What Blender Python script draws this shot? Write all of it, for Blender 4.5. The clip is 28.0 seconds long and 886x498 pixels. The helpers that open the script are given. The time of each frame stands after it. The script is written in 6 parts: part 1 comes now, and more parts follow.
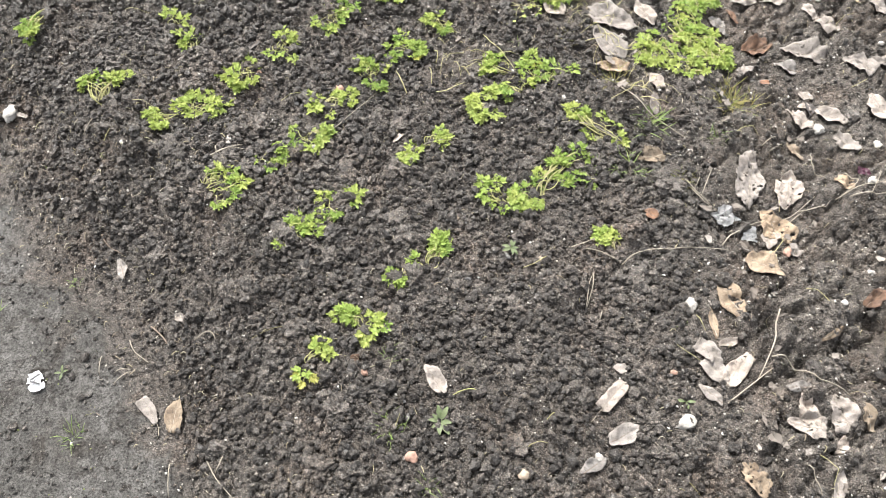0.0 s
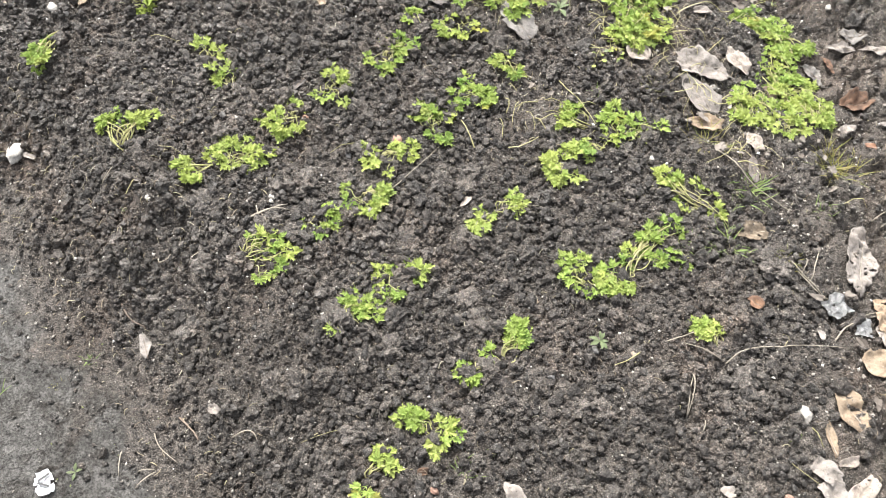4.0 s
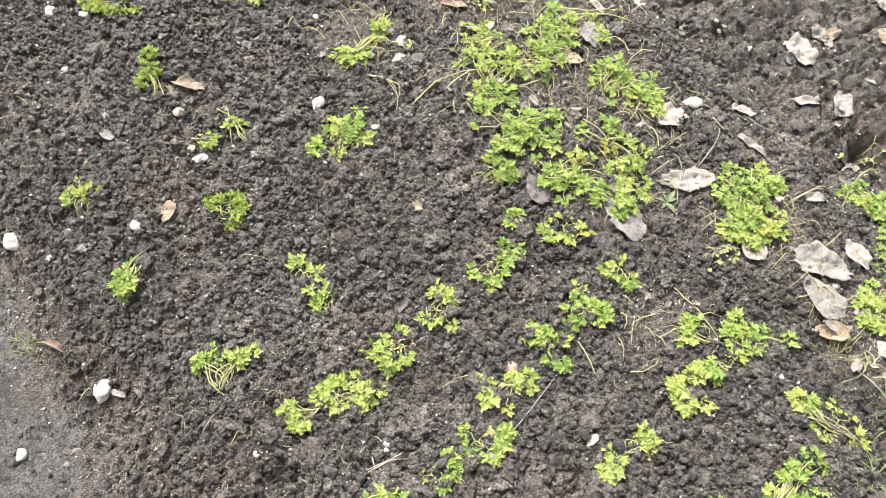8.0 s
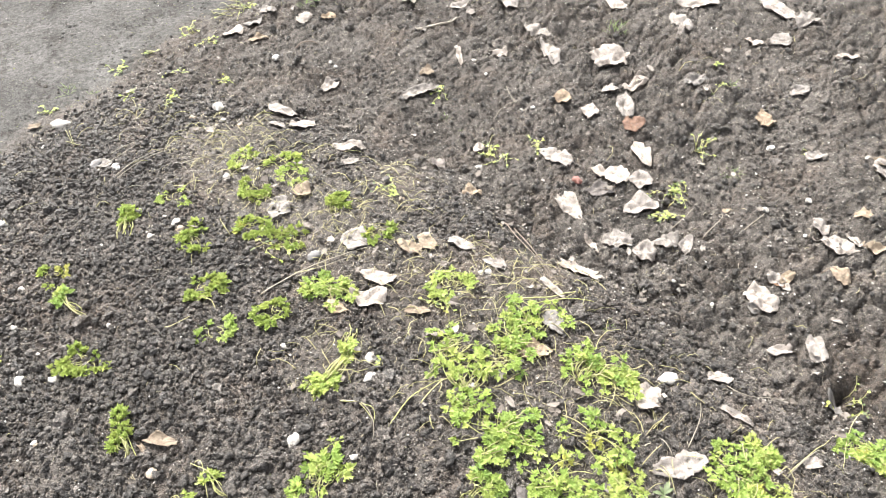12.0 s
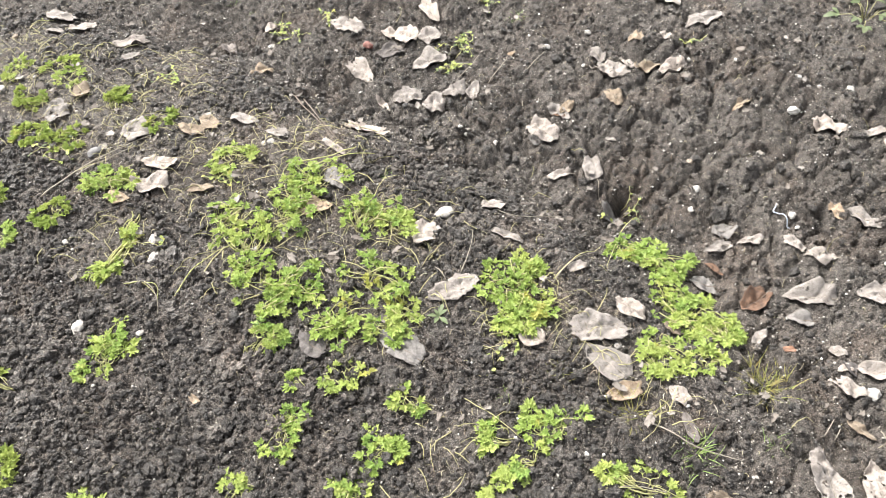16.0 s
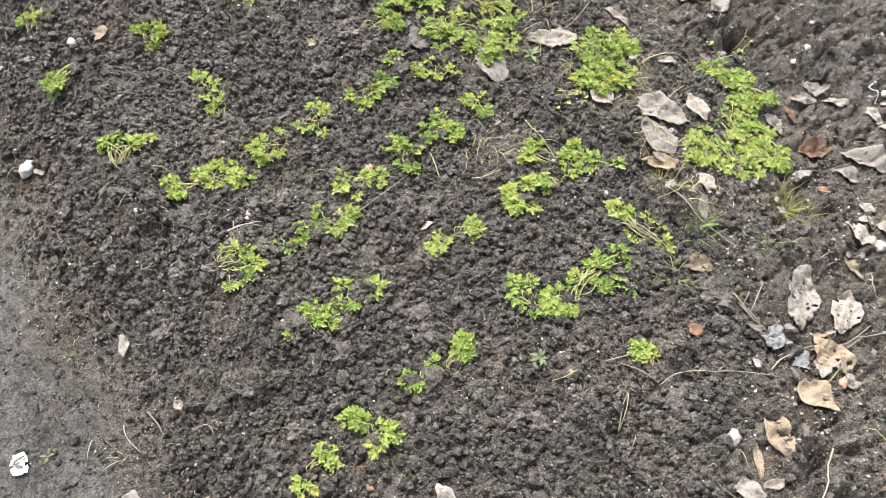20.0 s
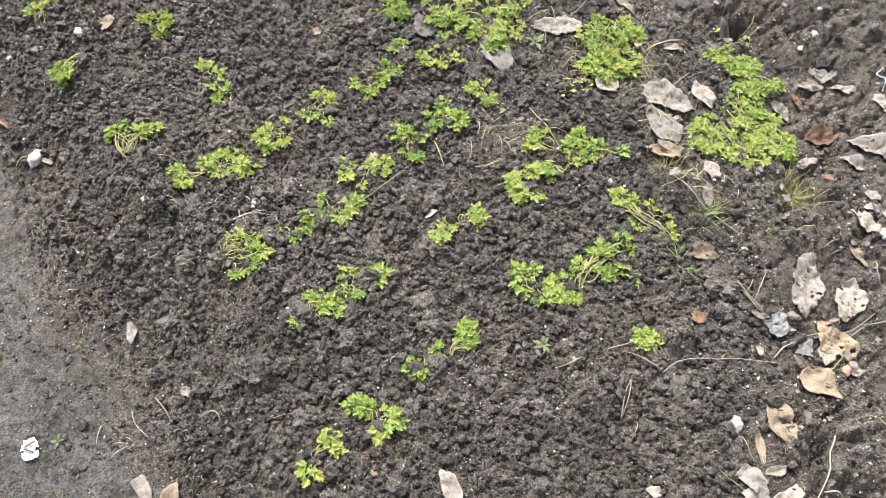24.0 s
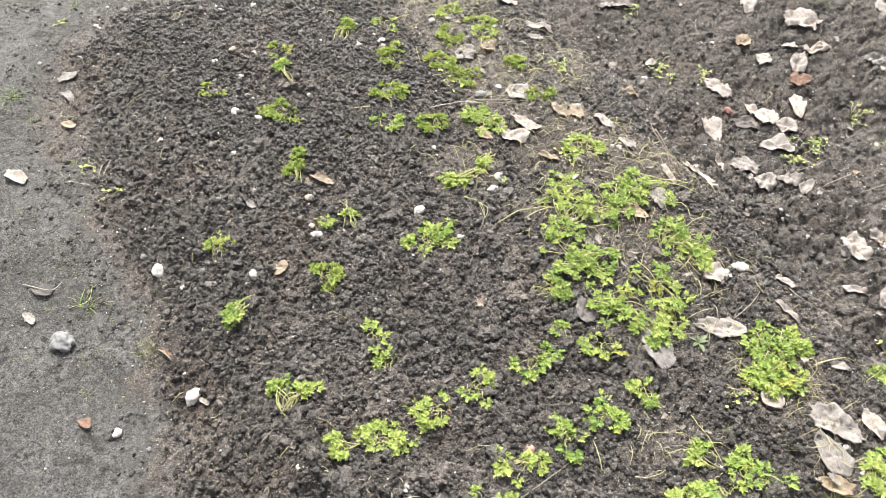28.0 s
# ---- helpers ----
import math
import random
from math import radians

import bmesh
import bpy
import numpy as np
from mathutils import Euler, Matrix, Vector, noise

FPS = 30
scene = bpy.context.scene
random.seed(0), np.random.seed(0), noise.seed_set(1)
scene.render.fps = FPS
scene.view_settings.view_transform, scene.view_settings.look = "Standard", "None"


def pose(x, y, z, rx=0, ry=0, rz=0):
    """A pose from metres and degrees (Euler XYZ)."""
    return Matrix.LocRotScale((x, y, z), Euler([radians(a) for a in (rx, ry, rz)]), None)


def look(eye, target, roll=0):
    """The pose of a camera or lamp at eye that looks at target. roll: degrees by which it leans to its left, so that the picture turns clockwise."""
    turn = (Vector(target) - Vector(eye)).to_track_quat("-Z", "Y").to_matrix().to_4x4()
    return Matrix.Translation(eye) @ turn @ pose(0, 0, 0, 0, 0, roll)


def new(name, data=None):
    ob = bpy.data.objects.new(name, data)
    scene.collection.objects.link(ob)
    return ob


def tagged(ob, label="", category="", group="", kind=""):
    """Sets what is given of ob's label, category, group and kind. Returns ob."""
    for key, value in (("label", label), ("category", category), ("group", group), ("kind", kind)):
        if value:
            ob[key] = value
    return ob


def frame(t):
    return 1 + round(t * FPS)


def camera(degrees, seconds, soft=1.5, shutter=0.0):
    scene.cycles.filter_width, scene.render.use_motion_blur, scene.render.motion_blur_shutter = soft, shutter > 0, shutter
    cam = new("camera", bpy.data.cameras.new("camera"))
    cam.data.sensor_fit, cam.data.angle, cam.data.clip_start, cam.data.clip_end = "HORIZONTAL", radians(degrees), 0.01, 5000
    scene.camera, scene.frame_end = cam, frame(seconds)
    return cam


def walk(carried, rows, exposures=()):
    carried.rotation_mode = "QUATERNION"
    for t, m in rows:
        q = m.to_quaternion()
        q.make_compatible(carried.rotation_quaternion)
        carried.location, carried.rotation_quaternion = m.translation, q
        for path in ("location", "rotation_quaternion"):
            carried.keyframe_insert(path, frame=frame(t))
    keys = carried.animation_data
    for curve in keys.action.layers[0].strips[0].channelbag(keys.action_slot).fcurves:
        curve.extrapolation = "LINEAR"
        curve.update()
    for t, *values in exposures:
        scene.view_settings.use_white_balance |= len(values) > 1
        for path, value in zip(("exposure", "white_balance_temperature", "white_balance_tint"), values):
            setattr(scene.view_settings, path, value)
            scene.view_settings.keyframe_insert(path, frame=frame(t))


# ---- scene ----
cam = camera(58.6, 28.0, soft=0.5)
PATH = [
    (0, (-0.061, -0.826, 1.299), (-0.012, 0.18, -0.429), 2.3),
    (0.5, (-0.068, -0.818, 1.289), (-0.016, 0.186, -0.439), 2.6),
    (1, (-0.082, -0.794, 1.266), (-0.033, 0.201, -0.468), 2.4),
    (1.5, (-0.12, -0.759, 1.246), (-0.072, 0.217, -0.499), 2.6),
    (2, (-0.166, -0.714, 1.238), (-0.12, 0.242, -0.518), 2.8),
    (2.5, (-0.223, -0.654, 1.232), (-0.184, 0.297, -0.527), 2.5),
    (4.5, (-0.219, -0.565, 1.193), (-0.111, 0.409, -0.55), 7.4),
    (5, (-0.159, -0.562, 1.181), (-0.033, 0.412, -0.561), 5.3),
    (5.5, (-0.114, -0.557, 1.173), (0.026, 0.402, -0.577), 1.6),
    (6, (-0.095, -0.542, 1.17), (0.077, 0.364, -0.605), 2.6),
    (6.5, (-0.123, -0.473, 1.176), (0.06, 0.421, -0.604), 3.5),
    (7, (-0.229, -0.382, 1.2), (-0.024, 0.564, -0.55), 4.1),
    (7.5, (-0.327, -0.265, 1.259), (-0.176, 0.673, -0.501), 3.6),
    (8, (-0.441, -0.179, 1.308), (-0.329, 0.812, -0.425), 5.6),
    (8.5, (-0.536, -0.119, 1.342), (-0.472, 0.969, -0.335), 7.0),
    (8.8, (-0.577, -0.078, 1.385), (-0.543, 1.06, -0.26), 7.3),
    (9, (-0.59, -0.058, 1.393), (-0.59, 1.138, -0.21), 6.7),
    (9.4, (-0.623, -0.008, 1.462), (-0.647, 1.307, -0.044), 6.9),
    (9.5, (-0.624, -0.007, 1.453), (-0.655, 1.346, -0.02), 6.7),
    (10, (-0.598, 0.034, 1.494), (-0.634, 1.455, 0.087), 3.4),
    (10.5, (-0.513, 0.023, 1.481), (-0.506, 1.472, 0.102), 0.1),
    (11, (-0.45, 0.017, 1.464), (-0.338, 1.458, 0.082), -0.9),
    (11.5, (-0.414, 0.011, 1.447), (-0.269, 1.435, 0.05), -2.0),
    (12, (-0.386, 0.009, 1.432), (-0.225, 1.4, 0.005), -2.9),
    (12.5, (-0.356, -0.01, 1.427), (-0.186, 1.355, -0.025), -3.7),
    (14.5, (-0.228, -0.103, 1.355), (-0.047, 1.157, -0.187), -5.8),
    (15, (-0.194, -0.127, 1.359), (0.007, 1.113, -0.198), -6.0),
    (15.5, (-0.152, -0.156, 1.35), (0.09, 1.074, -0.208), -6.6),
    (16, (-0.099, -0.191, 1.338), (0.195, 1.015, -0.23), -6.3),
    (16.5, (-0.04, -0.251, 1.33), (0.283, 0.941, -0.244), -6.0),
    (17, (0.003, -0.353, 1.317), (0.325, 0.823, -0.269), -4.5),
    (17.5, (0.009, -0.394, 1.311), (0.329, 0.761, -0.29), -3.7),
    (18, (-0.022, -0.415, 1.307), (0.295, 0.732, -0.3), -3.9),
    (18.5, (-0.02, -0.508, 1.293), (0.229, 0.635, -0.33), -0.0),
    (19, (-0.034, -0.589, 1.28), (0.098, 0.546, -0.361), 2.6),
    (19.5, (-0.055, -0.646, 1.266), (-0.009, 0.479, -0.387), 3.3),
    (20, (-0.064, -0.679, 1.261), (-0.083, 0.415, -0.413), 3.2),
    (20.5, (-0.061, -0.705, 1.258), (-0.11, 0.384, -0.419), 3.5),
    (22.5, (-0.024, -0.709, 1.257), (-0.122, 0.362, -0.43), 1.4),
    (23, (-0.004, -0.705, 1.261), (-0.081, 0.359, -0.43), 0.3),
    (23.5, (-0.016, -0.693, 1.269), (-0.059, 0.373, -0.423), 0.8),
    (24, (-0.053, -0.682, 1.268), (-0.095, 0.385, -0.424), 2.1),
    (24.5, (-0.091, -0.656, 1.276), (-0.136, 0.412, -0.414), 4.1),
    (25, (-0.156, -0.614, 1.298), (-0.209, 0.458, -0.39), 5.1),
    (25.5, (-0.207, -0.57, 1.333), (-0.276, 0.528, -0.337), 5.1),
    (26, (-0.286, -0.532, 1.374), (-0.403, 0.645, -0.239), 5.2),
    (26.5, (-0.347, -0.491, 1.434), (-0.529, 0.776, -0.103), 5.1),
    (27, (-0.398, -0.464, 1.486), (-0.616, 0.877, 0.018), 5.4),
    (27.5, (-0.414, -0.448, 1.52), (-0.673, 0.935, 0.099), 4.5),
    (28, (-0.306, -0.478, 1.428), (-0.534, 0.856, -0.045), 3.7),
]
EXPOSURES = ((0.0, 2.31, 6500, 10), (5.0, 2.36, 6500, 10), (8.0, 2.46, 6500, 10), (10.0, 2.66, 6500, 10), (12.5, 2.66, 6500, 10),
             (15.0, 2.39, 6500, 10), (17.0, 2.34, 6500, 10), (20.0, 2.21, 6500, 10), (25.0, 2.21, 6500, 10), (28.0, 2.41, 6500, 10))
walk(cam, [(t, look(eye, target, roll)) for t, eye, target, roll in PATH], EXPOSURES)

# ---- light: an overcast sky with a broad, weak sun ----
world = bpy.data.worlds.new("sky")
scene.world = world
world.use_nodes = True
wn, wl = world.node_tree.nodes, world.node_tree.links
wn.clear()
sky = wn.new("ShaderNodeTexSky")
sky.sky_type = 'NISHITA'
sky.sun_disc = False
sky.sun_elevation, sky.sun_rotation = radians(50), radians(-23)
sky.air_density, sky.dust_density, sky.ozone_density = 1.0, 5.0, 0.5
veil = wn.new("ShaderNodeHueSaturation")
veil.inputs["Saturation"].default_value = 0.22
bg = wn.new("ShaderNodeBackground")
bg.inputs["Strength"].default_value = 0.095
wo = wn.new("ShaderNodeOutputWorld")
wl.new(sky.outputs["Color"], veil.inputs["Color"])
wl.new(veil.outputs["Color"], bg.inputs["Color"])
wl.new(bg.outputs[0], wo.inputs["Surface"])

sun = new("sun", bpy.data.lights.new("sun", 'SUN'))
sun.data.energy, sun.data.angle, sun.data.color = 1.5, radians(15), (1.0, 0.97, 0.92)
sun.matrix_world = look((-1.2, 1.9, 3.4), (0, 0, 0))


# ---- materials ----
class Nodes:
    """Short hand for a node material."""

    def __init__(self, name, rough=0.9, metal=0.0):
        self.mat = bpy.data.materials.new(name)
        self.mat.use_nodes = True
        self.n, self.l = self.mat.node_tree.nodes, self.mat.node_tree.links
        self.b = self.n["Principled BSDF"]
        self.b.inputs["Roughness"].default_value = rough
        self.b.inputs["Metallic"].default_value = metal
        geo = self.n.new("ShaderNodeNewGeometry")
        self.place = geo.outputs["Position"]
        self.island = geo.outputs["Random Per Island"]
        self.random = self.n.new("ShaderNodeObjectInfo").outputs["Random"]
        self.own = self.n.new("ShaderNodeTexCoord").outputs["Object"]

    def put(self, socket, value):
        if hasattr(value, "links"):
            self.l.new(value, socket)
        elif isinstance(value, tuple):
            socket.default_value = (*value, 1.0)[:4]
        else:
            socket.default_value = value

    def noise(self, scale, detail=5.0, where=None, rough=0.6, warp=0.0):
        t = self.n.new("ShaderNodeTexNoise")
        t.inputs["Scale"].default_value = scale
        t.inputs["Detail"].default_value = detail
        t.inputs["Roughness"].default_value = rough
        t.inputs["Distortion"].default_value = warp
        self.l.new(where or self.place, t.inputs["Vector"])
        return t.outputs["Fac"]

    def cells(self, scale, feature='F1', out="Distance", where=None):
        t = self.n.new("ShaderNodeTexVoronoi")
        t.feature = feature
        t.inputs["Scale"].default_value = scale
        self.l.new(where or self.place, t.inputs["Vector"])
        return t.outputs[out]

    def ramp(self, fac, *stops):
        r = self.n.new("ShaderNodeValToRGB")
        e = r.color_ramp.elements
        while len(e) < len(stops):
            e.new(0.5)
        for k, (p, c) in enumerate(stops):
            e[k].position = p
            e[k].color = (*c, 1.0) if isinstance(c, tuple) else (c, c, c, 1.0)
        self.l.new(fac, r.inputs["Fac"])
        return r.outputs["Color"]

    def mix(self, fac, a, b, how='MIX'):
        m = self.n.new("ShaderNodeMix")
        m.data_type, m.blend_type = 'RGBA', how
        self.put(m.inputs[0], fac)
        self.put(m.inputs[6], a)
        self.put(m.inputs[7], b)
        return m.outputs[2]

    def math(self, how, a, b=0.0, clamp=False):
        m = self.n.new("ShaderNodeMath")
        m.operation, m.use_clamp = how, clamp
        self.put(m.inputs[0], a)
        self.put(m.inputs[1], b)
        return m.outputs[0]

    def attribute(self, name):
        a = self.n.new("ShaderNodeAttribute")
        a.attribute_name = name
        return a.outputs["Fac"]

    def bump(self, height, strength, depth):
        b = self.n.new("ShaderNodeBump")
        b.inputs["Strength"].default_value = strength
        b.inputs["Distance"].default_value = depth
        self.l.new(height, b.inputs["Height"])
        if self.b.inputs["Normal"].is_linked:
            self.l.new(self.b.inputs["Normal"].links[0].from_socket, b.inputs["Normal"])
        self.l.new(b.outputs[0], self.b.inputs["Normal"])

    def done(self, colour=None, rough=None, spec=None):
        if colour is not None:
            self.put(self.b.inputs["Base Color"], colour)
        if rough is not None:
            self.put(self.b.inputs["Roughness"], rough)
        if spec is not None:
            self.b.inputs["Specular IOR Level"].default_value = spec
        return self.mat


def soil_colour(k, tone=None):
    """Dark humus with faint brown patches, and pale sand grains in it. tone: how light the crumb itself is."""
    broad = k.ramp(k.noise(4.0, 5), (0.35, (0.066, 0.0565, 0.0480)), (0.65, (0.112, 0.099, 0.087)))
    grain = k.ramp(k.noise(520.0, 4, rough=0.7), (0.36, 0.30), (0.5, 0.85), (0.64, 2.1))
    base = k.mix(1.0, broad, grain, 'MULTIPLY')
    base = k.mix(1.0, base, k.ramp(k.noise(95.0, 4, rough=0.65), (0.36, 0.55), (0.64, 1.45)), 'MULTIPLY')
    if tone is not None:
        base = k.mix(1.0, base, tone, 'MULTIPLY')
    brown = k.ramp(k.noise(5.0, 7, rough=0.7), (0.50, 0.0), (0.72, 0.5))
    base = k.mix(brown, base, k.mix(1.0, base, (1.22, 0.93, 0.74), 'MULTIPLY'))
    specks = k.ramp(k.cells(300.0), (0.20, 1.0), (0.30, 0.0))
    some = k.ramp(k.cells(300.0, out="Color"), (0.68, 0.0), (0.78, 1.0))
    base = k.mix(k.math('MULTIPLY', specks, some), base, (0.28, 0.26, 0.235))
    sand = k.math('MULTIPLY', k.ramp(k.cells(560.0), (0.22, 1.0), (0.34, 0.0)), k.ramp(k.cells(560.0, out="Color"), (0.52, 0.0), (0.62, 1.0)))
    return k.mix(k.math('MULTIPLY', sand, 0.8), base, (0.19, 0.175, 0.158))


def make_ground():
    k = Nodes("earth")
    packed = k.attribute("packed")
    soil = soil_colour(k)
    mud = k.ramp(k.noise(4.2, 7, rough=0.62, warp=0.6), (0.32, (0.050, 0.0485, 0.0455)), (0.5, (0.074, 0.0715, 0.067)), (0.68, (0.100, 0.097, 0.092)))
    scuff = k.ramp(k.noise(13.0, 8, rough=0.72, warp=0.8), (0.33, 1.0), (0.47, 0.0))
    mud = k.mix(k.math('MULTIPLY', scuff, 0.8), mud, (0.033, 0.029, 0.025))
    blots = k.math('MULTIPLY', k.ramp(k.noise(38.0, 5, rough=0.65, warp=1.2), (0.55, 0.0), (0.63, 1.0)), k.ramp(k.noise(4.6, 4), (0.42, 0.12), (0.58, 0.9)))
    mud = k.mix(blots, mud, (0.029, 0.026, 0.023))
    mud = k.mix(1.0, mud, k.ramp(k.noise(75.0, 5, rough=0.7), (0.36, 0.62), (0.64, 1.3)), 'MULTIPLY')
    grit = k.ramp(k.noise(260.0, 4, rough=0.75), (0.36, 0.42), (0.62, 1.65))
    mud = k.mix(1.0, mud, grit, 'MULTIPLY')
    ragged = k.math('ADD', packed, k.math('MULTIPLY', k.math('SUBTRACT', k.noise(13.0, 7, rough=0.68), 0.5), 1.7))
    where = k.ramp(ragged, (0.40, 0.0), (0.78, 1.0))
    moist = k.ramp(k.noise(3.2, 4), (0.35, 0.0), (0.7, 1.0))
    rough = k.mix(where, (0.78, 0.78, 0.78), k.ramp(moist, (0.0, 0.9), (1.0, 0.7)))
    k.bump(k.noise(110.0, 8, rough=0.8), 1.0, 0.007)
    k.bump(k.math('MULTIPLY', k.cells(300.0), k.math('SUBTRACT', 1.0, where)), 1.0, 0.004)
    k.put(k.b.inputs["Specular IOR Level"], k.math('SUBTRACT', 0.36, k.math('MULTIPLY', where, 0.30)))
    return k.done(k.mix(where, soil, mud), rough)


def make_crumb():
    k = Nodes("soil crumbs", 0.6)
    tone = k.ramp(k.island, (0.0, 0.34), (0.5, 0.66), (0.88, 1.02), (1.0, 1.5))
    k.bump(k.noise(420.0, 5, rough=0.8), 1.0, 0.009)
    k.bump(k.cells(750.0), 0.7, 0.002)
    k.b.inputs["Coat Weight"].default_value = 0.12
    k.b.inputs["Coat Roughness"].default_value = 0.30
    return k.done(soil_colour(k, tone), k.ramp(k.noise(160.0, 3), (0.4, 0.42), (0.6, 0.75)), 0.44)


def make_pebble(name, a, b):
    k = Nodes(name, 0.75)
    c = k.mix(k.noise(60.0, 4), a, b)
    spots = k.ramp(k.noise(300.0, 3), (0.35, 0.7), (0.6, 1.05))
    dirt = k.ramp(k.noise(45.0, 5), (0.55, 0.0), (0.72, 0.6))
    k.bump(k.noise(320.0, 4), 0.4, 0.001)
    return k.done(k.mix(dirt, k.mix(1.0, c, spots, 'MULTIPLY'), (0.072, 0.058, 0.046)))


def make_grit():
    k = Nodes("grit", 0.7)
    return k.done(k.ramp(k.island, (0.0, (0.12, 0.106, 0.092)), (0.45, (0.22, 0.20, 0.175)), (0.8, (0.34, 0.32, 0.288)), (1.0, (0.46, 0.445, 0.42))))


def make_green(name, young, old, pale):
    """A living leaf: light comes through it; hue wanders from leaf to leaf and over the blade."""
    k = Nodes(name, 0.5)
    c = k.mix(k.ramp(k.random, (0.0, 0.0), (1.0, 1.0)), young, old)
    c = k.mix(k.ramp(k.noise(55.0, 4), (0.45, 0.0), (0.75, 0.55)), c, pale)
    c = k.mix(1.0, c, k.ramp(k.noise(400.0, 2), (0.3, 0.85), (0.7, 1.15)), 'MULTIPLY')
    k.bump(k.noise(500.0, 3), 0.3, 0.0008)
    mat = k.done(c, spec=0.28)
    t = k.n.new("ShaderNodeBsdfTranslucent")
    k.l.new(c, t.inputs["Color"])
    m = k.n.new("ShaderNodeMixShader")
    m.inputs[0].default_value = 0.40
    out = k.n["Material Output"]
    k.l.new(k.b.outputs[0], m.inputs[1])
    k.l.new(t.outputs[0], m.inputs[2])
    k.l.new(m.outputs[0], out.inputs["Surface"])
    return mat


def make_dry(name, light, dark, stain, amount):
    """A dead leaf: papery, veined from its midrib, mottled, with mould spots and soil splashed on."""
    k = Nodes(name, 0.8)
    c = k.mix(k.ramp(k.noise(48.0, 7, rough=0.7, warp=0.6), (0.38, 0.0), (0.60, 1.0)), dark, light)
    c = k.mix(1.0, c, k.ramp(k.random, (0.0, 0.66), (1.0, 1.14)), 'MULTIPLY')
    warm = k.ramp(k.random, (0.35, 0.0), (0.9, 0.35))
    c = k.mix(warm, c, k.mix(1.0, c, (1.06, 0.93, 0.80), 'MULTIPLY'))
    xyz = k.n.new("ShaderNodeSeparateXYZ")
    k.l.new(k.own, xyz.inputs[0])
    off = k.math('ABSOLUTE', xyz.outputs[1])
    slant = k.math('SUBTRACT', xyz.outputs[0], k.math('MULTIPLY', off, 0.75))
    wave = k.math('ABSOLUTE', k.math('SINE', k.math('ADD', k.math('MULTIPLY', slant, 300.0), k.math('MULTIPLY', k.noise(30.0, 2), 2.5))))
    ribs = k.ramp(wave, (0.0, 1.0), (0.16, 0.0))
    net = k.ramp(k.cells(260.0, 'DISTANCE_TO_EDGE'), (0.0, 0.82), (0.09, 1.0))
    c = k.mix(1.0, c, net, 'MULTIPLY')
    c = k.mix(k.math('MULTIPLY', ribs, 0.28), c, stain)
    rib = k.ramp(k.math('MULTIPLY', off, 100.0), (0.06, 0.4), (0.14, 0.0))
    c = k.mix(rib, c, stain)
    blot = k.ramp(k.noise(38.0, 6, rough=0.7), (0.56 - 0.1 * amount, 0.0), (0.76 - 0.1 * amount, 0.75))
    c = k.mix(blot, c, stain)
    pits = k.math('MULTIPLY', k.ramp(k.cells(240.0), (0.16, 1.0), (0.28, 0.0)), k.ramp(k.cells(240.0, out="Color"), (0.72, 0.0), (0.78, 0.7)))
    c = k.mix(pits, c, (0.055, 0.045, 0.038))
    soil = k.ramp(k.noise(110.0, 6, rough=0.75), (0.57, 0.0), (0.65, 0.8))
    c = k.mix(soil, c, (0.066, 0.058, 0.050))
    k.bump(k.noise(130.0, 5), 0.7, 0.003)
    k.bump(ribs, 0.5, 0.0012)
    return k.done(c, spec=0.3)


def make_plain(name, a, b, scale=80.0, rough=0.7):
    k = Nodes(name, rough)
    k.bump(k.noise(scale * 3, 4), 0.4, 0.001)
    return k.done(k.mix(k.noise(scale, 5), a, b))


EARTH, CRUMB, GRIT = make_ground(), make_crumb(), make_grit()
PEBBLE = {"white": make_pebble("white stone", (0.40, 0.385, 0.36), (0.27, 0.25, 0.22)),
          "lumpy": make_pebble("pale weathered stone", (0.221, 0.221, 0.215), (0.058, 0.058, 0.058)),
          "grey": make_pebble("grey stone", (0.169, 0.163, 0.156), (0.104, 0.101, 0.098)),
          "tan": make_pebble("tan stone", (0.299, 0.247, 0.189), (0.195, 0.15, 0.111)),
          "pink": make_pebble("pinkish stone", (0.325, 0.202, 0.15), (0.221, 0.13, 0.098)),
          "red": make_pebble("red brick", (0.19, 0.080, 0.062), (0.13, 0.052, 0.042))}
GREEN = make_green("parsley leaf", (0.275, 0.360, 0.088), (0.188, 0.285, 0.070), (0.320, 0.370, 0.125))
LIME = make_green("pale parsley leaf", (0.355, 0.412, 0.118), (0.275, 0.360, 0.096), (0.390, 0.415, 0.155))
YELLOW = make_green("yellowing leaf", (0.364, 0.364, 0.098), (0.312, 0.325, 0.072), (0.39, 0.377, 0.163))
WEED = make_green("weed leaf", (0.156, 0.189, 0.098), (0.124, 0.163, 0.078), (0.182, 0.208, 0.124))
GRASS = make_green("grass blade", (0.220, 0.300, 0.100), (0.150, 0.230, 0.070), (0.30, 0.30, 0.140))
MOSS = make_green("yellow-brown grass blade", (0.273, 0.257, 0.091), (0.185, 0.222, 0.065), (0.330, 0.180, 0.100))
FLECK = make_green("moss fleck", (0.150, 0.170, 0.060), (0.100, 0.130, 0.045), (0.20, 0.17, 0.09))
STALK = make_green("leaf stalk", (0.360, 0.385, 0.150), (0.440, 0.415, 0.225), (0.40, 0.335, 0.215))
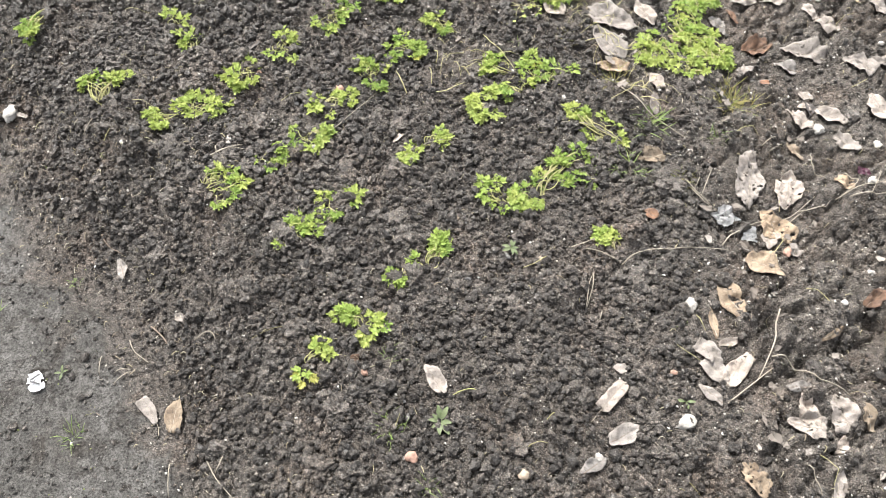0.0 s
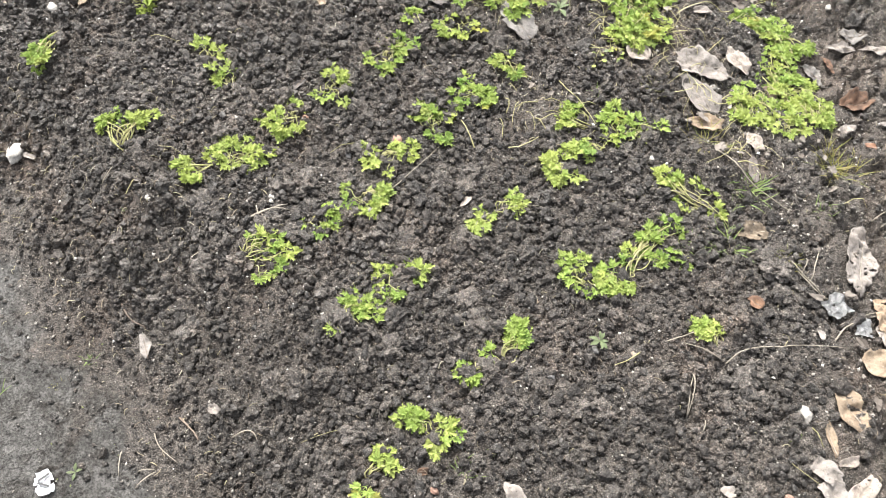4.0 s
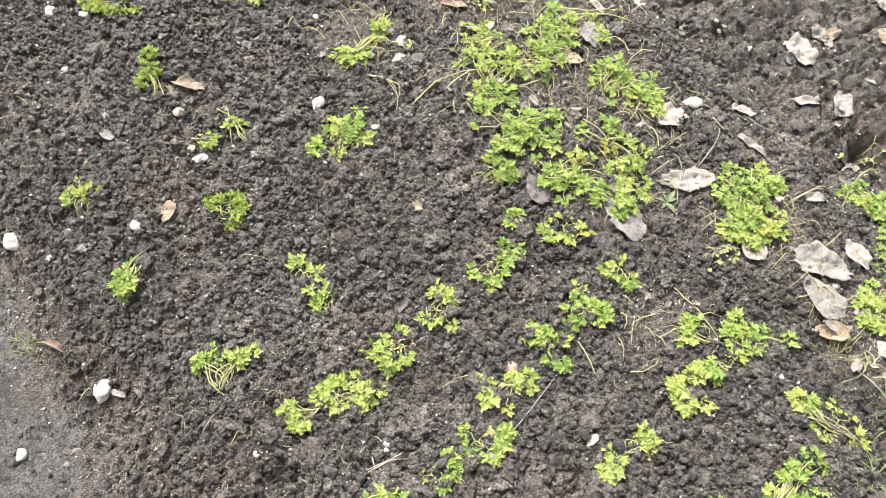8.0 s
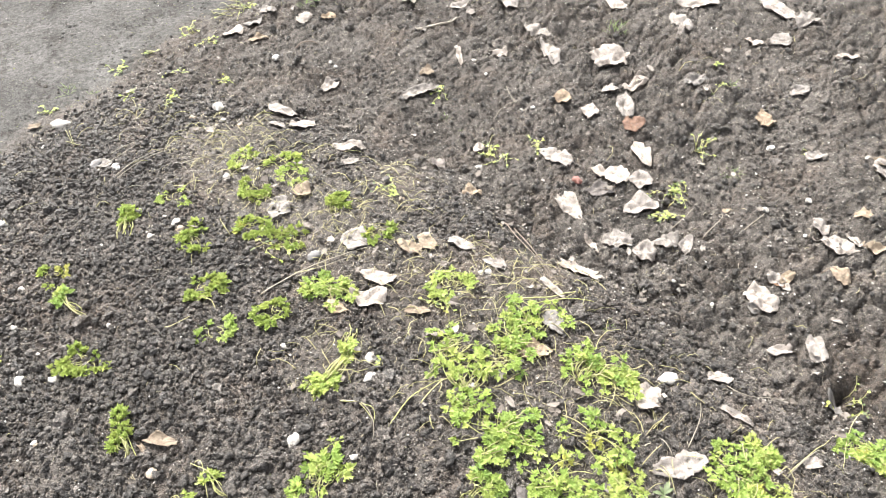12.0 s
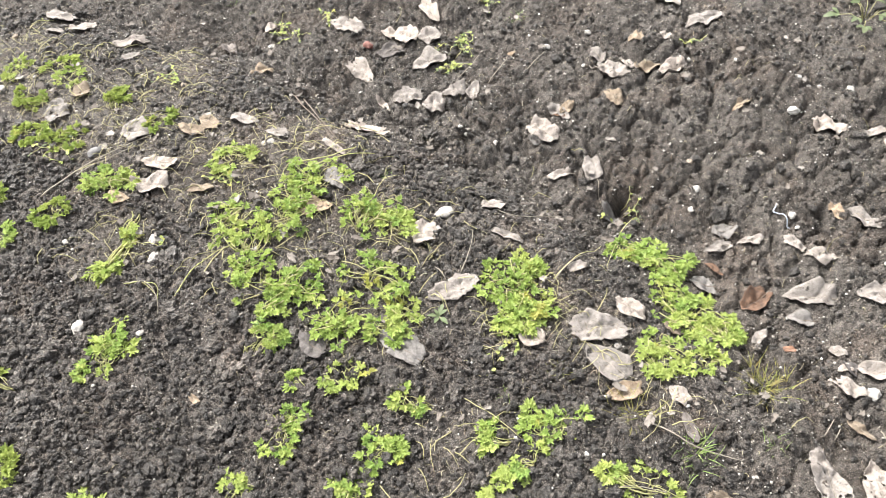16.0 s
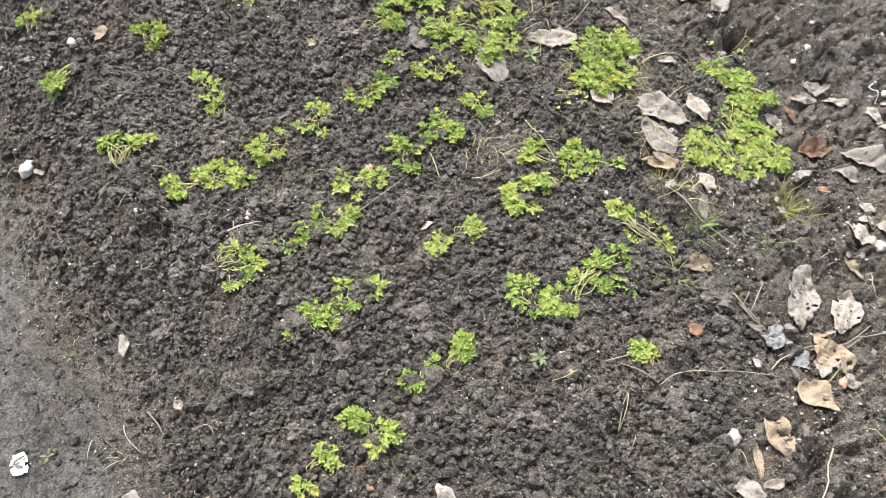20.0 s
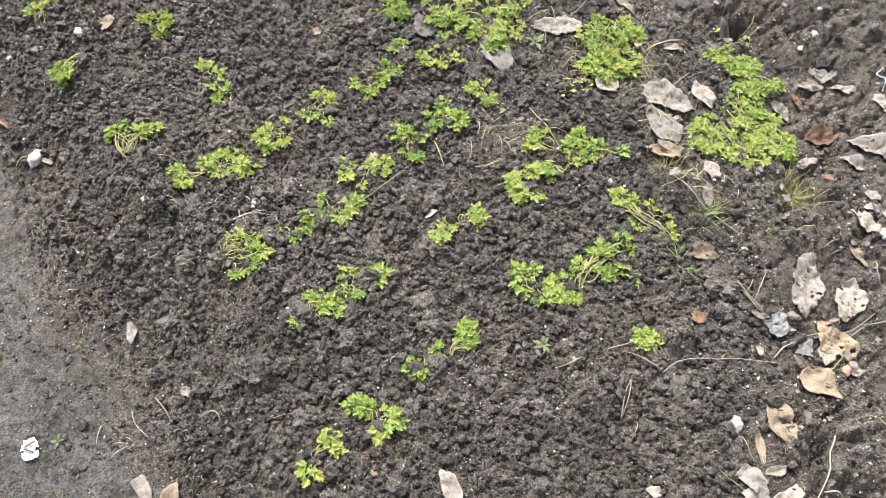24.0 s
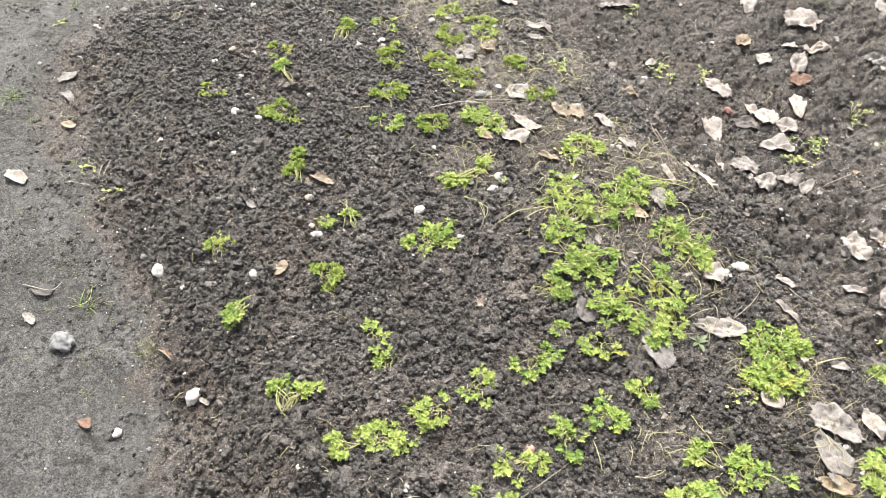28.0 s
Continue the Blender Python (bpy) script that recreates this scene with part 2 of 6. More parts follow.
DRY = {"pale": make_dry("bleached dead leaf", (0.292, 0.266, 0.242), (0.200, 0.178, 0.159), (0.118, 0.098, 0.084), 0.35),
       "tan": make_dry("tan dead leaf", (0.262, 0.212, 0.156), (0.172, 0.132, 0.094), (0.098, 0.070, 0.049), 0.6),
       "brown": make_dry("brown dead leaf", (0.165, 0.098, 0.063), (0.085, 0.052, 0.037), (0.040, 0.028, 0.021), 0.8),
       "dark": make_dry("dark wet dead leaf", (0.15, 0.137, 0.130), (0.082, 0.073, 0.068), (0.04, 0.034, 0.031), 0.7),
       "grey": make_dry("grey dead leaf", (0.240, 0.225, 0.210), (0.160, 0.148, 0.137), (0.092, 0.080, 0.071), 0.4),
       "red": make_dry("reddish dead leaf", (0.215, 0.128, 0.085), (0.130, 0.072, 0.050), (0.060, 0.032, 0.025), 0.6)}
STRAW = make_plain("straw", (0.286, 0.26, 0.215), (0.176, 0.15, 0.114), 60.0)
TWIG = make_plain("twig", (0.163, 0.124, 0.094), (0.091, 0.068, 0.052), 60.0)
PAPER = make_plain("white paper", (0.68, 0.689, 0.705), (0.578, 0.586, 0.603), 40.0)
FOIL = make_plain("pale blue-grey foil", (0.36, 0.40, 0.45), (0.20, 0.22, 0.26), 60.0, 0.35)
INK = make_plain("black print", (0.03, 0.03, 0.035), (0.06, 0.06, 0.06), 90.0)
PLASTIC = make_plain("dirty plastic film", (0.34, 0.345, 0.35), (0.17, 0.17, 0.165), 70.0, 0.5)
PLASTIC.node_tree.nodes["Principled BSDF"].inputs["Transmission Weight"].default_value = 0.25
PURPLE = make_plain("purple wrapper", (0.078, 0.016, 0.039), (0.046, 0.013, 0.026), 60.0, 0.35)

# ---- the lie of the land ----
PATH_EDGE = ((-0.3, -60), (-0.44, -0.75), (-0.46, -0.51), (-0.57, -0.32), (-0.65, -0.11), (-0.80, -0.03), (-0.95, 0.16), (-1.17, 0.52),
             (-1.42, 0.77), (-1.68, 1.10), (-1.84, 1.35), (-1.83, 1.62), (-1.65, 1.90), (-1.51, 2.11), (-1.34, 2.32), (-1.16, 2.53),
             (-0.96, 2.75), (-0.80, 2.96), (-0.50, 3.20), (0.2, 3.6), (60, 30))
BED_EDGE = ((0.45, -60), (0.45, 0.0), (0.50, 0.35), (0.45, 0.65), (0.30, 0.93), (0.10, 1.22), (-0.14, 1.50), (-0.38, 1.78), (-0.72, 2.10), (-1.2, 2.40))


def side(x, y, line):
    """Signed distance to a line of points: positive to the right of its course."""
    best, sign = np.full(x.shape, 1e9), np.ones(x.shape)
    for (ax, ay), (bx, by) in zip(line, line[1:]):
        dx, dy = bx - ax, by - ay
        u = np.clip(((x - ax) * dx + (y - ay) * dy) / (dx * dx + dy * dy), 0, 1)
        d = np.hypot(x - ax - u * dx, y - ay - u * dy)
        s = np.sign((x - ax) * dy - (y - ay) * dx)
        near = d < best
        best, sign = np.where(near, d, best), np.where(near, s, sign)
    return best * sign


def ease(a, b, v):
    u = np.clip((v - a) / (b - a), 0, 1)
    return u * u * (3 - 2 * u)


def grain(x, y, size, seed):
    """Smooth value noise from -1 to 1 with lumps of that size."""
    u, v = x / size + 17.3 * seed, y / size - 9.1 * seed
    i, j = np.floor(u), np.floor(v)
    fu, fv = u - i, v - j
    fu, fv = fu * fu * (3 - 2 * fu), fv * fv * (3 - 2 * fv)

    def h(a, b):
        s = np.sin(a * 127.1 + b * 311.7 + seed * 74.7) * 43758.5453
        return 2 * (s - np.floor(s)) - 1

    return (h(i, j) * (1 - fu) + h(i + 1, j) * fu) * (1 - fv) + (h(i, j + 1) * (1 - fu) + h(i + 1, j + 1) * fu) * fv


def lie(x, y):
    """The broad shape: path, mounded bed, the deep furrow beside it, trodden soil that rises beyond."""
    x, y = np.asarray(x, float), np.asarray(y, float)
    path = -0.125 + 0.085 * ease(-0.1, 0.9, y) - 0.03 * ease(1.6, 2.3, y)
    bed = -0.022 + 0.018 * ease(-0.4, 0.1, y) + 0.046 * ease(0.2, 1.0, y) - 0.03 * ease(1.6, 2.2, y)
    p, b = side(x, y, PATH_EDGE), side(x, y, BED_EDGE)
    wide = 0.26 + 0.12 * ease(1.0, 1.6, y)
    trod = 0.005 - 0.072 * (0.5 + 0.5 * ease(0.0, 0.9, y)) * np.exp(-((b - 0.2) / wide) ** 2) * ease(2.5, 1.7, y)
    soil = bed + (trod - bed) * ease(-0.08, 0.10 + 0.10 * ease(1.3, 1.7, y), b)
    return path + (soil - path) * ease(-0.02, 0.30, p)


LUMPS = ((0.343, 0.296, 0.065, 0.043, -20), (0.68, -0.211, 0.048, 0.042, 10), (0.344, -0.032, 0.033, 0.028, 0), (-0.383, -0.154, 0.041, 0.032, 0), (0.203, -0.153, 0.037, 0.032, 0), (-0.662, 0.185, 0.038, 0.034, 0), (0.712, 0.868, 0.040, 0.033, 0), (1.282, 0.896, 0.049, 0.035, 30), (0.115, 1.653, 0.054, 0.041, -30), (0.357, 2.422, 0.065, 0.051, 10), (-0.538, 2.26, 0.065, 0.053, 0), (0.454, 1.675, 0.048, 0.042, 0), (0.609, -0.354, 0.025, 0.020, 0))

MATTED = ((-0.286, 1.217, 0.15), (-0.102, 1.206, 0.16), (-0.21, 0.962, 0.15), (0.001, 0.931, 0.14), (-0.03, 0.692, 0.09), (-0.47, 1.373, 0.15), (-0.528, 1.078, 0.1), (0.391, 0.452, 0.07), (0.422, 0.334, 0.07), (-0.665, 1.693, 0.17), (-0.522, 1.516, 0.14), (-0.813, 1.905, 0.15), (-0.295, 1.639, 0.11), (-0.205, 1.185, 0.15), (0.25, 0.612, 0.1), (0.021, 0.423, 0.07))
HOLLOWS = ((0.573, -0.223, 0.035, 0.03), (0.606, -0.29, 0.035, 0.024), (0.769, -0.238, 0.04, 0.03), (0.404, -0.504, 0.03, 0.02), (0.618, 0.89, 0.04, 0.01), (0.83, -0.04, 0.04, 0.02), (0.1, 1.66, 0.05, 0.025), (0.26, 1.79, 0.04, 0.02), (0.48, 1.9, 0.05, 0.022), (1.23, 0.83, 0.05, 0.02), (0.597, 0.856, 0.042, 0.032), (0.721, 0.857, 0.037, 0.02), (1.263, 0.679, 0.034, 0.025), (1.302, 0.936, 0.037, 0.018), (1.09, 0.521, 0.044, 0.022), (0.915, 0.586, 0.037, 0.014), (0.95, 1.127, 0.044, 0.014), (0.44, 0.727, 0.041, 0.018), (1.45, 0.906, 0.031, 0.018), (1.125, 1.143, 0.039, 0.016), (1.264, 0.548, 0.032, 0.018), (1.351, 0.916, 0.042, -0.018), (1.391, 0.768, 0.038, -0.018), (0.507, 0.902, 0.041, -0.014), (1.147, 0.441, 0.038, -0.018), (1.115, 1.045, 0.049, -0.014), (0.797, 0.959, 0.05, -0.014), (1.184, 0.857, 0.046, -0.016), (1.034, 0.356, 0.041, -0.018), (0.868, 0.828, 0.045, -0.012))


def worley(x, y, size, seed):
    """Distances to the nearest and the second nearest of points strewn one to a cell of that size."""
    u, v = x / size + 31.7 * seed, y / size - 13.9 * seed
    i, j = np.floor(u), np.floor(v)
    a, b = np.full(u.shape, 9.0), np.full(u.shape, 9.0)
    for di in (-1, 0, 1):
        for dj in (-1, 0, 1):
            h = np.sin((i + di) * 127.1 + (j + dj) * 311.7 + seed * 19.3) * 43758.5453
            g = np.sin((i + di) * 269.5 + (j + dj) * 183.3 + seed * 7.1) * 24634.6345
            d = np.hypot(i + di + (h - np.floor(h)) - u, j + dj + (g - np.floor(g)) - v)
            b = np.minimum(b, np.maximum(a, d))
            a = np.minimum(a, d)
    return a, b


def clods(x, y, size, seed):
    """Rounded lumps of that size with creases between them, from about -1 to 1."""
    a, b = worley(x, y, size, seed)
    return 1.0 - 1.3 * a * a - 0.9 * ease(0.22, 0.0, b - a)


def relief(x, y):
    """Lumps and hollows on top of it, and how far the ground is packed hard."""
    x, y = np.asarray(x, float), np.asarray(y, float)
    p, b = side(x, y, PATH_EDGE), side(x, y, BED_EDGE)
    hard = 1 - ease(-0.14, 0.07, p + 0.05 * grain(x, y, 0.14, 3) + 0.02 * grain(x, y, 0.04, 2))
    trod = ease(-0.05, 0.12, b + 0.04 * grain(x, y, 0.15, 4))
    near = ease(3.4, 2.6, np.hypot(x + 0.1, y - 1.3))
    wx, wy = x + 0.020 * grain(x, y, 0.06, 16) + 0.007 * grain(x, y, 0.02, 18), y + 0.020 * grain(x, y, 0.06, 17) + 0.007 * grain(x, y, 0.02, 19)
    loose = (0.006 * grain(x, y, 0.11, 5) + 0.0055 * clods(wx, wy, 0.042, 6) + 0.005 * clods(wx, wy, 0.019, 7) + 0.002 * grain(x, y, 0.009, 8))
    loose = loose * (1 - 0.4 * ease(0.9, 1.8, y)) - 0.002
    uneven = 0.45 + 0.55 * ease(-0.4, 0.5, grain(x, y, 0.30, 20))
    sx, sy = 0.80 * wx + 0.60 * wy, 0.80 * wy - 0.60 * wx
    lumps = (0.014 * grain(x, y, 0.17, 9) + uneven * (0.018 * clods(0.7 * sx, 1.25 * sy, 0.085, 10) + 0.009 * clods(wx, wy, 0.034, 11))
             + 0.006 * clods(wx, wy, 0.017, 21) + 0.003 * grain(x, y, 0.008, 12) - 0.010)
    flat = 0.006 * grain(x, y, 0.5, 13) + 0.003 * grain(x, y, 0.12, 14) + 0.0016 * grain(x, y, 0.03, 15) + 0.0008 * grain(x, y, 0.012, 22)
    up = loose + (lumps - loose) * trod
    for cx, cy, a, w, turn in LUMPS:
        c, s = math.cos(radians(turn)), math.sin(radians(turn))
        u, v = ((x - cx) * c + (y - cy) * s) / a, ((y - cy) * c - (x - cx) * s) / w
        up = up + 0.022 * ease(1.35, 0.55, np.hypot(u, v) + 0.22 * grain(x, y, 0.03, 31))
    for cx, cy, a, deep in HOLLOWS:
        up = up - 1.2 * deep * ease(1.3, 0.4, np.hypot(x - cx, y - cy) / a + 0.3 * grain(x, y, 0.04, 35))
    return (up + (flat - up) * hard) * near, hard, trod


STEP, X0, Y0, NX, NY = 0.0075, -2.5, -1.0, 620, 640
TX, TY = np.meshgrid(X0 + STEP * np.arange(NX), Y0 + STEP * np.arange(NY))
TABLE_LIE = lie(TX, TY).tolist()
TABLE_ALL = (lie(TX, TY) + relief(TX, TY)[0]).tolist()


def level(x, y, table=TABLE_ALL):
    """The height of the ground, from a table of it."""
    u, v = min(max((x - X0) / STEP, 0), NX - 2), min(max((y - Y0) / STEP, 0), NY - 2)
    i, j = int(u), int(v)
    u, v = u - i, v - j
    a, b = table[j], table[j + 1]
    return (a[i] * (1 - u) + a[i + 1] * u) * (1 - v) + (b[i] * (1 - u) + b[i + 1] * u) * v


def mesh_of(name, verts, faces, material, smooth=False):
    me = bpy.data.meshes.new(name)
    me.from_pydata([tuple(v) for v in verts], [], [tuple(f) for f in faces])
    me.materials.append(material)
    if smooth:
        me.polygons.foreach_set("use_smooth", np.ones(len(me.polygons), bool))
    me.update()
    return me


def array_mesh(name, verts, tris, material, smooth=True):
    """A mesh straight from arrays of vertices and triangles or quads."""
    me = bpy.data.meshes.new(name)
    n = tris.shape[1]
    me.vertices.add(len(verts))
    me.vertices.foreach_set("co", np.ascontiguousarray(verts, np.float32).ravel())
    me.loops.add(tris.size)
    me.loops.foreach_set("vertex_index", np.ascontiguousarray(tris, np.int32).ravel())
    me.polygons.add(len(tris))
    me.polygons.foreach_set("loop_start", np.arange(0, tris.size, n, dtype=np.int32))
    me.polygons.foreach_set("use_smooth", np.full(len(tris), smooth))
    me.materials.append(material)
    me.update(calc_edges=True)
    return me


def spaced(lo, hi, step, far):
    """Even steps within, ever longer ones out to the horizon."""
    mid = np.arange(lo, hi, step)
    out = [0.0]
    d = step
    while out[-1] < far:
        d *= 1.35
        out.append(out[-1] + d)
    out = np.array(out[1:])
    return np.concatenate([(lo - out)[::-1], mid, mid[-1] + out])


def build_ground():
    gx, gy = spaced(-2.35, 1.95, 0.0068, 900), spaced(-0.75, 3.35, 0.0068, 900)
    x, y = np.meshgrid(gx, gy)
    up, hard, trod = relief(x, y)
    verts = np.stack([x, y, lie(x, y) + up], -1).reshape(-1, 3)
    w = len(gx)
    i = (np.arange(len(gy) - 1)[:, None] * w + np.arange(w - 1)[None]).ravel()
    me = array_mesh("ground", verts, np.stack([i, i + 1, i + w + 1, i + w], -1), EARTH)
    a = me.attributes.new("packed", 'FLOAT', 'POINT')
    a.data.foreach_set("value", hard.astype(np.float32).ravel())
    return tagged(new("ground", me), "dark crumbly garden soil beside a packed grey path", "soil", kind="structure")


GROUND = build_ground()


LEAF_SPOTS = []


def ball(levels, rough, seed):
    """A lumpy unit stone or clod."""
    bm = bmesh.new()
    bmesh.ops.create_icosphere(bm, subdivisions=levels, radius=1.0)
    for v in bm.verts:
        n = noise.noise(v.co * 1.1 + Vector((seed * 7.7, 0, 0))) + 0.6 * noise.noise(v.co * 2.6 + Vector((0, seed * 3.1, 0)))
        n += 0.16 * noise.noise(v.co * 5.5 + Vector((0, 0, seed * 5.3))) 
        v.co *= 1 + rough * n
    bm.verts.ensure_lookup_table()
    verts = np.array([v.co[:] for v in bm.verts])
    tris = np.array([[v.index for v in f.verts] for f in bm.faces])
    bm.free()
    return verts, tris


def scatter(name, count, shapes, pick, radius, sunk, material, label, seed, squash=0.75, smooth=True):
    """Very many loose bits, lying on the ground in one mesh. pick(x, y, rng): the chance that a bit lies there."""
    rng = np.random.default_rng(seed)
    many = count * 9
    x, y = rng.uniform(-2.2, 1.85, many), rng.uniform(-0.66, 3.3, many)
    used = (x < 0.98 + 0.75 * np.clip(y, -0.2, 2)) & (x > -1.15 - 1.0 * np.clip(y, -0.2, 2))
    keep = used & (rng.random(many) < pick(x, y) * (1 - 0.5 * ease(1.7, 2.4, y)))
    x, y = x[keep][:int(1.3 * count)], y[keep][:int(1.3 * count)]
    bare = np.ones(len(x), bool)
    for u, v, size in LEAF_SPOTS:
        bare &= np.hypot(x - u, y - v) > 0.8 * size
    x, y = x[bare][:count], y[bare][:count]
    n = len(x)
    r = radius(rng, n)
    z = lie(x, y) + relief(x, y)[0] + r * (squash - sunk)
    which = rng.integers(0, len(shapes), n)
    V, T, base = [], [], 0
    for s, (sv, st) in enumerate(shapes):
        m = np.flatnonzero(which == s)
        k = len(m)
        a, b = rng.uniform(0, 6.283, k), rng.uniform(-0.7, 0.7, k)
        ca, sa, cb, sb = np.cos(a), np.sin(a), np.cos(b), np.sin(b)
        size = r[m, None] * rng.uniform(0.72, 1.25, (k, 3)) * np.array([1, 1, squash])
        v = sv[None] * size[:, None, :]
        vx, vy, vz = v[..., 0], v[..., 1] * cb[:, None] - v[..., 2] * sb[:, None], v[..., 1] * sb[:, None] + v[..., 2] * cb[:, None]
        v = np.stack([vx * ca[:, None] - vy * sa[:, None] + x[m, None], vx * sa[:, None] + vy * ca[:, None] + y[m, None], vz + z[m, None]], -1)
        V.append(v.reshape(-1, 3))
        T.append((st[None] + (np.arange(k) * len(sv))[:, None, None]).reshape(-1, 3) + base)
        base += k * len(sv)
    me = array_mesh(name, np.concatenate(V), np.concatenate(T), material, smooth)
    return tagged(new(name, me), label, "soil", kind="stuff")


def nub(seed):
    """The plainest crumb: eight uneven faces."""
    rng = np.random.default_rng(seed)
    v = np.array([(1, 0, 0), (-1, 0, 0), (0, 1, 0), (0, -1, 0), (0, 0, 1), (0, 0, -1)], float) * rng.uniform(0.75, 1.35, (6, 1)) + rng.uniform(-0.28, 0.28, (6, 3))
    return v, np.array([(0, 2, 4), (2, 1, 4), (1, 3, 4), (3, 0, 4), (2, 0, 5), (1, 2, 5), (3, 1, 5), (0, 3, 5)])


def crumb(seed, levels, cuts, rough):
    """An angular crumb of about unit size: a ball broken along flat faces, with a knobbly skin."""
    rng = np.random.default_rng(seed)
    bm = bmesh.new()
    bmesh.ops.create_icosphere(bm, subdivisions=levels, radius=1.0)
    d = np.array([v.co[:] for v in bm.verts])
    tris = np.array([[v.index for v in f.verts] for f in bm.faces])
    bm.free()
    d /= np.linalg.norm(d, axis=1)[:, None]
    n = rng.normal(size=(cuts, 3))
    n /= np.linalg.norm(n, axis=1)[:, None]
    far = rng.uniform(0.62, 1.05, cuts)
    r = np.minimum((far / np.maximum(d @ n.T, 0.12)).min(1), 1.3)
    for k, v in enumerate(d):
        at = Vector(v)
        r[k] *= 1 + rough * (1.2 * noise.noise(at * 1.7 + Vector((seed * 3.7, 0, 0))) + noise.noise(at * 4.1 + Vector((0, seed * 2.3, 0))) + 0.6 * noise.noise(at * 9.0 + Vector((0, 0, seed * 1.9))))
    return d * r[:, None], tris


SMALL = [nub(s) for s in range(16)]
BITS = [crumb(200 + s, 1, 5, 0.34) for s in range(24)]
KNOBS = [crumb(s, 2, 6, 0.34) for s in range(20)]
CLUMPS = [crumb(40 + s, 3, 8, 0.34) for s in range(12)]


def matted(x, y):
    """How thickly dried stems and litter cover the soil."""
    m = np.zeros_like(x)
    for cx, cy, r in MATTED:
        m = np.maximum(m, ease(1.15, 0.5, np.hypot(x - cx, y - cy) / (1.2 * r) + 0.3 * grain(x, y, 0.06, 51)))
    return m


def loose_soil(x, y):
    p, b = side(x, y, PATH_EDGE), side(x, y, BED_EDGE)
    return np.clip(ease(-0.03, 0.12, p) * (1 - 0.80 * ease(-0.06, 0.10, b)) * (0.74 + 0.4 * grain(x, y, 0.13, 21)) * (1 - 0.92 * matted(x, y)), 0, 1)


def fine_soil(x, y):
    p, b = side(x, y, PATH_EDGE), side(x, y, BED_EDGE)
    return np.clip(ease(-0.16, 0.06, p) ** 2 * (1 - 0.72 * ease(-0.06, 0.10, b)) * (1 - 0.65 * matted(x, y)) + 0.35 * ease(0.25, 0.75, grain(x, y, 0.11, 33) + 0.5 * grain(x, y, 0.04, 34)), 0, 1) * 0.95


def any_soil(x, y):
    return np.clip(0.10 + ease(-0.10, 0.05, side(x, y, PATH_EDGE)) * (0.45 + 0.6 * ease(-0.2, 0.1, side(x, y, BED_EDGE)) + 0.8 * matted(x, y)), 0, 1) * 0.9


def straw_bits(name, count, seed, shortest, longest, thick, arch, material, label, spread=0.16):
    """Short rootlets and bits of straw, thickest round the parsley and along the edge of the path."""
    rng = np.random.default_rng(seed)
    n = count * 40
    x, y = rng.uniform(-2.1, 1.8, n), rng.uniform(-0.7, 3.2, n)
    p, b = side(x, y, PATH_EDGE), side(x, y, BED_EDGE)
    want = 0.25 * np.exp(-((b + 0.17) / spread) ** 2) * ease(0.2, 0.7, y) * ease(0.15, 0.35, p) + (0.25 if arch else 0.6) * matted(x, y) + 0.004 * ease(0.0, 0.15, p)
    if not arch:
        want += 0.05 * ease(-0.1, 0.1, p) + 0.16 * np.exp(-((p - 0.04) / 0.09) ** 2) + 0.5 * np.exp(-(np.hypot(x + 0.66, y - 0.22) / 0.14) ** 2)
    keep = np.flatnonzero(rng.random(n) < want)[:count]
    V, F = [], []
    for i in keep:
        a, d, q = rng.uniform(0, 6.283), rng.uniform(shortest, longest), rng.normal(0, 0.5)
        pts = []
        for u in (0, 0.3, 0.65, 1.0):
            px, py = x[i] + d * u * math.cos(a + q * u), y[i] + d * u * math.sin(a + q * u)
            pts.append((px, py, level(px, py) + 0.003 + (0.004 + arch) * math.sin(3 * u)))
        r = rng.uniform(0.4, 1.0) * thick
        o = len(V)
        v, f = tube(pts, r, r * 0.6, 3)
        V += [w[:] for w in v]
        F += [(c[0] + o, c[1] + o, c[2] + o, c[3] + o) for c in f[:-2]]
    me = array_mesh(name, np.array(V), np.array(F), material)
    return tagged(new(name, me), label, "straw", kind="stuff")


def make_bits():
    k = Nodes("straw bits", 0.8)
    return k.done(k.ramp(k.island, (0.0, (0.12, 0.092, 0.066)), (0.4, (0.23, 0.19, 0.138)), (0.8, (0.29, 0.262, 0.160)), (1.0, (0.36, 0.335, 0.275))))


# ---- how things are put together ----
def part(name, data, parent, label=""):
    ob = new(name, data)
    ob.parent = parent
    return tagged(ob, label)


def thing(name, x, y, label, category, group="", lift=0.0, turn=0.0):
    ob = new(name)
    ob.empty_display_size = 0.02
    ob.matrix_world = pose(x, y, level(x, y) + lift, 0, 0, turn)
    return tagged(ob, label, category, group)


def tube(points, r0, r1, sides=5):
    """Vertices and faces of a tapering rod along points."""
    pts = [Vector(p) for p in points]
    V, F = [], []
    for i, p in enumerate(pts):
        d = (pts[min(i + 1, len(pts) - 1)] - pts[max(i - 1, 0)]).normalized()
        a = d.orthogonal().normalized()
        if i:
            a = (last - d * last.dot(d)).normalized()
        last = a
        b = d.cross(a)
        r = r0 + (r1 - r0) * i / (len(pts) - 1)
        V += [p + (a * math.cos(k * math.tau / sides) + b * math.sin(k * math.tau / sides)) * r for k in range(sides)]
        if i:
            o = (i - 1) * sides
            F += [(o + k, o + (k + 1) % sides, o + sides + (k + 1) % sides, o + sides + k) for k in range(sides)]
    F += [tuple(range(sides))[::-1], tuple(range(len(V) - sides, len(V)))]
    return V, F


CUT = (0.46, 0.80, 0.54, 0.92, 0.60, 1.0, 0.95, 1.0, 0.60, 0.92, 0.54, 0.80, 0.46)


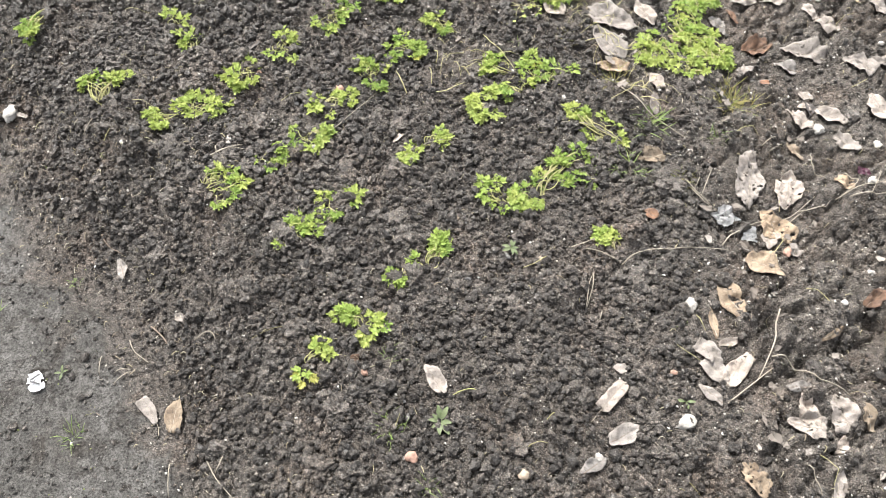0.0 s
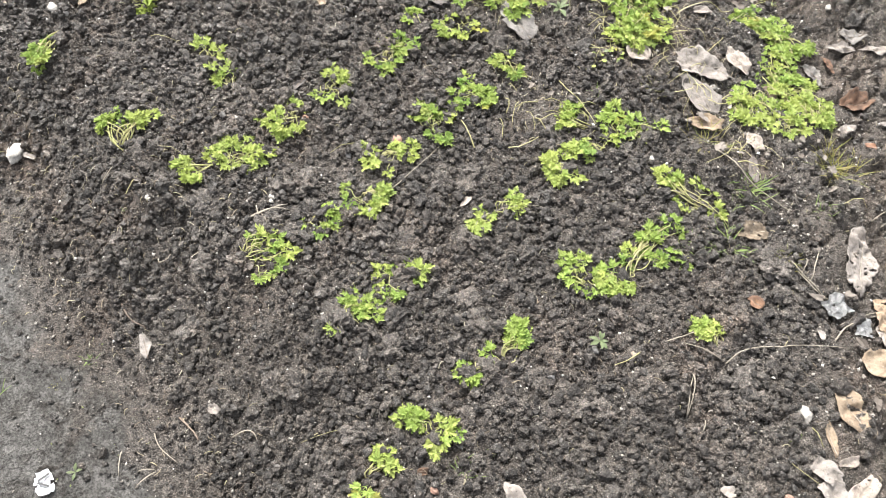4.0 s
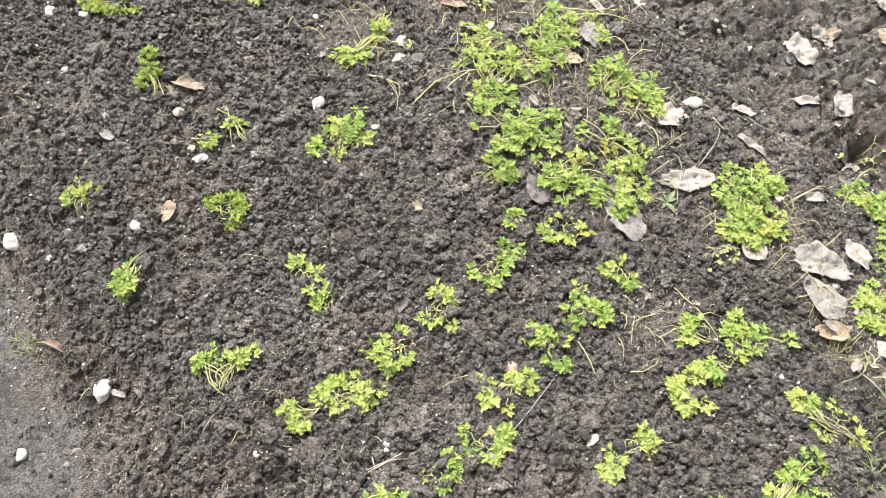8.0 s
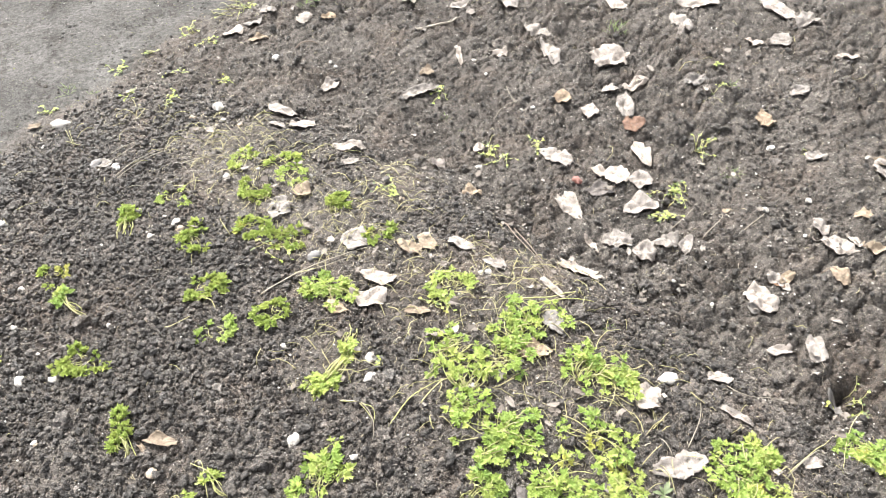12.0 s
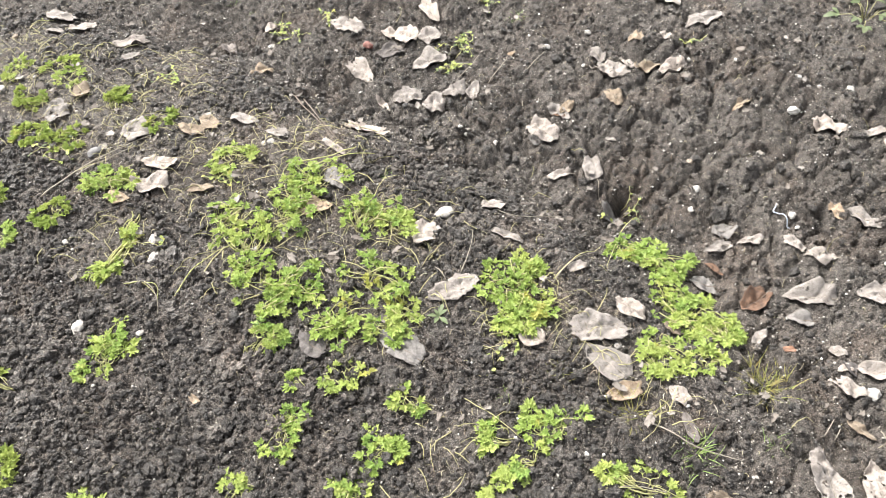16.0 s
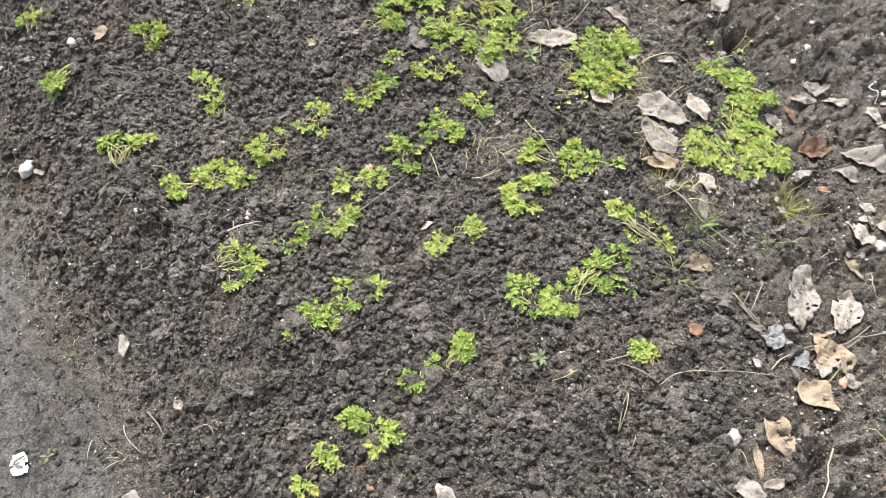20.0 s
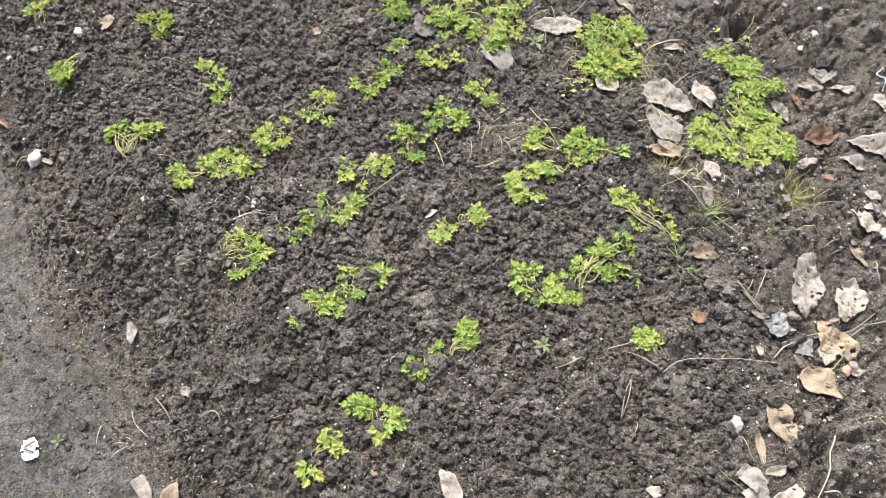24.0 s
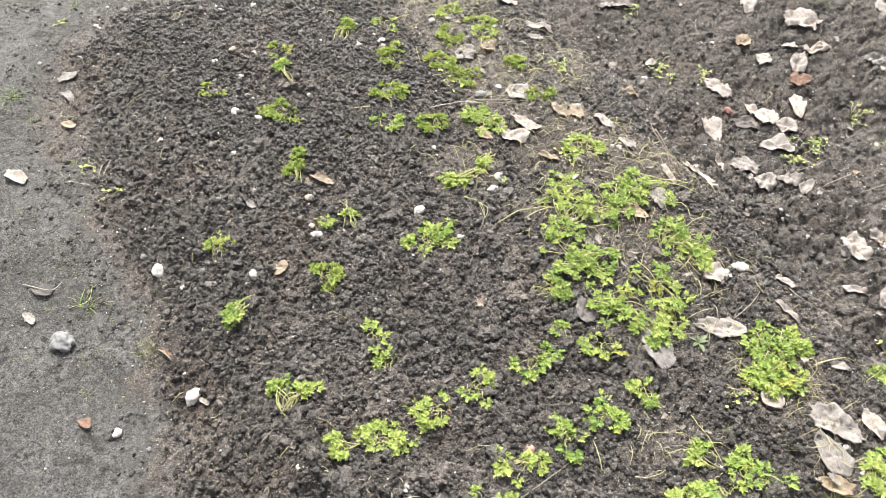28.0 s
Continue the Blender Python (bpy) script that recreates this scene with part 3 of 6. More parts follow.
def leaflet(V, F, at, out, up, size, rng, teeth=13, open_=1.15, cup=0.22):
    """A wedge-shaped, deeply cut leaflet from its foot."""
    right = out.cross(up).normalized()
    o = len(V)
    V.append(at)
    V.append(at + out * size * 0.40 + up * size * cup * -0.35)
    for k in range(teeth):
        a = open_ * (2 * k / (teeth - 1) - 1)
        r = size * CUT[k] * rng.uniform(0.88, 1.12)
        V.append(at + out * r * math.cos(a * 0.9) + right * r * math.sin(a) * 0.68 + up * size * (cup * abs(a) * 0.8 + rng.uniform(-0.10, 0.10)))
    rim = list(range(o + 2, o + 2 + teeth))
    F.append((o, o + 1, rim[0]))
    F.append((o, rim[-1], o + 1))
    for a, b in zip(rim, rim[1:]):
        F.append((o + 1, b, a))


def parsley_blade(seed, material, curly=False, sparse=False):
    """A compound blade of unit reach along +x, facing +z: three or five pinnae with three leaflets each."""
    rng = random.Random(seed)
    V, F = [], []
    stems = []
    for s, (ang, foot, reach) in enumerate(((0, 0.34, 0.36), (58, 0.16, 0.36), (-58, 0.16, 0.36), (38, 0.34, 0.28), (-38, 0.34, 0.28))):
        if sparse and s > 2:
            continue
        a = radians(ang + rng.uniform(-12, 12))
        out = Vector((math.cos(a), math.sin(a), rng.uniform(-0.12, 0.22))).normalized()
        foot_p = Vector((foot + rng.uniform(-0.05, 0.05), 0, 0.03))
        hub = foot_p + out * reach * rng.uniform(0.55, 0.85)
        stems.append((foot_p, hub))
        for da in (0, 62, -62):
            b = a + radians(da + rng.uniform(-14, 14))
            o = Vector((math.cos(b), math.sin(b), rng.uniform(-0.25, 0.25) + (0.25 if curly else 0))).normalized()
            up = Vector((rng.uniform(-0.35, 0.35), rng.uniform(-0.35, 0.35), 1)).normalized()
            up = (up - o * up.dot(o)).normalized()
            leaflet(V, F, hub, o, up, (0.42 if da == 0 else 0.31) * rng.uniform(0.85, 1.2), rng, cup=0.42 if curly else 0.22)
            if curly and da:
                leaflet(V, F, hub + Vector((0, 0, 0.05)), o.lerp(Vector((0, 0, 1)), 0.45).normalized(), (up - o * 0.6).normalized(), 0.19, rng, cup=0.8)
    for p, q in [(Vector((0, 0, 0)), Vector((0.36, 0, 0.03)))] + stems:
        v, f = tube([p, (p + q) / 2 + Vector((0, 0, 0.01)), q], 0.018, 0.012, 3)
        F += [tuple(i + len(V) for i in g) for g in f]
        V += v
    return mesh_of("leaf", V, F, material)


BLADES = {"green": [parsley_blade(s, GREEN, sparse=s % 3 != 0) for s in range(8)],
          "lime": [parsley_blade(30 + s, LIME, sparse=s % 4 != 0) for s in range(8)],
          "curly": [parsley_blade(60 + s, LIME, True, s % 2 == 0) for s in range(6)],
          "yellow": [parsley_blade(90 + s, YELLOW, sparse=True) for s in range(3)]}


def stalk_mesh(seed):
    """A limp stalk of unit reach along +x, rising, then bending over."""
    rng = random.Random(seed)
    bow, sway = rng.uniform(0.05, 0.35), rng.uniform(-0.30, 0.30)
    pts = [(u, sway * math.sin(u * 3.14), bow * math.sin(u * 2.6) * (1 - 0.35 * u)) for u in (0, 0.15, 0.35, 0.6, 0.8, 1.0)]
    return mesh_of("stalk", *tube(pts, 0.030, 0.020, 5), STALK, True), Vector(pts[-1])


STALKS = [stalk_mesh(s) for s in range(9)]


def parsley(x, y, a, b, turn, count, kind="green", base=None, size=0.034, high=0.02, label="", pale=0.38):
    """A parsley plant whose leaves fill an ellipse with half axes a and b round (x, y); its stalks spring from base."""
    rng = random.Random(int(x * 977 + y * 1013 + count))
    bx, by = base or (x, y)
    a, b = max(a - 0.009, 0.5 * a), max(b - 0.009, 0.5 * b)
    look_of = {"green": "bright green parsley", "lime": "pale yellow-green parsley", "curly": "light green curly parsley"}[kind]
    grown = ("tiny", "seedling with few leaves in crumbly soil") if count < 7 else ("small", "plant lying on crumbly soil") if count < 15 else \
            ("", "plant with sprawling stalks in crumbly soil") if count < 30 else ("dense", "clump with tangled pale stalks among dead leaves")
    words = label or (grown[0] + " " + look_of + " " + grown[1]).strip()
    ob = thing("parsley_plant", bx, by, words, "plant", "parsley plants in the bed")
    z0 = ob.matrix_world.translation.z
    ca, sa = math.cos(radians(turn)), math.sin(radians(turn))
    for k in range(count if count > 20 else int(1.3 * count + 0.5)):
        r, q = rng.random() ** 0.8, rng.uniform(0, math.tau)
        u, v = a * r * math.cos(q), b * r * math.sin(q)
        tx, ty = x + u * ca - v * sa, y + u * sa + v * ca
        fx, fy = bx + rng.uniform(-0.25, 0.25) * b, by + rng.uniform(-0.25, 0.25) * b
        if base is not None:
            near = rng.uniform(-0.1, 0.6) if count > 12 else rng.uniform(-0.45, 0.35)
            fx, fy = fx + (tx - fx) * near, fy + (ty - fy) * near
        else:
            back = rng.uniform(-0.25, 0.45)
            fx, fy = x + (u * ca - v * sa) * back + rng.uniform(-0.3, 0.3) * b, y + (u * sa + v * ca) * back + rng.uniform(-0.3, 0.3) * b
        mesh, tip = STALKS[rng.randrange(9)]
        s = size * rng.uniform(0.70, 1.18)
        away = max(math.hypot(tx - fx, ty - fy), 0.001)
        tx, ty = tx - 0.45 * s * (tx - fx) / away, ty - 0.45 * s * (ty - fy) / away
        dx, dy = tx - fx, ty - fy
        reach = max(math.hypot(dx, dy), 0.022)
        if reach > 0.085:
            fx, fy = tx - dx * 0.085 / reach, ty - dy * 0.085 / reach
            reach = 0.085
        head = math.atan2(dy, dx)
        foot = level(fx, fy) - 0.003
        rise = max(0.0, level(tx, ty) - foot) + high * rng.uniform(0.25, 1.0) * (1 - 0.4 * r)
        m = Matrix.Translation((fx - bx, fy - by, foot - z0)) @ Matrix.Rotation(head, 4, 'Z')
        slim, tall = 0.042 * rng.uniform(0.8, 1.2), min(0.055, 1.1 * reach)
        pitch = math.atan2(max(rise - tip.z * tall, -0.01), reach)
        sm = m @ Matrix.Rotation(-pitch, 4, 'Y') @ Matrix.Diagonal((reach, slim, tall, 1))
        st = part("stalk", mesh, ob)
        st.matrix_basis = sm
        end = sm @ tip
        if rng.random() < (0.46 if count > 20 else 0.22 if count > 12 else 0.08):
            continue
        pool = BLADES["yellow"] if rng.random() < 0.012 else BLADES["lime"] if kind == "green" and rng.random() < pale else BLADES[kind]
        lf = part("leaf", pool[rng.randrange(len(pool))], ob)
        lf.matrix_basis = (Matrix.Translation(end) @ Matrix.Rotation(head + rng.uniform(-0.8, 0.8), 4, 'Z')
                           @ Euler((rng.uniform(-0.38, 0.38), rng.uniform(-0.2, 0.35), 0)).to_matrix().to_4x4() @ Matrix.Diagonal((s, s, s, 1)))
    return ob




def dead_leaf(x, y, length, width, turn, tint="pale", curl=0.3, ragged=0.15, holes=0, stalk=0.0, lift=0.008, form="ovate"):
    """A fallen leaf: its tip points along turn; a stalk trails behind."""
    seed = int(abs(x * 1931 + y * 877) * 10) + 1
    rng = random.Random(seed)
    words = {"pale": "bleached grey-beige", "tan": "tan, papery", "brown": "brown, curled", "dark": "dark, wet", "grey": "grey, weathered", "red": "reddish-brown"}[tint]
    form_of = "broad" if width > 0.75 * length else "narrow" if width < 0.45 * length else "oval"
    sized = "large" if length > 0.1 else "small" if length < 0.045 else ""
    how = "ragged dead leaf with holes lying on soil" if holes else "torn fallen leaf lying on soil" if ragged > 0.18 else "curled fallen leaf lying on soil" if curl > 0.35 else "fallen leaf lying on soil"
    how = (sized + " " + form_of).strip() + " " + how
    ob = thing("dead_leaf", x, y, words + " " + how, "leaf", "fallen leaves", 0, turn)
    LEAF_SPOTS.append((x, y, 0.5 * max(length, width)))
    holes = holes if holes > 2 else 0
    rings, spokes = (22, 88) if holes else (9, 48) if ragged > 0.18 else (7, 40)
    bm = bmesh.new()
    z0 = ob.matrix_world.translation.z
    c, s = math.cos(radians(turn)), math.sin(radians(turn))
    roll, bend = rng.uniform(-0.8, 0.8), rng.uniform(-0.7, 0.9)
    broad = width > 0.62 * length
    pleat, lean = rng.uniform(0.3, 1.0), rng.uniform(-1.2, 1.2)
    bites = [(rng.uniform(0, math.tau), rng.uniform(0.10, 0.26), rng.uniform(0.06, 0.20)) for _ in range(3 if ragged > 0.16 else 1)]
    tears = [(rng.uniform(0, math.tau), rng.uniform(0.58, 0.95)) for _ in range(rng.randrange(2, 5) if ragged > 0.1 and length > 0.035 else 1)]
    grid = []

    def shape(u, v, r):
        gx, gy = x + u * c - v * s, y + u * s + v * c
        flat = level(gx, gy, TABLE_LIE)
        under = flat + 0.85 * (level(gx, gy) - flat) - z0
        w = v / (width * 0.5)
        h = 0.5 * curl * width * (w * w * (0.55 + 0.4 * roll * w) + bend * 0.35 * (u / length * 2) ** 2)
        flop = min(width, 0.06)
        fold = abs(noise.noise(Vector((u * 26 + v * 26 * lean, v * 13, seed))))
        h += flop * (0.13 * noise.noise(Vector((u * 28, v * 28, seed))) + 0.19 * pleat * fold + 0.07 * abs(noise.noise(Vector((u * 75, v * 75, seed + 9)))))
        h += 0.13 * flop * r ** 3 * noise.noise(Vector((u * 48, v * 48, seed + 4)))
        h += 0.05 * flop * abs(w)
        return (u, v * (1 - 0.2 * abs(curl)), max(under * 0.8, under - 0.004) + max(h, -0.3 * lift) + lift * 0.35 + 0.002)

    for i in range(rings + 1):
        row = []
        for k in range(spokes):
            q = math.tau * k / spokes
            cu, cv = math.cos(q), math.sin(q)
            if form == "lobed":
                edge = 0.72 + 0.28 * abs(math.cos(2.5 * q)) ** 1.5
            elif form == "long":
                edge = 1.0
            elif broad:
                edge = 0.98 - 0.07 * cu + 0.05 * math.cos(3 * q) + 0.14 * max(0, cu) ** 14
            else:
                edge = 1.0 - 0.10 * cu - 0.05 * math.cos(2 * q) + 0.10 * max(0, cu) ** 12
            edge *= 1 + (0.75 * ragged + 0.02) * (1.3 * noise.noise(Vector((cu * 1.8, cv * 1.8, seed * 1.7))) + 0.8 * noise.noise(Vector((cu * 4.5, cv * 4.5, seed))) + 0.45 * noise.noise(Vector((cu * 11, cv * 11, seed)))) + 0.04 * noise.noise(Vector((cu * 9, cv * 9, seed + 2)))
            for at, wide, deep in bites:
                gap = abs((q - at + math.pi) % math.tau - math.pi)
                edge *= 1 - deep * (1 + 3 * ragged) * max(0.0, 1 - gap / wide)
            for at, far in tears:
                facing = math.cos(q - at)
                if facing > 0.2:
                    edge = min(edge, (far + 0.10 * noise.noise(Vector((cu * 7, cv * 7, seed + 5)))) / facing)
            r = i / rings * edge
            row.append(bm.verts.new(shape(0.5 * length * cu * r, 0.5 * width * cv * r, r)) if i else None)
        grid.append(row)
    hub = bm.verts.new(shape(0, 0, 0))
    pits = [(rng.choice((-1, 1)) * rng.uniform(0.04, 0.46) * length, rng.choice((-1, 1)) * rng.uniform(0.06, 0.44) * width, rng.uniform(0.015, 0.07) * width) for _ in range(holes * 5)]
    for i in range(rings):
        for k in range(spokes):
            n = (k + 1) % spokes
            vs = [hub, grid[1][k], grid[1][n]] if i == 0 else [grid[i][k], grid[i + 1][k], grid[i + 1][n], grid[i][n]]
            m = sum((v.co for v in vs), Vector()) / len(vs)
            if any(math.hypot(m.x - hx, m.y - hy) < hr * (1 + 0.6 * noise.noise(Vector((m.x * 300, m.y * 300, seed)))) for hx, hy, hr in pits):
                continue
            bm.faces.new(vs)
    bmesh.ops.delete(bm, geom=[v for v in bm.verts if not v.link_faces], context='VERTS')
    bmesh.ops.solidify(bm, geom=bm.faces[:], thickness=0.0007)
    me = bpy.data.meshes.new("blade")
    bm.to_mesh(me)
    bm.free()
    me.materials.append(DRY[tint])
    me.polygons.foreach_set("use_smooth", np.ones(len(me.polygons), bool))
    part("blade", me, ob)
    rib = [Vector(shape(u * length, 0, 0)) + Vector((0, 0, -0.0002)) for u in (0.30, 0.2, 0.1, -0.05, -0.2, -0.35, -0.44)]
    if stalk:
        a = rng.uniform(-0.5, 0.5)
        for d in (0.35, 0.7, 1.0):
            u, v = -0.46 * length - stalk * d * math.cos(a * d), stalk * d * math.sin(a * d)
            gx, gy = x + u * c - v * s, y + u * s + v * c
            rib.append(Vector((u, v, level(gx, gy) - z0 + 0.003)))
    part("midrib", mesh_of("midrib", *tube(rib, 0.0003, 0.0009, 4), STRAW if tint in ("pale", "tan") else TWIG, True), ob)
    return ob


STONES = [ball(3, 0.38, 70 + s) for s in range(8)]
STONE_MESH = {}


def pebble(x, y, length, width=0, turn=0, tint="white", name="pebble"):
    """A small stone half bedded in the soil."""
    k = int(abs(x * 713 + y * 1291) * 10) % 8
    if (k, tint) not in STONE_MESH:
        STONE_MESH[k, tint] = array_mesh("pebble", *(ball(4, 0.5, 93) if tint == "lumpy" else STONES[k]), PEBBLE[tint])
    width = width or length * (0.65 + 0.04 * k)
    ob = new(name, STONE_MESH[k, tint])
    h = min(width, length) * 0.36
    ob.matrix_world = pose(x, y, level(x, y) + h * 0.45, 0, 0, turn) @ Matrix.Diagonal((length / 2, width / 2, h, 1))
    words = {"white": "whitish", "grey": "grey", "tan": "tan", "pink": "pinkish", "red": "red brick-like", "lumpy": "pale grey pitted"}[tint]
    return tagged(ob, words + (" stone" if length > 0.02 else " pebble" if length > 0.012 else " tiny pebble") + " half bedded in the soil", "stone", "stones on the soil")


def rod(name, points, r, material, label, category, group="", up=0.008):
    """A straw, twig or root lying along points on the ground, smoothed."""
    P = [Vector((*p[:2], 0)) for p in points]
    out = []
    for i in range(len(P) - 1):
        p0, p1, p2, p3 = P[max(i - 1, 0)], P[i], P[i + 1], P[min(i + 2, len(P) - 1)]
        for k in range(5):
            t = k / 5
            out.append(0.5 * ((2 * p1) + (p2 - p0) * t + (2 * p0 - 5 * p1 + 4 * p2 - p3) * t * t + (3 * p1 - p0 - 3 * p2 + p3) * t ** 3))
    out.append(P[-1])
    heights = [level(q.x, q.y) for q in out]
    n = len(out)
    o = out[0].copy()
    o.z = heights[0]
    pts = [Vector((q.x, q.y, max(heights[max(0, i - 1):i + 2]) * 0.6 + 0.4 * heights[i] + up * (0.4 + math.sin(3.14 * i / (n - 1))))) - o for i, q in enumerate(out)]
    ob = new(name, mesh_of(name, *tube(pts, r, r * 0.55, 5), material, True))
    ob.location = o
    return tagged(ob, label, category, group)


def straw(*points, r=0.0012):
    return rod("straw", points, r, STRAW, "thin dry straw lying on the soil", "straw", "straws and stems")


def twig(*points, r=0.0016):
    return rod("twig", points, r, TWIG, "thin brown twig lying on the soil", "twig", "straws and stems")


def runner(*points, r=0.0011):
    return rod("stem", points, r, STALK, "pale green-yellow stem trailing over the soil", "stem", "straws and stems", 0.008)


def grass_blade(seed, material, wide=0.055):
    rng = random.Random(seed)
    lean = rng.uniform(0.5, 1.4)
    V, F = [], []
    for i in range(6):
        u = i / 5
        w = wide * (1 - u) ** 0.7 + 0.003
        px, pz = u * lean, u * (1.1 - 0.55 * lean * u)
        V += [Vector((px, -w, pz)), Vector((px, 0, pz - w * 0.6)), Vector((px, w, pz))]
        if i:
            o = (i - 1) * 3
            F += [(o, o + 1, o + 4, o + 3), (o + 1, o + 2, o + 5, o + 4)]
    return mesh_of("blade", V, F, material, True)


BLADE = {"grass": [grass_blade(s, GRASS, 0.036) for s in range(5)], "moss": [grass_blade(9 + s, MOSS, 0.024) for s in range(5)]}


def grass_tuft(x, y, radius, count, kind="grass", height=0.04):
    rng = random.Random(int(abs(x * 501 + y * 907) * 10))
    words = "small tuft of thin green grass" if kind == "grass" else "yellow-brown grassy tuft with thin blades"
    ob = thing("grass_tuft", x, y, words, "grass", "grass tufts")
    z0 = ob.matrix_world.translation.z
    for k in range(int(1.5 * count)):
        q, r = rng.uniform(0, math.tau), radius * rng.uniform(0, 0.85)
        px, py = r * math.cos(q), r * math.sin(q)
        h = height * rng.uniform(0.3, 0.95)
        b = part("blade", BLADE[kind][rng.randrange(5)], ob)
        b.matrix_basis = Matrix.Translation((px, py, level(x + px, y + py) - z0 - 0.002)) @ Matrix.Rotation(q + rng.uniform(-1.5, 1.5), 4, 'Z') @ Matrix.Rotation(rng.uniform(-0.5, 0.5), 4, 'X') @ Matrix.Diagonal((h, max(h, 0.018), h, 1))
    return ob


def weed_leaf(seed):
    V, F = [], []
    for i in range(6):
        u = i / 5
        w = 0.20 * math.sin(min(1, u * 1.05 + 0.03) * 2.9) ** 1.3 * (0.35 + u) + 0.015
        V += [Vector((u, -w, 0.12 * math.sin(u * 3) + w * 0.3)), Vector((u, 0, 0.12 * math.sin(u * 3))), Vector((u, w, 0.12 * math.sin(u * 3) + w * 0.3))]
        if i:
            o = (i - 1) * 3
            F += [(o, o + 1, o + 4, o + 3), (o + 1, o + 2, o + 5, o + 4)]
    return mesh_of("leaf", V, F, WEED, True)


WEED_LEAF = weed_leaf(1)


def weed_rosette(x, y, radius, count=7):
    rng = random.Random(int(abs(x * 301 + y * 707) * 10))
    ob = thing("weed_rosette", x, y, "small grey-green weed rosette in the soil", "weed", "weeds")
    for k in range(count):
        s = radius * rng.uniform(0.7, 1.15)
        b = part("leaf", WEED_LEAF, ob)
        b.matrix_basis = Matrix.Translation((0, 0, 0.003)) @ Euler((rng.uniform(-0.2, 0.2), -rng.uniform(0.05, 0.5), k * math.tau / count + rng.uniform(-0.3, 0.3))).to_matrix().to_4x4() @ Matrix.Diagonal((s, s, s, 1))
    return ob


def sprig_leaf(material):
    """A small roundish leaf with a notch at its foot, cupped a little."""
    V, F = [Vector((0.1, 0, 0))], []
    for k in range(9):
        a = math.tau * (k + 0.5) / 9
        V.append(Vector((0.55 + 0.5 * math.cos(a + math.pi), 0.46 * math.sin(a + math.pi), 0.14 * math.sin(a) ** 2)))
        if k:
            F.append((0, k, k + 1))
    return mesh_of("leaf", V, F, material, True)


SPRIG = [sprig_leaf(LIME), sprig_leaf(YELLOW), sprig_leaf(WEED)]


def weed_sprig(x, y, radius, count, bare=0.25):
    """A trailing weed: thin pale stems curling over the soil, with small round leaves along them."""
    rng = random.Random(int(abs(x * 611 + y * 389) * 10))
    ob = thing("weed_sprig", x, y, "sparse yellow-green weed trailing thin stems over soil", "weed", "weeds")
    z0 = ob.matrix_world.translation.z
    for k in range(count):
        q, reach = rng.uniform(0, math.tau), radius * rng.uniform(0.5, 1.3)
        fx, fy = x + rng.uniform(-0.4, 0.4) * radius, y + rng.uniform(-0.4, 0.4) * radius
        bend, pts = rng.uniform(-1.4, 1.4), []
        for u in (0, 0.25, 0.5, 0.75, 1.0):
            px, py = fx + reach * u * math.cos(q + bend * u), fy + reach * u * math.sin(q + bend * u)
            pts.append(Vector((px - x, py - y, level(px, py) - z0 + 0.002 + 0.3 * reach * math.sin(2.6 * u) * (0.3 + 0.7 * rng.random()))))
        part("stem", mesh_of("stem", *tube(pts, 0.0011, 0.0007, 4), STALK, True), ob)
        for p in pts[1:]:
            if rng.random() > bare:
                for side_turn in ((0.9, -0.9) if rng.random() < 0.5 else (0.2,)):
                    m = rng.uniform(0.005, 0.010)
                    lf = part("leaf", SPRIG[min(rng.randrange(5), 2) if rng.random() < 0.5 else 0], ob)
                    lf.matrix_basis = Matrix.Translation(p) @ Euler((rng.uniform(-0.5, 0.5), rng.uniform(-0.5, 0.3), q + side_turn + rng.uniform(-0.4, 0.4))).to_matrix().to_4x4() @ Matrix.Diagonal((m, m, m, 1))
    return ob


def leafy_weed(x, y, spread, count):
    """A low broad-leaved weed: short stems with pointed leaves in tiers."""
    rng = random.Random(int(abs(x * 211 + y * 433) * 10))
    ob = thing("leafy_weed", x, y, "low dark green weed with pointed leaves and trailing stems", "weed", "weeds")
    for k in range(count):
        q, r = k * 2.4 + rng.uniform(-0.3, 0.3), spread * math.sqrt((k + 0.6) / count)
        high = 0.05 * (1.1 - r / spread) + 0.008
        foot, top = Vector((0.15 * r * math.cos(q), 0.15 * r * math.sin(q), -0.004)), Vector((r * math.cos(q), r * math.sin(q), high))
        part("stem", mesh_of("stem", *tube([foot, foot.lerp(top, 0.5) + Vector((0, 0, 0.012)), top], 0.0014, 0.0008, 4), STALK, True), ob)
        for turn, grow in ((0.0, 1.0), (0.9, 0.75), (-0.9, 0.75)):
            s = 0.034 * grow * rng.uniform(0.8, 1.2)
            lf = part("leaf", WEED_LEAF, ob)
            lf.matrix_basis = Matrix.Translation(top) @ Euler((rng.uniform(-0.3, 0.3), rng.uniform(-0.25, 0.25), q + turn)).to_matrix().to_4x4() @ Matrix.Diagonal((s, s * 1.25, s, 1))
    return ob


k = Nodes("leaf fragments", 0.8)
FRAGMENT = k.done(k.ramp(k.island, (0.0, (0.085, 0.070, 0.057)), (0.6, (0.14, 0.122, 0.105)), (1.0, (0.24, 0.218, 0.195))))


def littered(x, y):
    b = side(x, y, BED_EDGE)
    return np.clip(0.10 * ease(0.0, 0.1, b) + 0.6 * matted(x, y) + 0.7 * np.exp(-((b - 0.12) / 0.09) ** 2) * (0.5 + grain(x, y, 0.15, 41)), 0, 1) * ease(0.0, 0.2, side(x, y, PATH_EDGE))


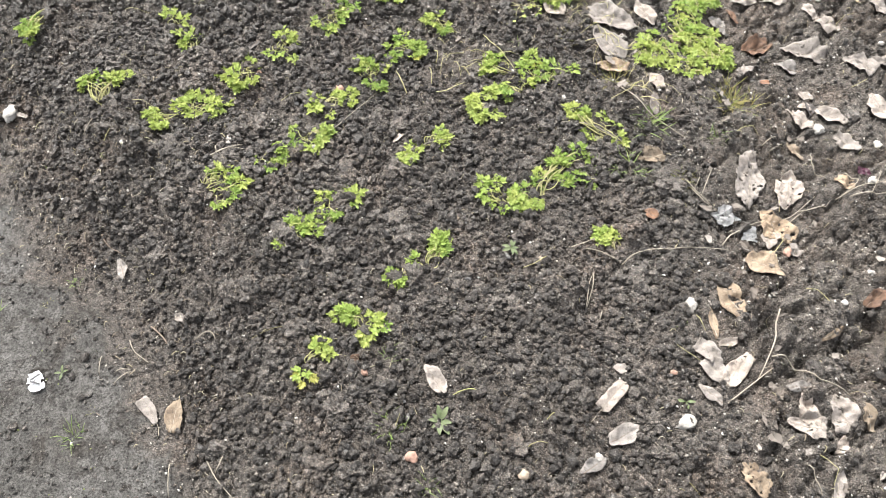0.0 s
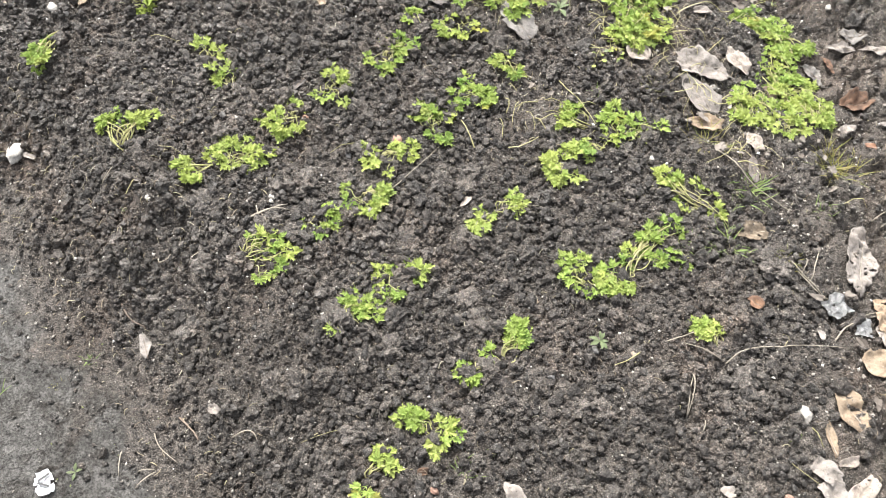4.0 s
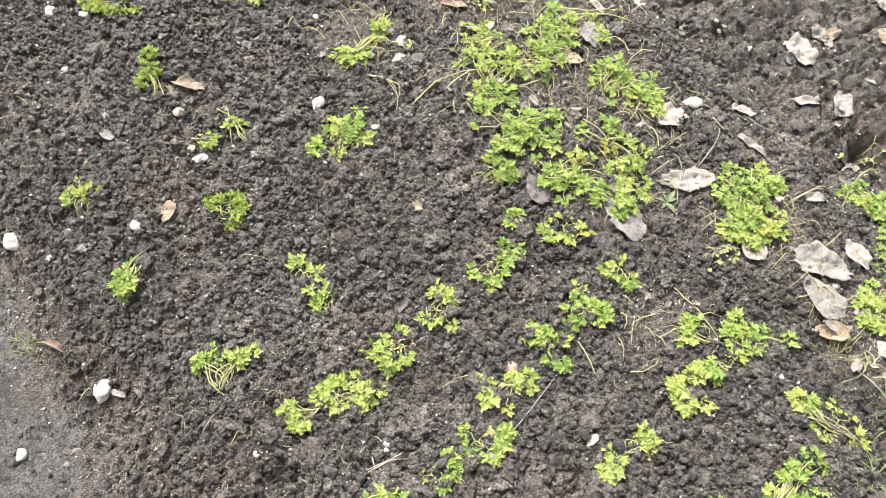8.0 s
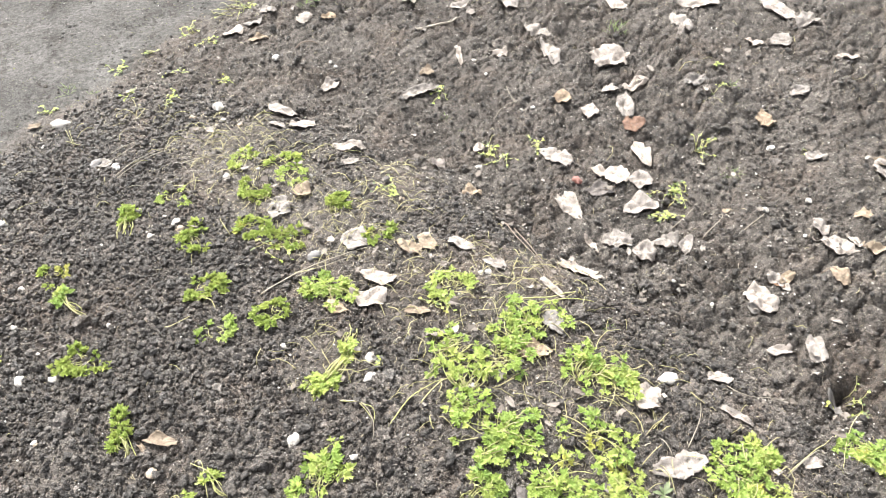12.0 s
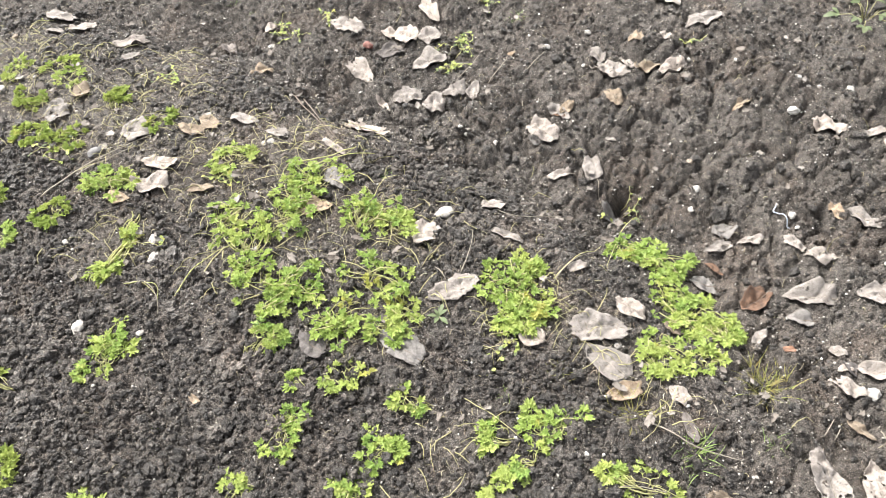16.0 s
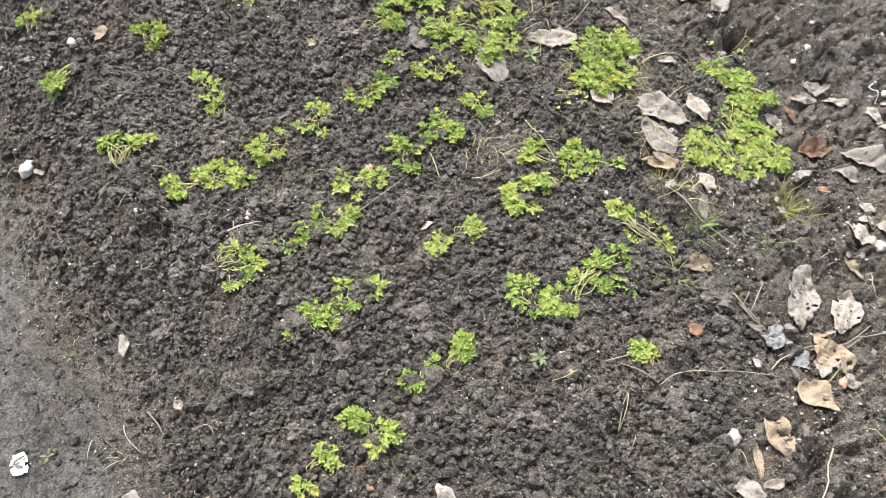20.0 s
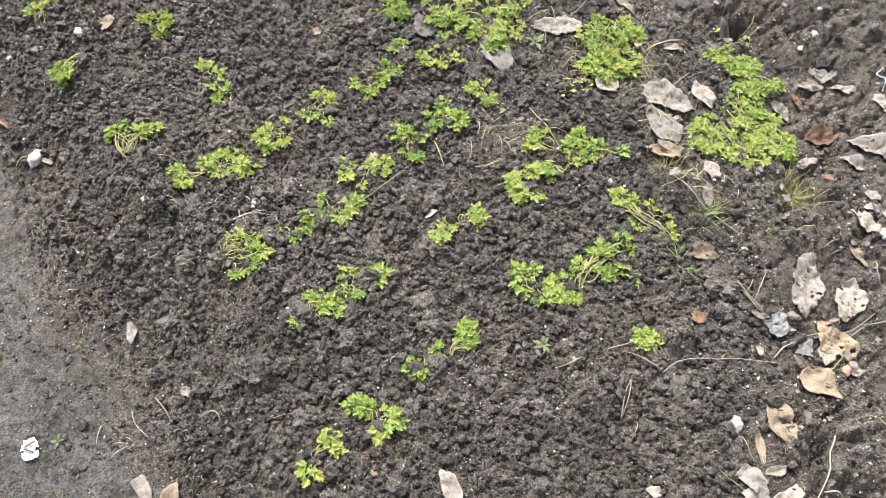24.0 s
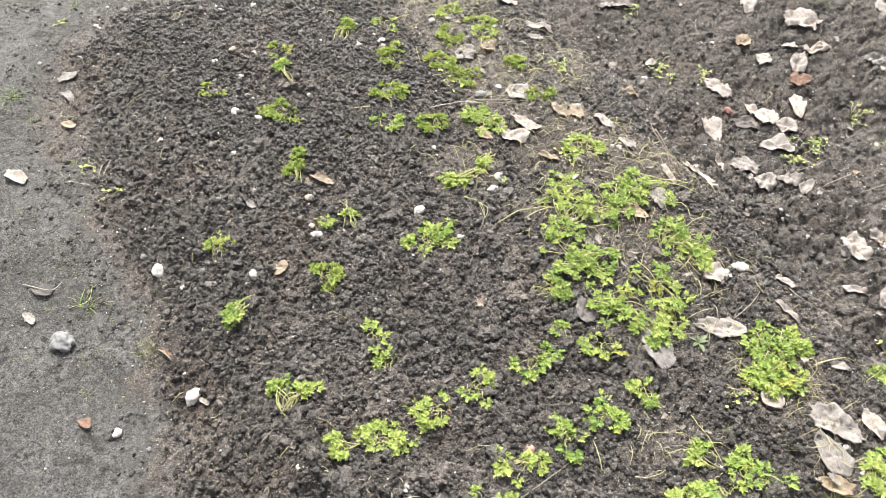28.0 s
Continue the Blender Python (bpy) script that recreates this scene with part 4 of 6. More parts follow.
def scrap(seed):
    """A torn bit of dead leaf: a thin, bent, jagged plate of unit size."""
    rng = np.random.default_rng(seed)
    n = 10
    a = np.arange(n) * 2 * np.pi / n + rng.uniform(-0.25, 0.25, n)
    r = rng.uniform(0.5, 1.15, n)
    rim = np.stack([r * np.cos(a), 0.75 * r * np.sin(a), 0.9 * (r * np.sin(a)) ** 2 * rng.uniform(-0.3, 1.0) + rng.uniform(-0.4, 0.9, n)], -1)
    top = np.concatenate([[[0, 0, 0]], 0.5 * rim, rim])
    tris = [(0, 1 + k, 1 + (k + 1) % n) for k in range(n)]
    for k in range(n):
        m = (k + 1) % n
        tris += [(1 + k, 1 + n + k, 1 + n + m), (1 + k, 1 + n + m, 1 + m)]
    tris = np.array(tris)
    return np.concatenate([top, top - [0, 0, 0.16]]), np.concatenate([tris, tris[:, ::-1] + len(top)])


SCRAPS = [scrap(s) for s in range(14)]
scatter("leaf_fragments", 1500, SCRAPS, littered, lambda g, n: np.clip(g.lognormal(-5.15, 0.5, n), 0.0025, 0.014), -0.9, FRAGMENT,
        "crumbled bits of dead leaf on the trodden soil", 9, 0.3, False)
PALE_STEM = make_plain("pale stem", (0.335, 0.325, 0.15), (0.225, 0.195, 0.105), 40.0)


def green_flecks(x, y):
    p = side(x, y, PATH_EDGE)
    return np.clip(ease(0.06, -0.06, p) * (0.12 + 0.88 * ease(0.2, 0.6, y)) * ease(-0.1, 0.5, grain(x, y, 0.16, 61) + 0.5 * grain(x, y, 0.05, 62)), 0, 1)


scatter("moss_flecks", 6500, SMALL, green_flecks, lambda g, n: np.clip(g.lognormal(-6.5, 0.35, n), 0.0008, 0.0032), 0.0, FLECK,
        "tiny yellow-green flecks of moss on the packed path", 15, 0.16, False)
straw_bits("straw_bits", 9500, 11, 0.004, 0.015, 0.0011, 0.0, make_bits(), "short pale rootlets and bits of straw on soil")
straw_bits("trailing_stems", 900, 12, 0.02, 0.070, 0.0014, 0.009, PALE_STEM, "tangle of thin pale stems among the parsley", 0.10)

# ---- the things, from the near end of the bed to the far one ----

# parsley at the near end
parsley(-0.939, 0.5, 0.03, 0.046, 0, 5, "green")
parsley(-0.452, 0.091, 0.075, 0.051, 59, 28, "green", (-0.498, 0.069))
parsley(-0.371, 0.158, 0.026, 0.022, 38, 6, "green", (-0.381, 0.15))
parsley(-0.281, 0.207, 0.037, 0.023, 0, 10, "green", (-0.301, 0.202))
parsley(-0.217, 0.043, 0.047, 0.026, 24, 14, "green", (-0.227, 0.029))
parsley(-0.296, -0.02, 0.051, 0.031, -52, 18, "green", (-0.323, -0.053))
parsley(-0.112, -0.128, 0.023, 0.02, -0, 8, "green", (-0.087, -0.109))
parsley(-0.029, -0.07, 0.042, 0.018, 72, 13, "green", (-0.054, -0.1))
parsley(-0.188, -0.212, 0.037, 0.02, -24, 14, "green", (-0.166, -0.225))
parsley(-0.254, -0.274, 0.029, 0.023, -0, 9, "lime", (-0.261, -0.291))
parsley(-0.094, 0.144, 0.023, 0.017, 0, 5, "lime", (-0.07, 0.168))
parsley(-0.031, 0.207, 0.051, 0.015, 63, 8, "lime", (-0.051, 0.182))
parsley(0.071, 0.051, 0.043, 0.032, 34, 15, "green", (0.103, 0.041))
parsley(0.22, 0.125, 0.09, 0.045, 42, 32, "green", (0.171, 0.06))
parsley(0.131, 0.041, 0.029, 0.026, -0, 8, "green", (0.152, 0.057))
parsley(0.298, -0.045, 0.036, 0.013, 79, 8, "lime", (0.307, -0.066))
parsley(0.29, 0.107, 0.018, 0.017, 0, 4, "green", (0.284, 0.105))

# parsley in the middle of the bed
parsley(-0.72, 0.349, 0.047, 0.027, 11, 11, "lime", (-0.743, 0.296))
parsley(-0.505, 0.285, 0.029, 0.044, -1, 13, "lime", (-0.54, 0.277))
parsley(-0.553, 0.285, 0.027, 0.03, -1, 9, "lime", (-0.54, 0.277))
parsley(-0.629, 0.252, 0.022, 0.021, -1, 6, "lime", (-0.582, 0.258))
parsley(-0.611, 0.226, 0.018, 0.01, -1, 3, "lime", (-0.582, 0.258))
parsley(-0.443, 0.374, 0.047, 0.023, 30, 13, "lime", (-0.443, 0.361))
parsley(-0.36, 0.445, 0.037, 0.04, -0, 17, "lime", (-0.37, 0.427))
parsley(-0.249, 0.542, 0.067, 0.027, 37, 20, "green", (-0.27, 0.518))
parsley(-0.228, 0.629, 0.022, 0.015, 0, 5, "green", (-0.192, 0.604))
parsley(-0.093, 0.433, 0.05, 0.027, -48, 19, "green", (-0.119, 0.417))
parsley(-0.178, 0.384, 0.04, 0.029, -22, 18, "green", (-0.17, 0.348))
parsley(-0.24, 0.291, 0.049, 0.025, 28, 15, "lime", (-0.264, 0.279))
parsley(0.098, 0.394, 0.041, 0.028, 10, 14, "green", (0.13, 0.376))
parsley(0.208, 0.371, 0.077, 0.047, -21, 36, "green", (0.196, 0.354))
parsley(0.121, 0.319, 0.064, 0.024, 21, 24, "green", (0.149, 0.329))
parsley(0.053, 0.281, 0.022, 0.043, -1, 11, "lime", (0.074, 0.273))
parsley(0.266, 0.254, 0.032, 0.021, -1, 8, "green", (0.314, 0.206))
parsley(0.313, 0.203, 0.024, 0.03, -1, 7, "lime", (0.316, 0.206))
parsley(-0.937, 0.499, 0.02, 0.042, -0, 10, "green", (-0.923, 0.536))
parsley(-0.574, 0.457, 0.037, 0.022, 34, 10, "green", (-0.562, 0.444))
parsley(-0.623, 0.494, 0.012, 0.014, -0, 3, "lime", (-0.623, 0.493))
parsley(-1.051, 0.685, 0.049, 0.022, -24, 9, "lime", (-1.044, 0.654))
parsley(-0.776, 0.635, 0.05, 0.022, -44, 9, "curly", (-0.771, 0.635))
parsley(-0.957, 0.961, 0.027, 0.063, 1, 12, "curly", (-0.936, 0.925))
parsley(-0.778, 0.834, 0.018, 0.017, 1, 3, "lime", (-0.74, 0.797))
parsley(-0.81, 0.786, 0.017, 0.017, 1, 3, "lime", (-0.845, 0.801))
parsley(-0.538, 1.002, 0.051, 0.03, 27, 9, "lime", (-0.496, 1.077))
parsley(-0.783, 0.341, 0.017, 0.025, -0, 5, "green", (-0.743, 0.296), size=0.042)
parsley(-0.547, 0.814, 0.086, 0.05, 56, 31, "green", (-0.571, 0.774), size=0.045)

# dense parsley along the side of the bed
parsley(-0.276, 1.051, 0.099, 0.069, 27, 34, "green", high=0.045)
parsley(-0.236, 0.973, 0.095, 0.061, 1, 26, "lime", (-0.245, 0.944), high=0.045)
parsley(-0.102, 1.072, 0.074, 0.097, 1, 30, "green", high=0.045)
parsley(0.03, 0.947, 0.081, 0.07, -26, 36, "green", (0.002, 0.918), high=0.045)
parsley(0.065, 0.887, 0.059, 0.045, 1, 12, "lime", high=0.045)
parsley(-0.187, 0.821, 0.132, 0.077, 1, 62, "green", high=0.045)
parsley(-0.103, 0.721, 0.093, 0.074, -24, 44, "green", high=0.045)
parsley(-0.243, 0.721, 0.069, 0.042, 12, 26, "green", (-0.281, 0.709), high=0.045)
parsley(-0.02, 0.666, 0.05, 0.039, 0, 24, "green", high=0.045)
parsley(-0.042, 0.516, 0.036, 0.031, -0, 8, "green", (-0.023, 0.503), high=0.045)
parsley(-0.125, 0.598, 0.065, 0.031, 0, 10, "lime", high=0.045)
parsley(0.252, 0.667, 0.094, 0.09, 0, 78, "green", (0.258, 0.66), high=0.045)
parsley(0.238, 0.599, 0.067, 0.039, 0, 16, "lime", high=0.045)
parsley(0.574, 0.661, 0.087, 0.066, -21, 46, "green", high=0.045)
parsley(0.563, 0.508, 0.112, 0.078, -40, 60, "green", high=0.045)
parsley(0.597, 0.457, 0.068, 0.062, -21, 34, "lime", high=0.045)
parsley(0.444, 0.421, 0.055, 0.04, -21, 16, "lime", high=0.045)

# curly parsley at the far end
parsley(-1.017, 1.637, 0.03, 0.058, -6, 12, "curly", (-1.022, 1.571))
parsley(-0.851, 1.532, 0.051, 0.05, -6, 14, "curly", (-0.835, 1.489))
parsley(-0.918, 1.684, 0.03, 0.023, -6, 5, "lime")
parsley(-0.696, 1.675, 0.045, 0.05, -6, 11, "curly")
parsley(-0.735, 1.811, 0.039, 0.045, -6, 8, "lime")
parsley(-0.617, 1.784, 0.028, 0.039, -6, 7, "curly")
parsley(-0.589, 1.709, 0.037, 0.033, -6, 7, "lime")
parsley(-0.697, 1.517, 0.031, 0.041, -6, 12, "curly")
parsley(-0.603, 1.462, 0.062, 0.046, -26, 21, "curly")
parsley(-0.477, 1.582, 0.038, 0.056, -6, 14, "curly", (-0.487, 1.539))
parsley(-0.381, 1.443, 0.036, 0.022, -6, 7, "curly")
parsley(-0.787, 1.34, 0.056, 0.029, -6, 16, "curly", (-0.817, 1.329))
parsley(-1.14, 1.365, 0.019, 0.026, -6, 7, "green", (-1.078, 1.302))
parsley(-1.184, 1.43, 0.019, 0.02, -6, 4, "curly")
parsley(-0.531, 1.278, 0.075, 0.051, -16, 30, "green")
parsley(-0.642, 1.224, 0.028, 0.052, -6, 12, "curly")
parsley(-1.077, 1.147, 0.069, 0.028, -6, 18, "curly", (-1.062, 1.169))
parsley(-0.776, 1.194, 0.023, 0.016, -6, 5, "green")
parsley(-1.289, 1.207, 0.023, 0.017, -6, 4, "curly")
parsley(-0.542, 1.004, 0.038, 0.033, -6, 9, "lime", (-0.487, 1.082))
parsley(-0.486, 1.082, 0.022, 0.044, -6, 8, "lime", (-0.471, 1.143))
parsley(-0.229, 1.237, 0.065, 0.043, -6, 16, "lime")

# fallen leaves at the near end
dead_leaf(0.271, -0.356, 0.08, 0.043, 47, "pale", stalk=0.03)
dead_leaf(0.279, -0.429, 0.064, 0.035, 24, "grey", stalk=0.0)
dead_leaf(0.224, -0.479, 0.055, 0.027, 34, "grey")
dead_leaf(-0.569, -0.341, 0.07, 0.038, 126, "pale", stalk=0.03)
dead_leaf(-0.517, -0.357, 0.07, 0.037, 84, "tan", holes=2, ragged=0.15)
dead_leaf(-0.044, -0.322, 0.067, 0.036, 126, "pale", curl=0.4)
dead_leaf(-0.666, -0.055, 0.058, 0.023, 112, "grey")
dead_leaf(0.6, -0.096, 0.075, 0.08, 161, "tan", holes=1, ragged=0.12)
dead_leaf(0.508, -0.175, 0.082, 0.059, 109, "tan", curl=0.35)
dead_leaf(0.469, -0.224, 0.061, 0.017, 95, "tan")
dead_leaf(0.492, -0.26, 0.051, 0.02, 23, "pale")
dead_leaf(0.444, -0.274, 0.06, 0.044, 136, "pale", ragged=0.2)
dead_leaf(0.455, -0.308, 0.062, 0.048, 133, "pale")
dead_leaf(0.497, -0.312, 0.096, 0.037, 49, "pale", holes=2, ragged=0.12)
dead_leaf(0.441, -0.356, 0.056, 0.021, 136, "grey")
dead_leaf(0.59, -0.351, 0.043, 0.023, 168, "grey", form='long')
dead_leaf(0.601, -0.416, 0.07, 0.051, 157, "pale", ragged=0.25, curl=0.4)
dead_leaf(0.607, -0.387, 0.066, 0.037, 102, "pale", ragged=0.2)
dead_leaf(0.66, -0.396, 0.07, 0.057, 108, "pale", ragged=0.2, curl=0.35)
dead_leaf(0.707, -0.403, 0.054, 0.024, 94, "tan", ragged=0.2)
dead_leaf(0.658, -0.444, 0.04, 0.021, 50, "pale")
dead_leaf(0.793, -0.166, 0.062, 0.033, 40, "brown")
dead_leaf(0.689, -0.245, 0.053, 0.014, 22, "tan")
dead_leaf(0.49, -0.507, 0.073, 0.043, 123, "tan", holes=4, ragged=0.15)
dead_leaf(0.637, -0.51, 0.056, 0.025, 71, "pale")
dead_leaf(0.387, 0.009, 0.028, 0.031, 140, "brown", curl=0.6)
dead_leaf(0.288, -0.308, 0.025, 0.021, 167, "pale")
dead_leaf(-0.528, -0.172, 0.027, 0.017, -21, "pale")
dead_leaf(-0.182, -0.284, 0.02, 0.012, 6, "brown")
dead_leaf(0.776, 0.3, 0.043, 0.019, -180, "pale")

# fallen leaves beside the bed
dead_leaf(0.617, 0.115, 0.167, 0.072, 72, "pale", holes=3, ragged=0.14, curl=0.03)
dead_leaf(0.688, 0.087, 0.106, 0.057, 73, "pale", holes=4, ragged=0.12, curl=0.15)
dead_leaf(0.643, -0.005, 0.084, 0.064, 112, "tan", holes=3, ragged=0.1)
dead_leaf(0.626, -0.029, 0.043, 0.038, -104, "pale", ragged=0.2)
dead_leaf(0.354, 0.449, 0.096, 0.07, 118, "pale", ragged=0.1)
dead_leaf(0.354, 0.389, 0.075, 0.041, 176, "tan")
dead_leaf(0.365, 0.529, 0.139, 0.075, 172, "pale", ragged=0.2, holes=2)
dead_leaf(0.445, 0.55, 0.071, 0.049, 129, "pale", ragged=0.15)
dead_leaf(0.239, 0.55, 0.065, 0.047, 144, "pale")
dead_leaf(0.114, 0.86, 0.063, 0.072, 146, "pale")
dead_leaf(0.576, 0.97, 0.105, 0.058, 75, "pale", stalk=0.05)
dead_leaf(0.571, 0.86, 0.073, 0.057, 100, "grey")
dead_leaf(0.5, 0.99, 0.077, 0.035, 173, "pale")
dead_leaf(0.282, 0.889, 0.067, 0.046, -173, "grey", curl=0.4)
dead_leaf(0.278, 0.794, 0.08, 0.021, 136, "pale")
dead_leaf(0.133, 0.698, 0.095, 0.067, 170, "pale", ragged=0.3, holes=2)
dead_leaf(-0.006, 0.613, 0.102, 0.068, 128, "grey", ragged=0.2)
dead_leaf(-0.17, 0.684, 0.075, 0.05, 128, "dark", curl=0.3)
dead_leaf(-0.081, 1.016, 0.076, 0.073, 169, "tan", ragged=0.25, holes=2)
dead_leaf(-0.024, 1.083, 0.079, 0.045, 113, "grey")
dead_leaf(-0.318, 1.179, 0.069, 0.032, 168, "tan")
dead_leaf(-0.438, 1.423, 0.07, 0.089, 158, "grey")
dead_leaf(-0.398, 1.291, 0.088, 0.059, 148, "pale", ragged=0.2)
dead_leaf(-0.422, 1.227, 0.082, 0.077, 152, "pale", stalk=0.0)
dead_leaf(-0.499, 1.211, 0.068, 0.047, 140, "tan")
dead_leaf(-0.313, 1.382, 0.075, 0.053, 138, "tan", ragged=0.2)
dead_leaf(-0.262, 1.387, 0.089, 0.045, 112, "tan")
dead_leaf(-0.185, 1.372, 0.078, 0.038, 145, "pale")
dead_leaf(-0.116, 1.288, 0.062, 0.03, 143, "pale")
dead_leaf(-0.565, 1.644, 0.062, 0.06, 162, "tan")
dead_leaf(-0.105, 1.651, 0.085, 0.058, -131, "tan", ragged=0.2)
dead_leaf(0.149, 1.562, 0.115, 0.069, 109, "pale", holes=1)
dead_leaf(0.34, 1.51, 0.107, 0.084, -161, "pale", curl=0.4)
dead_leaf(0.254, 1.598, 0.089, 0.058, -179, "dark")
dead_leaf(0.241, 1.408, 0.081, 0.063, 166, "pale", ragged=0.22)
dead_leaf(0.293, 1.355, 0.066, 0.059, 137, "pale", ragged=0.2)
dead_leaf(0.357, 1.367, 0.068, 0.058, 168, "pale", ragged=0.2)
dead_leaf(0.403, 1.345, 0.037, 0.057, 158, "pale")
dead_leaf(0.173, 1.427, 0.082, 0.022, 98, "pale")
dead_leaf(0.093, 1.277, 0.135, 0.092, 142, "pale", ragged=0.35, holes=3)
dead_leaf(0, 1.188, 0.086, 0.024, 118, "pale")
dead_leaf(0.513, 1.143, 0.093, 0.079, 118, "pale")
dead_leaf(0.485, 1.115, 0.039, 0.03, 112, "grey")
dead_leaf(0.585, 1.17, 0.063, 0.027, 93, "pale")
dead_leaf(0.39, 0.67, 0.055, 0.029, -178, "pale", curl=0.5)
dead_leaf(0.644, 0.587, 0.062, 0.045, 150, "grey")
dead_leaf(0.519, 0.491, 0.044, 0.041, 136, "tan")
dead_leaf(0.67, 0.421, 0.054, 0.025, -154, "pale")
dead_leaf(0.444, 0.348, 0.048, 0.043, 120, "pale", ragged=0.15)
dead_leaf(0.436, 0.29, 0.068, 0.029, 83, "dark", curl=0.5)
dead_leaf(0.406, 0.149, 0.056, 0.043, -173, "tan", curl=0.5, holes=3, ragged=0.2)
dead_leaf(0.726, 0.513, 0.084, 0.052, -169, "brown", curl=0.4)
dead_leaf(0.818, 0.462, 0.097, 0.062, 143, "pale", ragged=0.15)
dead_leaf(0.774, 0.43, 0.062, 0.034, 144, "grey")

# fallen leaves on the trodden soil
dead_leaf(0.746, 1.319, 0.07, 0.044, 105, "pale")
dead_leaf(0.742, 1.24, 0.109, 0.046, 122, "pale", ragged=0.3)
dead_leaf(0.711, 1.139, 0.071, 0.048, 108, "tan", ragged=0.2)
dead_leaf(0.834, 1.217, 0.072, 0.043, 173, "tan")
dead_leaf(0.888, 1.177, 0.071, 0.047, 177, "pale")
dead_leaf(0.975, 0.994, 0.046, 0.027, -160, "tan")
dead_leaf(1.094, 0.836, 0.101, 0.054, 123, "pale", ragged=0.25)
dead_leaf(1.186, 0.783, 0.074, 0.042, -176, "pale")
dead_leaf(1.173, 0.644, 0.095, 0.086, 129, "tan", form='lobed', ragged=0.3, holes=4)
dead_leaf(1.226, 0.685, 0.096, 0.056, 27, "pale", ragged=0.35)
dead_leaf(1.179, 0.716, 0.085, 0.024, 83, "pale", ragged=0.3)
dead_leaf(1.092, 0.62, 0.067, 0.014, 171, "tan")
dead_leaf(1.2, 0.542, 0.048, 0.049, 146, "pale")
dead_leaf(1.005, 0.581, 0.086, 0.046, 115, "pale")
dead_leaf(0.974, 0.629, 0.06, 0.025, 75, "tan")
dead_leaf(0.757, 0.692, 0.059, 0.048, 169, "grey")
dead_leaf(0.724, 0.658, 0.07, 0.031, 170, "pale", ragged=0.3)
dead_leaf(0.787, 0.639, 0.076, 0.026, 154, "pale", ragged=0.3)
dead_leaf(1.062, 0.501, 0.059, 0.022, 162, "pale")
dead_leaf(0.853, 0.589, 0.062, 0.024, 109, "pale", ragged=0.3)
dead_leaf(0.881, 0.536, 0.088, 0.035, 135, "pale", ragged=0.4, holes=2)
dead_leaf(0.922, 0.413, 0.084, 0.065, 127, "pale", ragged=0.15)
dead_leaf(0.977, 0.418, 0.071, 0.029, 169, "pale", ragged=0.3)
dead_leaf(0.928, 0.265, 0.095, 0.075, 105, "pale", ragged=0.15)
dead_leaf(0.821, 0.272, 0.077, 0.037, 131, "pale", curl=0.4)
dead_leaf(0.787, 0.342, 0.04, 0.021, 119, "pale")
dead_leaf(0.784, 0.298, 0.035, 0.026, 111, "dark")
dead_leaf(0.75, 0.263, 0.073, 0.043, 125, "pale", ragged=0.35, holes=2)
dead_leaf(0.832, 0.197, 0.063, 0.038, 135, "pale", ragged=0.2)
dead_leaf(0.947, 0.176, 0.059, 0.044, 103, "pale", ragged=0.2)
dead_leaf(0.911, 0.139, 0.023, 0.023, 112, "pale")
dead_leaf(0.73, 0.189, 0.055, 0.018, 112, "tan")
dead_leaf(0.809, 0.089, 0.065, 0.031, 133, "tan", curl=0.4)
dead_leaf(0.871, -0.012, 0.025, 0.027, 140, "tan")
dead_leaf(0.939, 0.126, 0.031, 0.02, 107, "pale")
dead_leaf(0.667, -0.056, 0.029, 0.025, 118, "pale")
dead_leaf(0.703, 0.374, 0.023, 0.016, 131, "red")
dead_leaf(0.688, 0.616, 0.049, 0.018, 132, "brown")
dead_leaf(1.139, 0.352, 0.033, 0.022, 146, "tan")
dead_leaf(0.6, 1.188, 0.049, 0.035, -147, "tan")

# fallen leaves in the middle and on the path
dead_leaf(-0.868, 0.928, 0.084, 0.033, 163, "tan", curl=0.5)
dead_leaf(-0.912, 0.93, 0.037, 0.011, 119, "tan")
dead_leaf(-0.873, 0.636, 0.054, 0.029, -110, "tan", curl=0.3)
dead_leaf(-1.014, 0.803, 0.037, 0.019, 144, "grey")
dead_leaf(-0.942, 0.312, 0.033, 0.013, 161, "grey")
dead_leaf(-1.07, 0.406, 0.05, 0.012, 150, "brown")
dead_leaf(-0.435, 0.442, 0.042, 0.016, -122, "dark")
dead_leaf(-0.115, 0.194, 0.029, 0.014, -139, "pale")
dead_leaf(-0.406, 0.648, 0.03, 0.015, 122, "tan")
dead_leaf(-1.968, 1.042, 0.091, 0.043, 172, "pale", holes=1, curl=0.4)
dead_leaf(-1.697, 0.817, 0.088, 0.04, 162, "pale", curl=0.4, holes=1)
dead_leaf(-1.438, 0.502, 0.061, 0.045, -177, "dark", ragged=0.2)
dead_leaf(-1.724, 0.642, 0.097, 0.063, -180, "tan", ragged=0.3)
dead_leaf(-1.425, 0.423, 0.042, 0.023, 158, "pale")
dead_leaf(-1.174, 0.218, 0.041, 0.027, 169, "red")
dead_leaf(-1.542, 2.089, 0.075, 0.039, -141, "tan")
dead_leaf(-1.781, 1.249, 0.08, 0.039, -122, "grey")
dead_leaf(-1.743, 1.163, 0.07, 0.031, 147, "grey")
dead_leaf(-1.663, 1.038, 0.05, 0.031, 168, "tan")

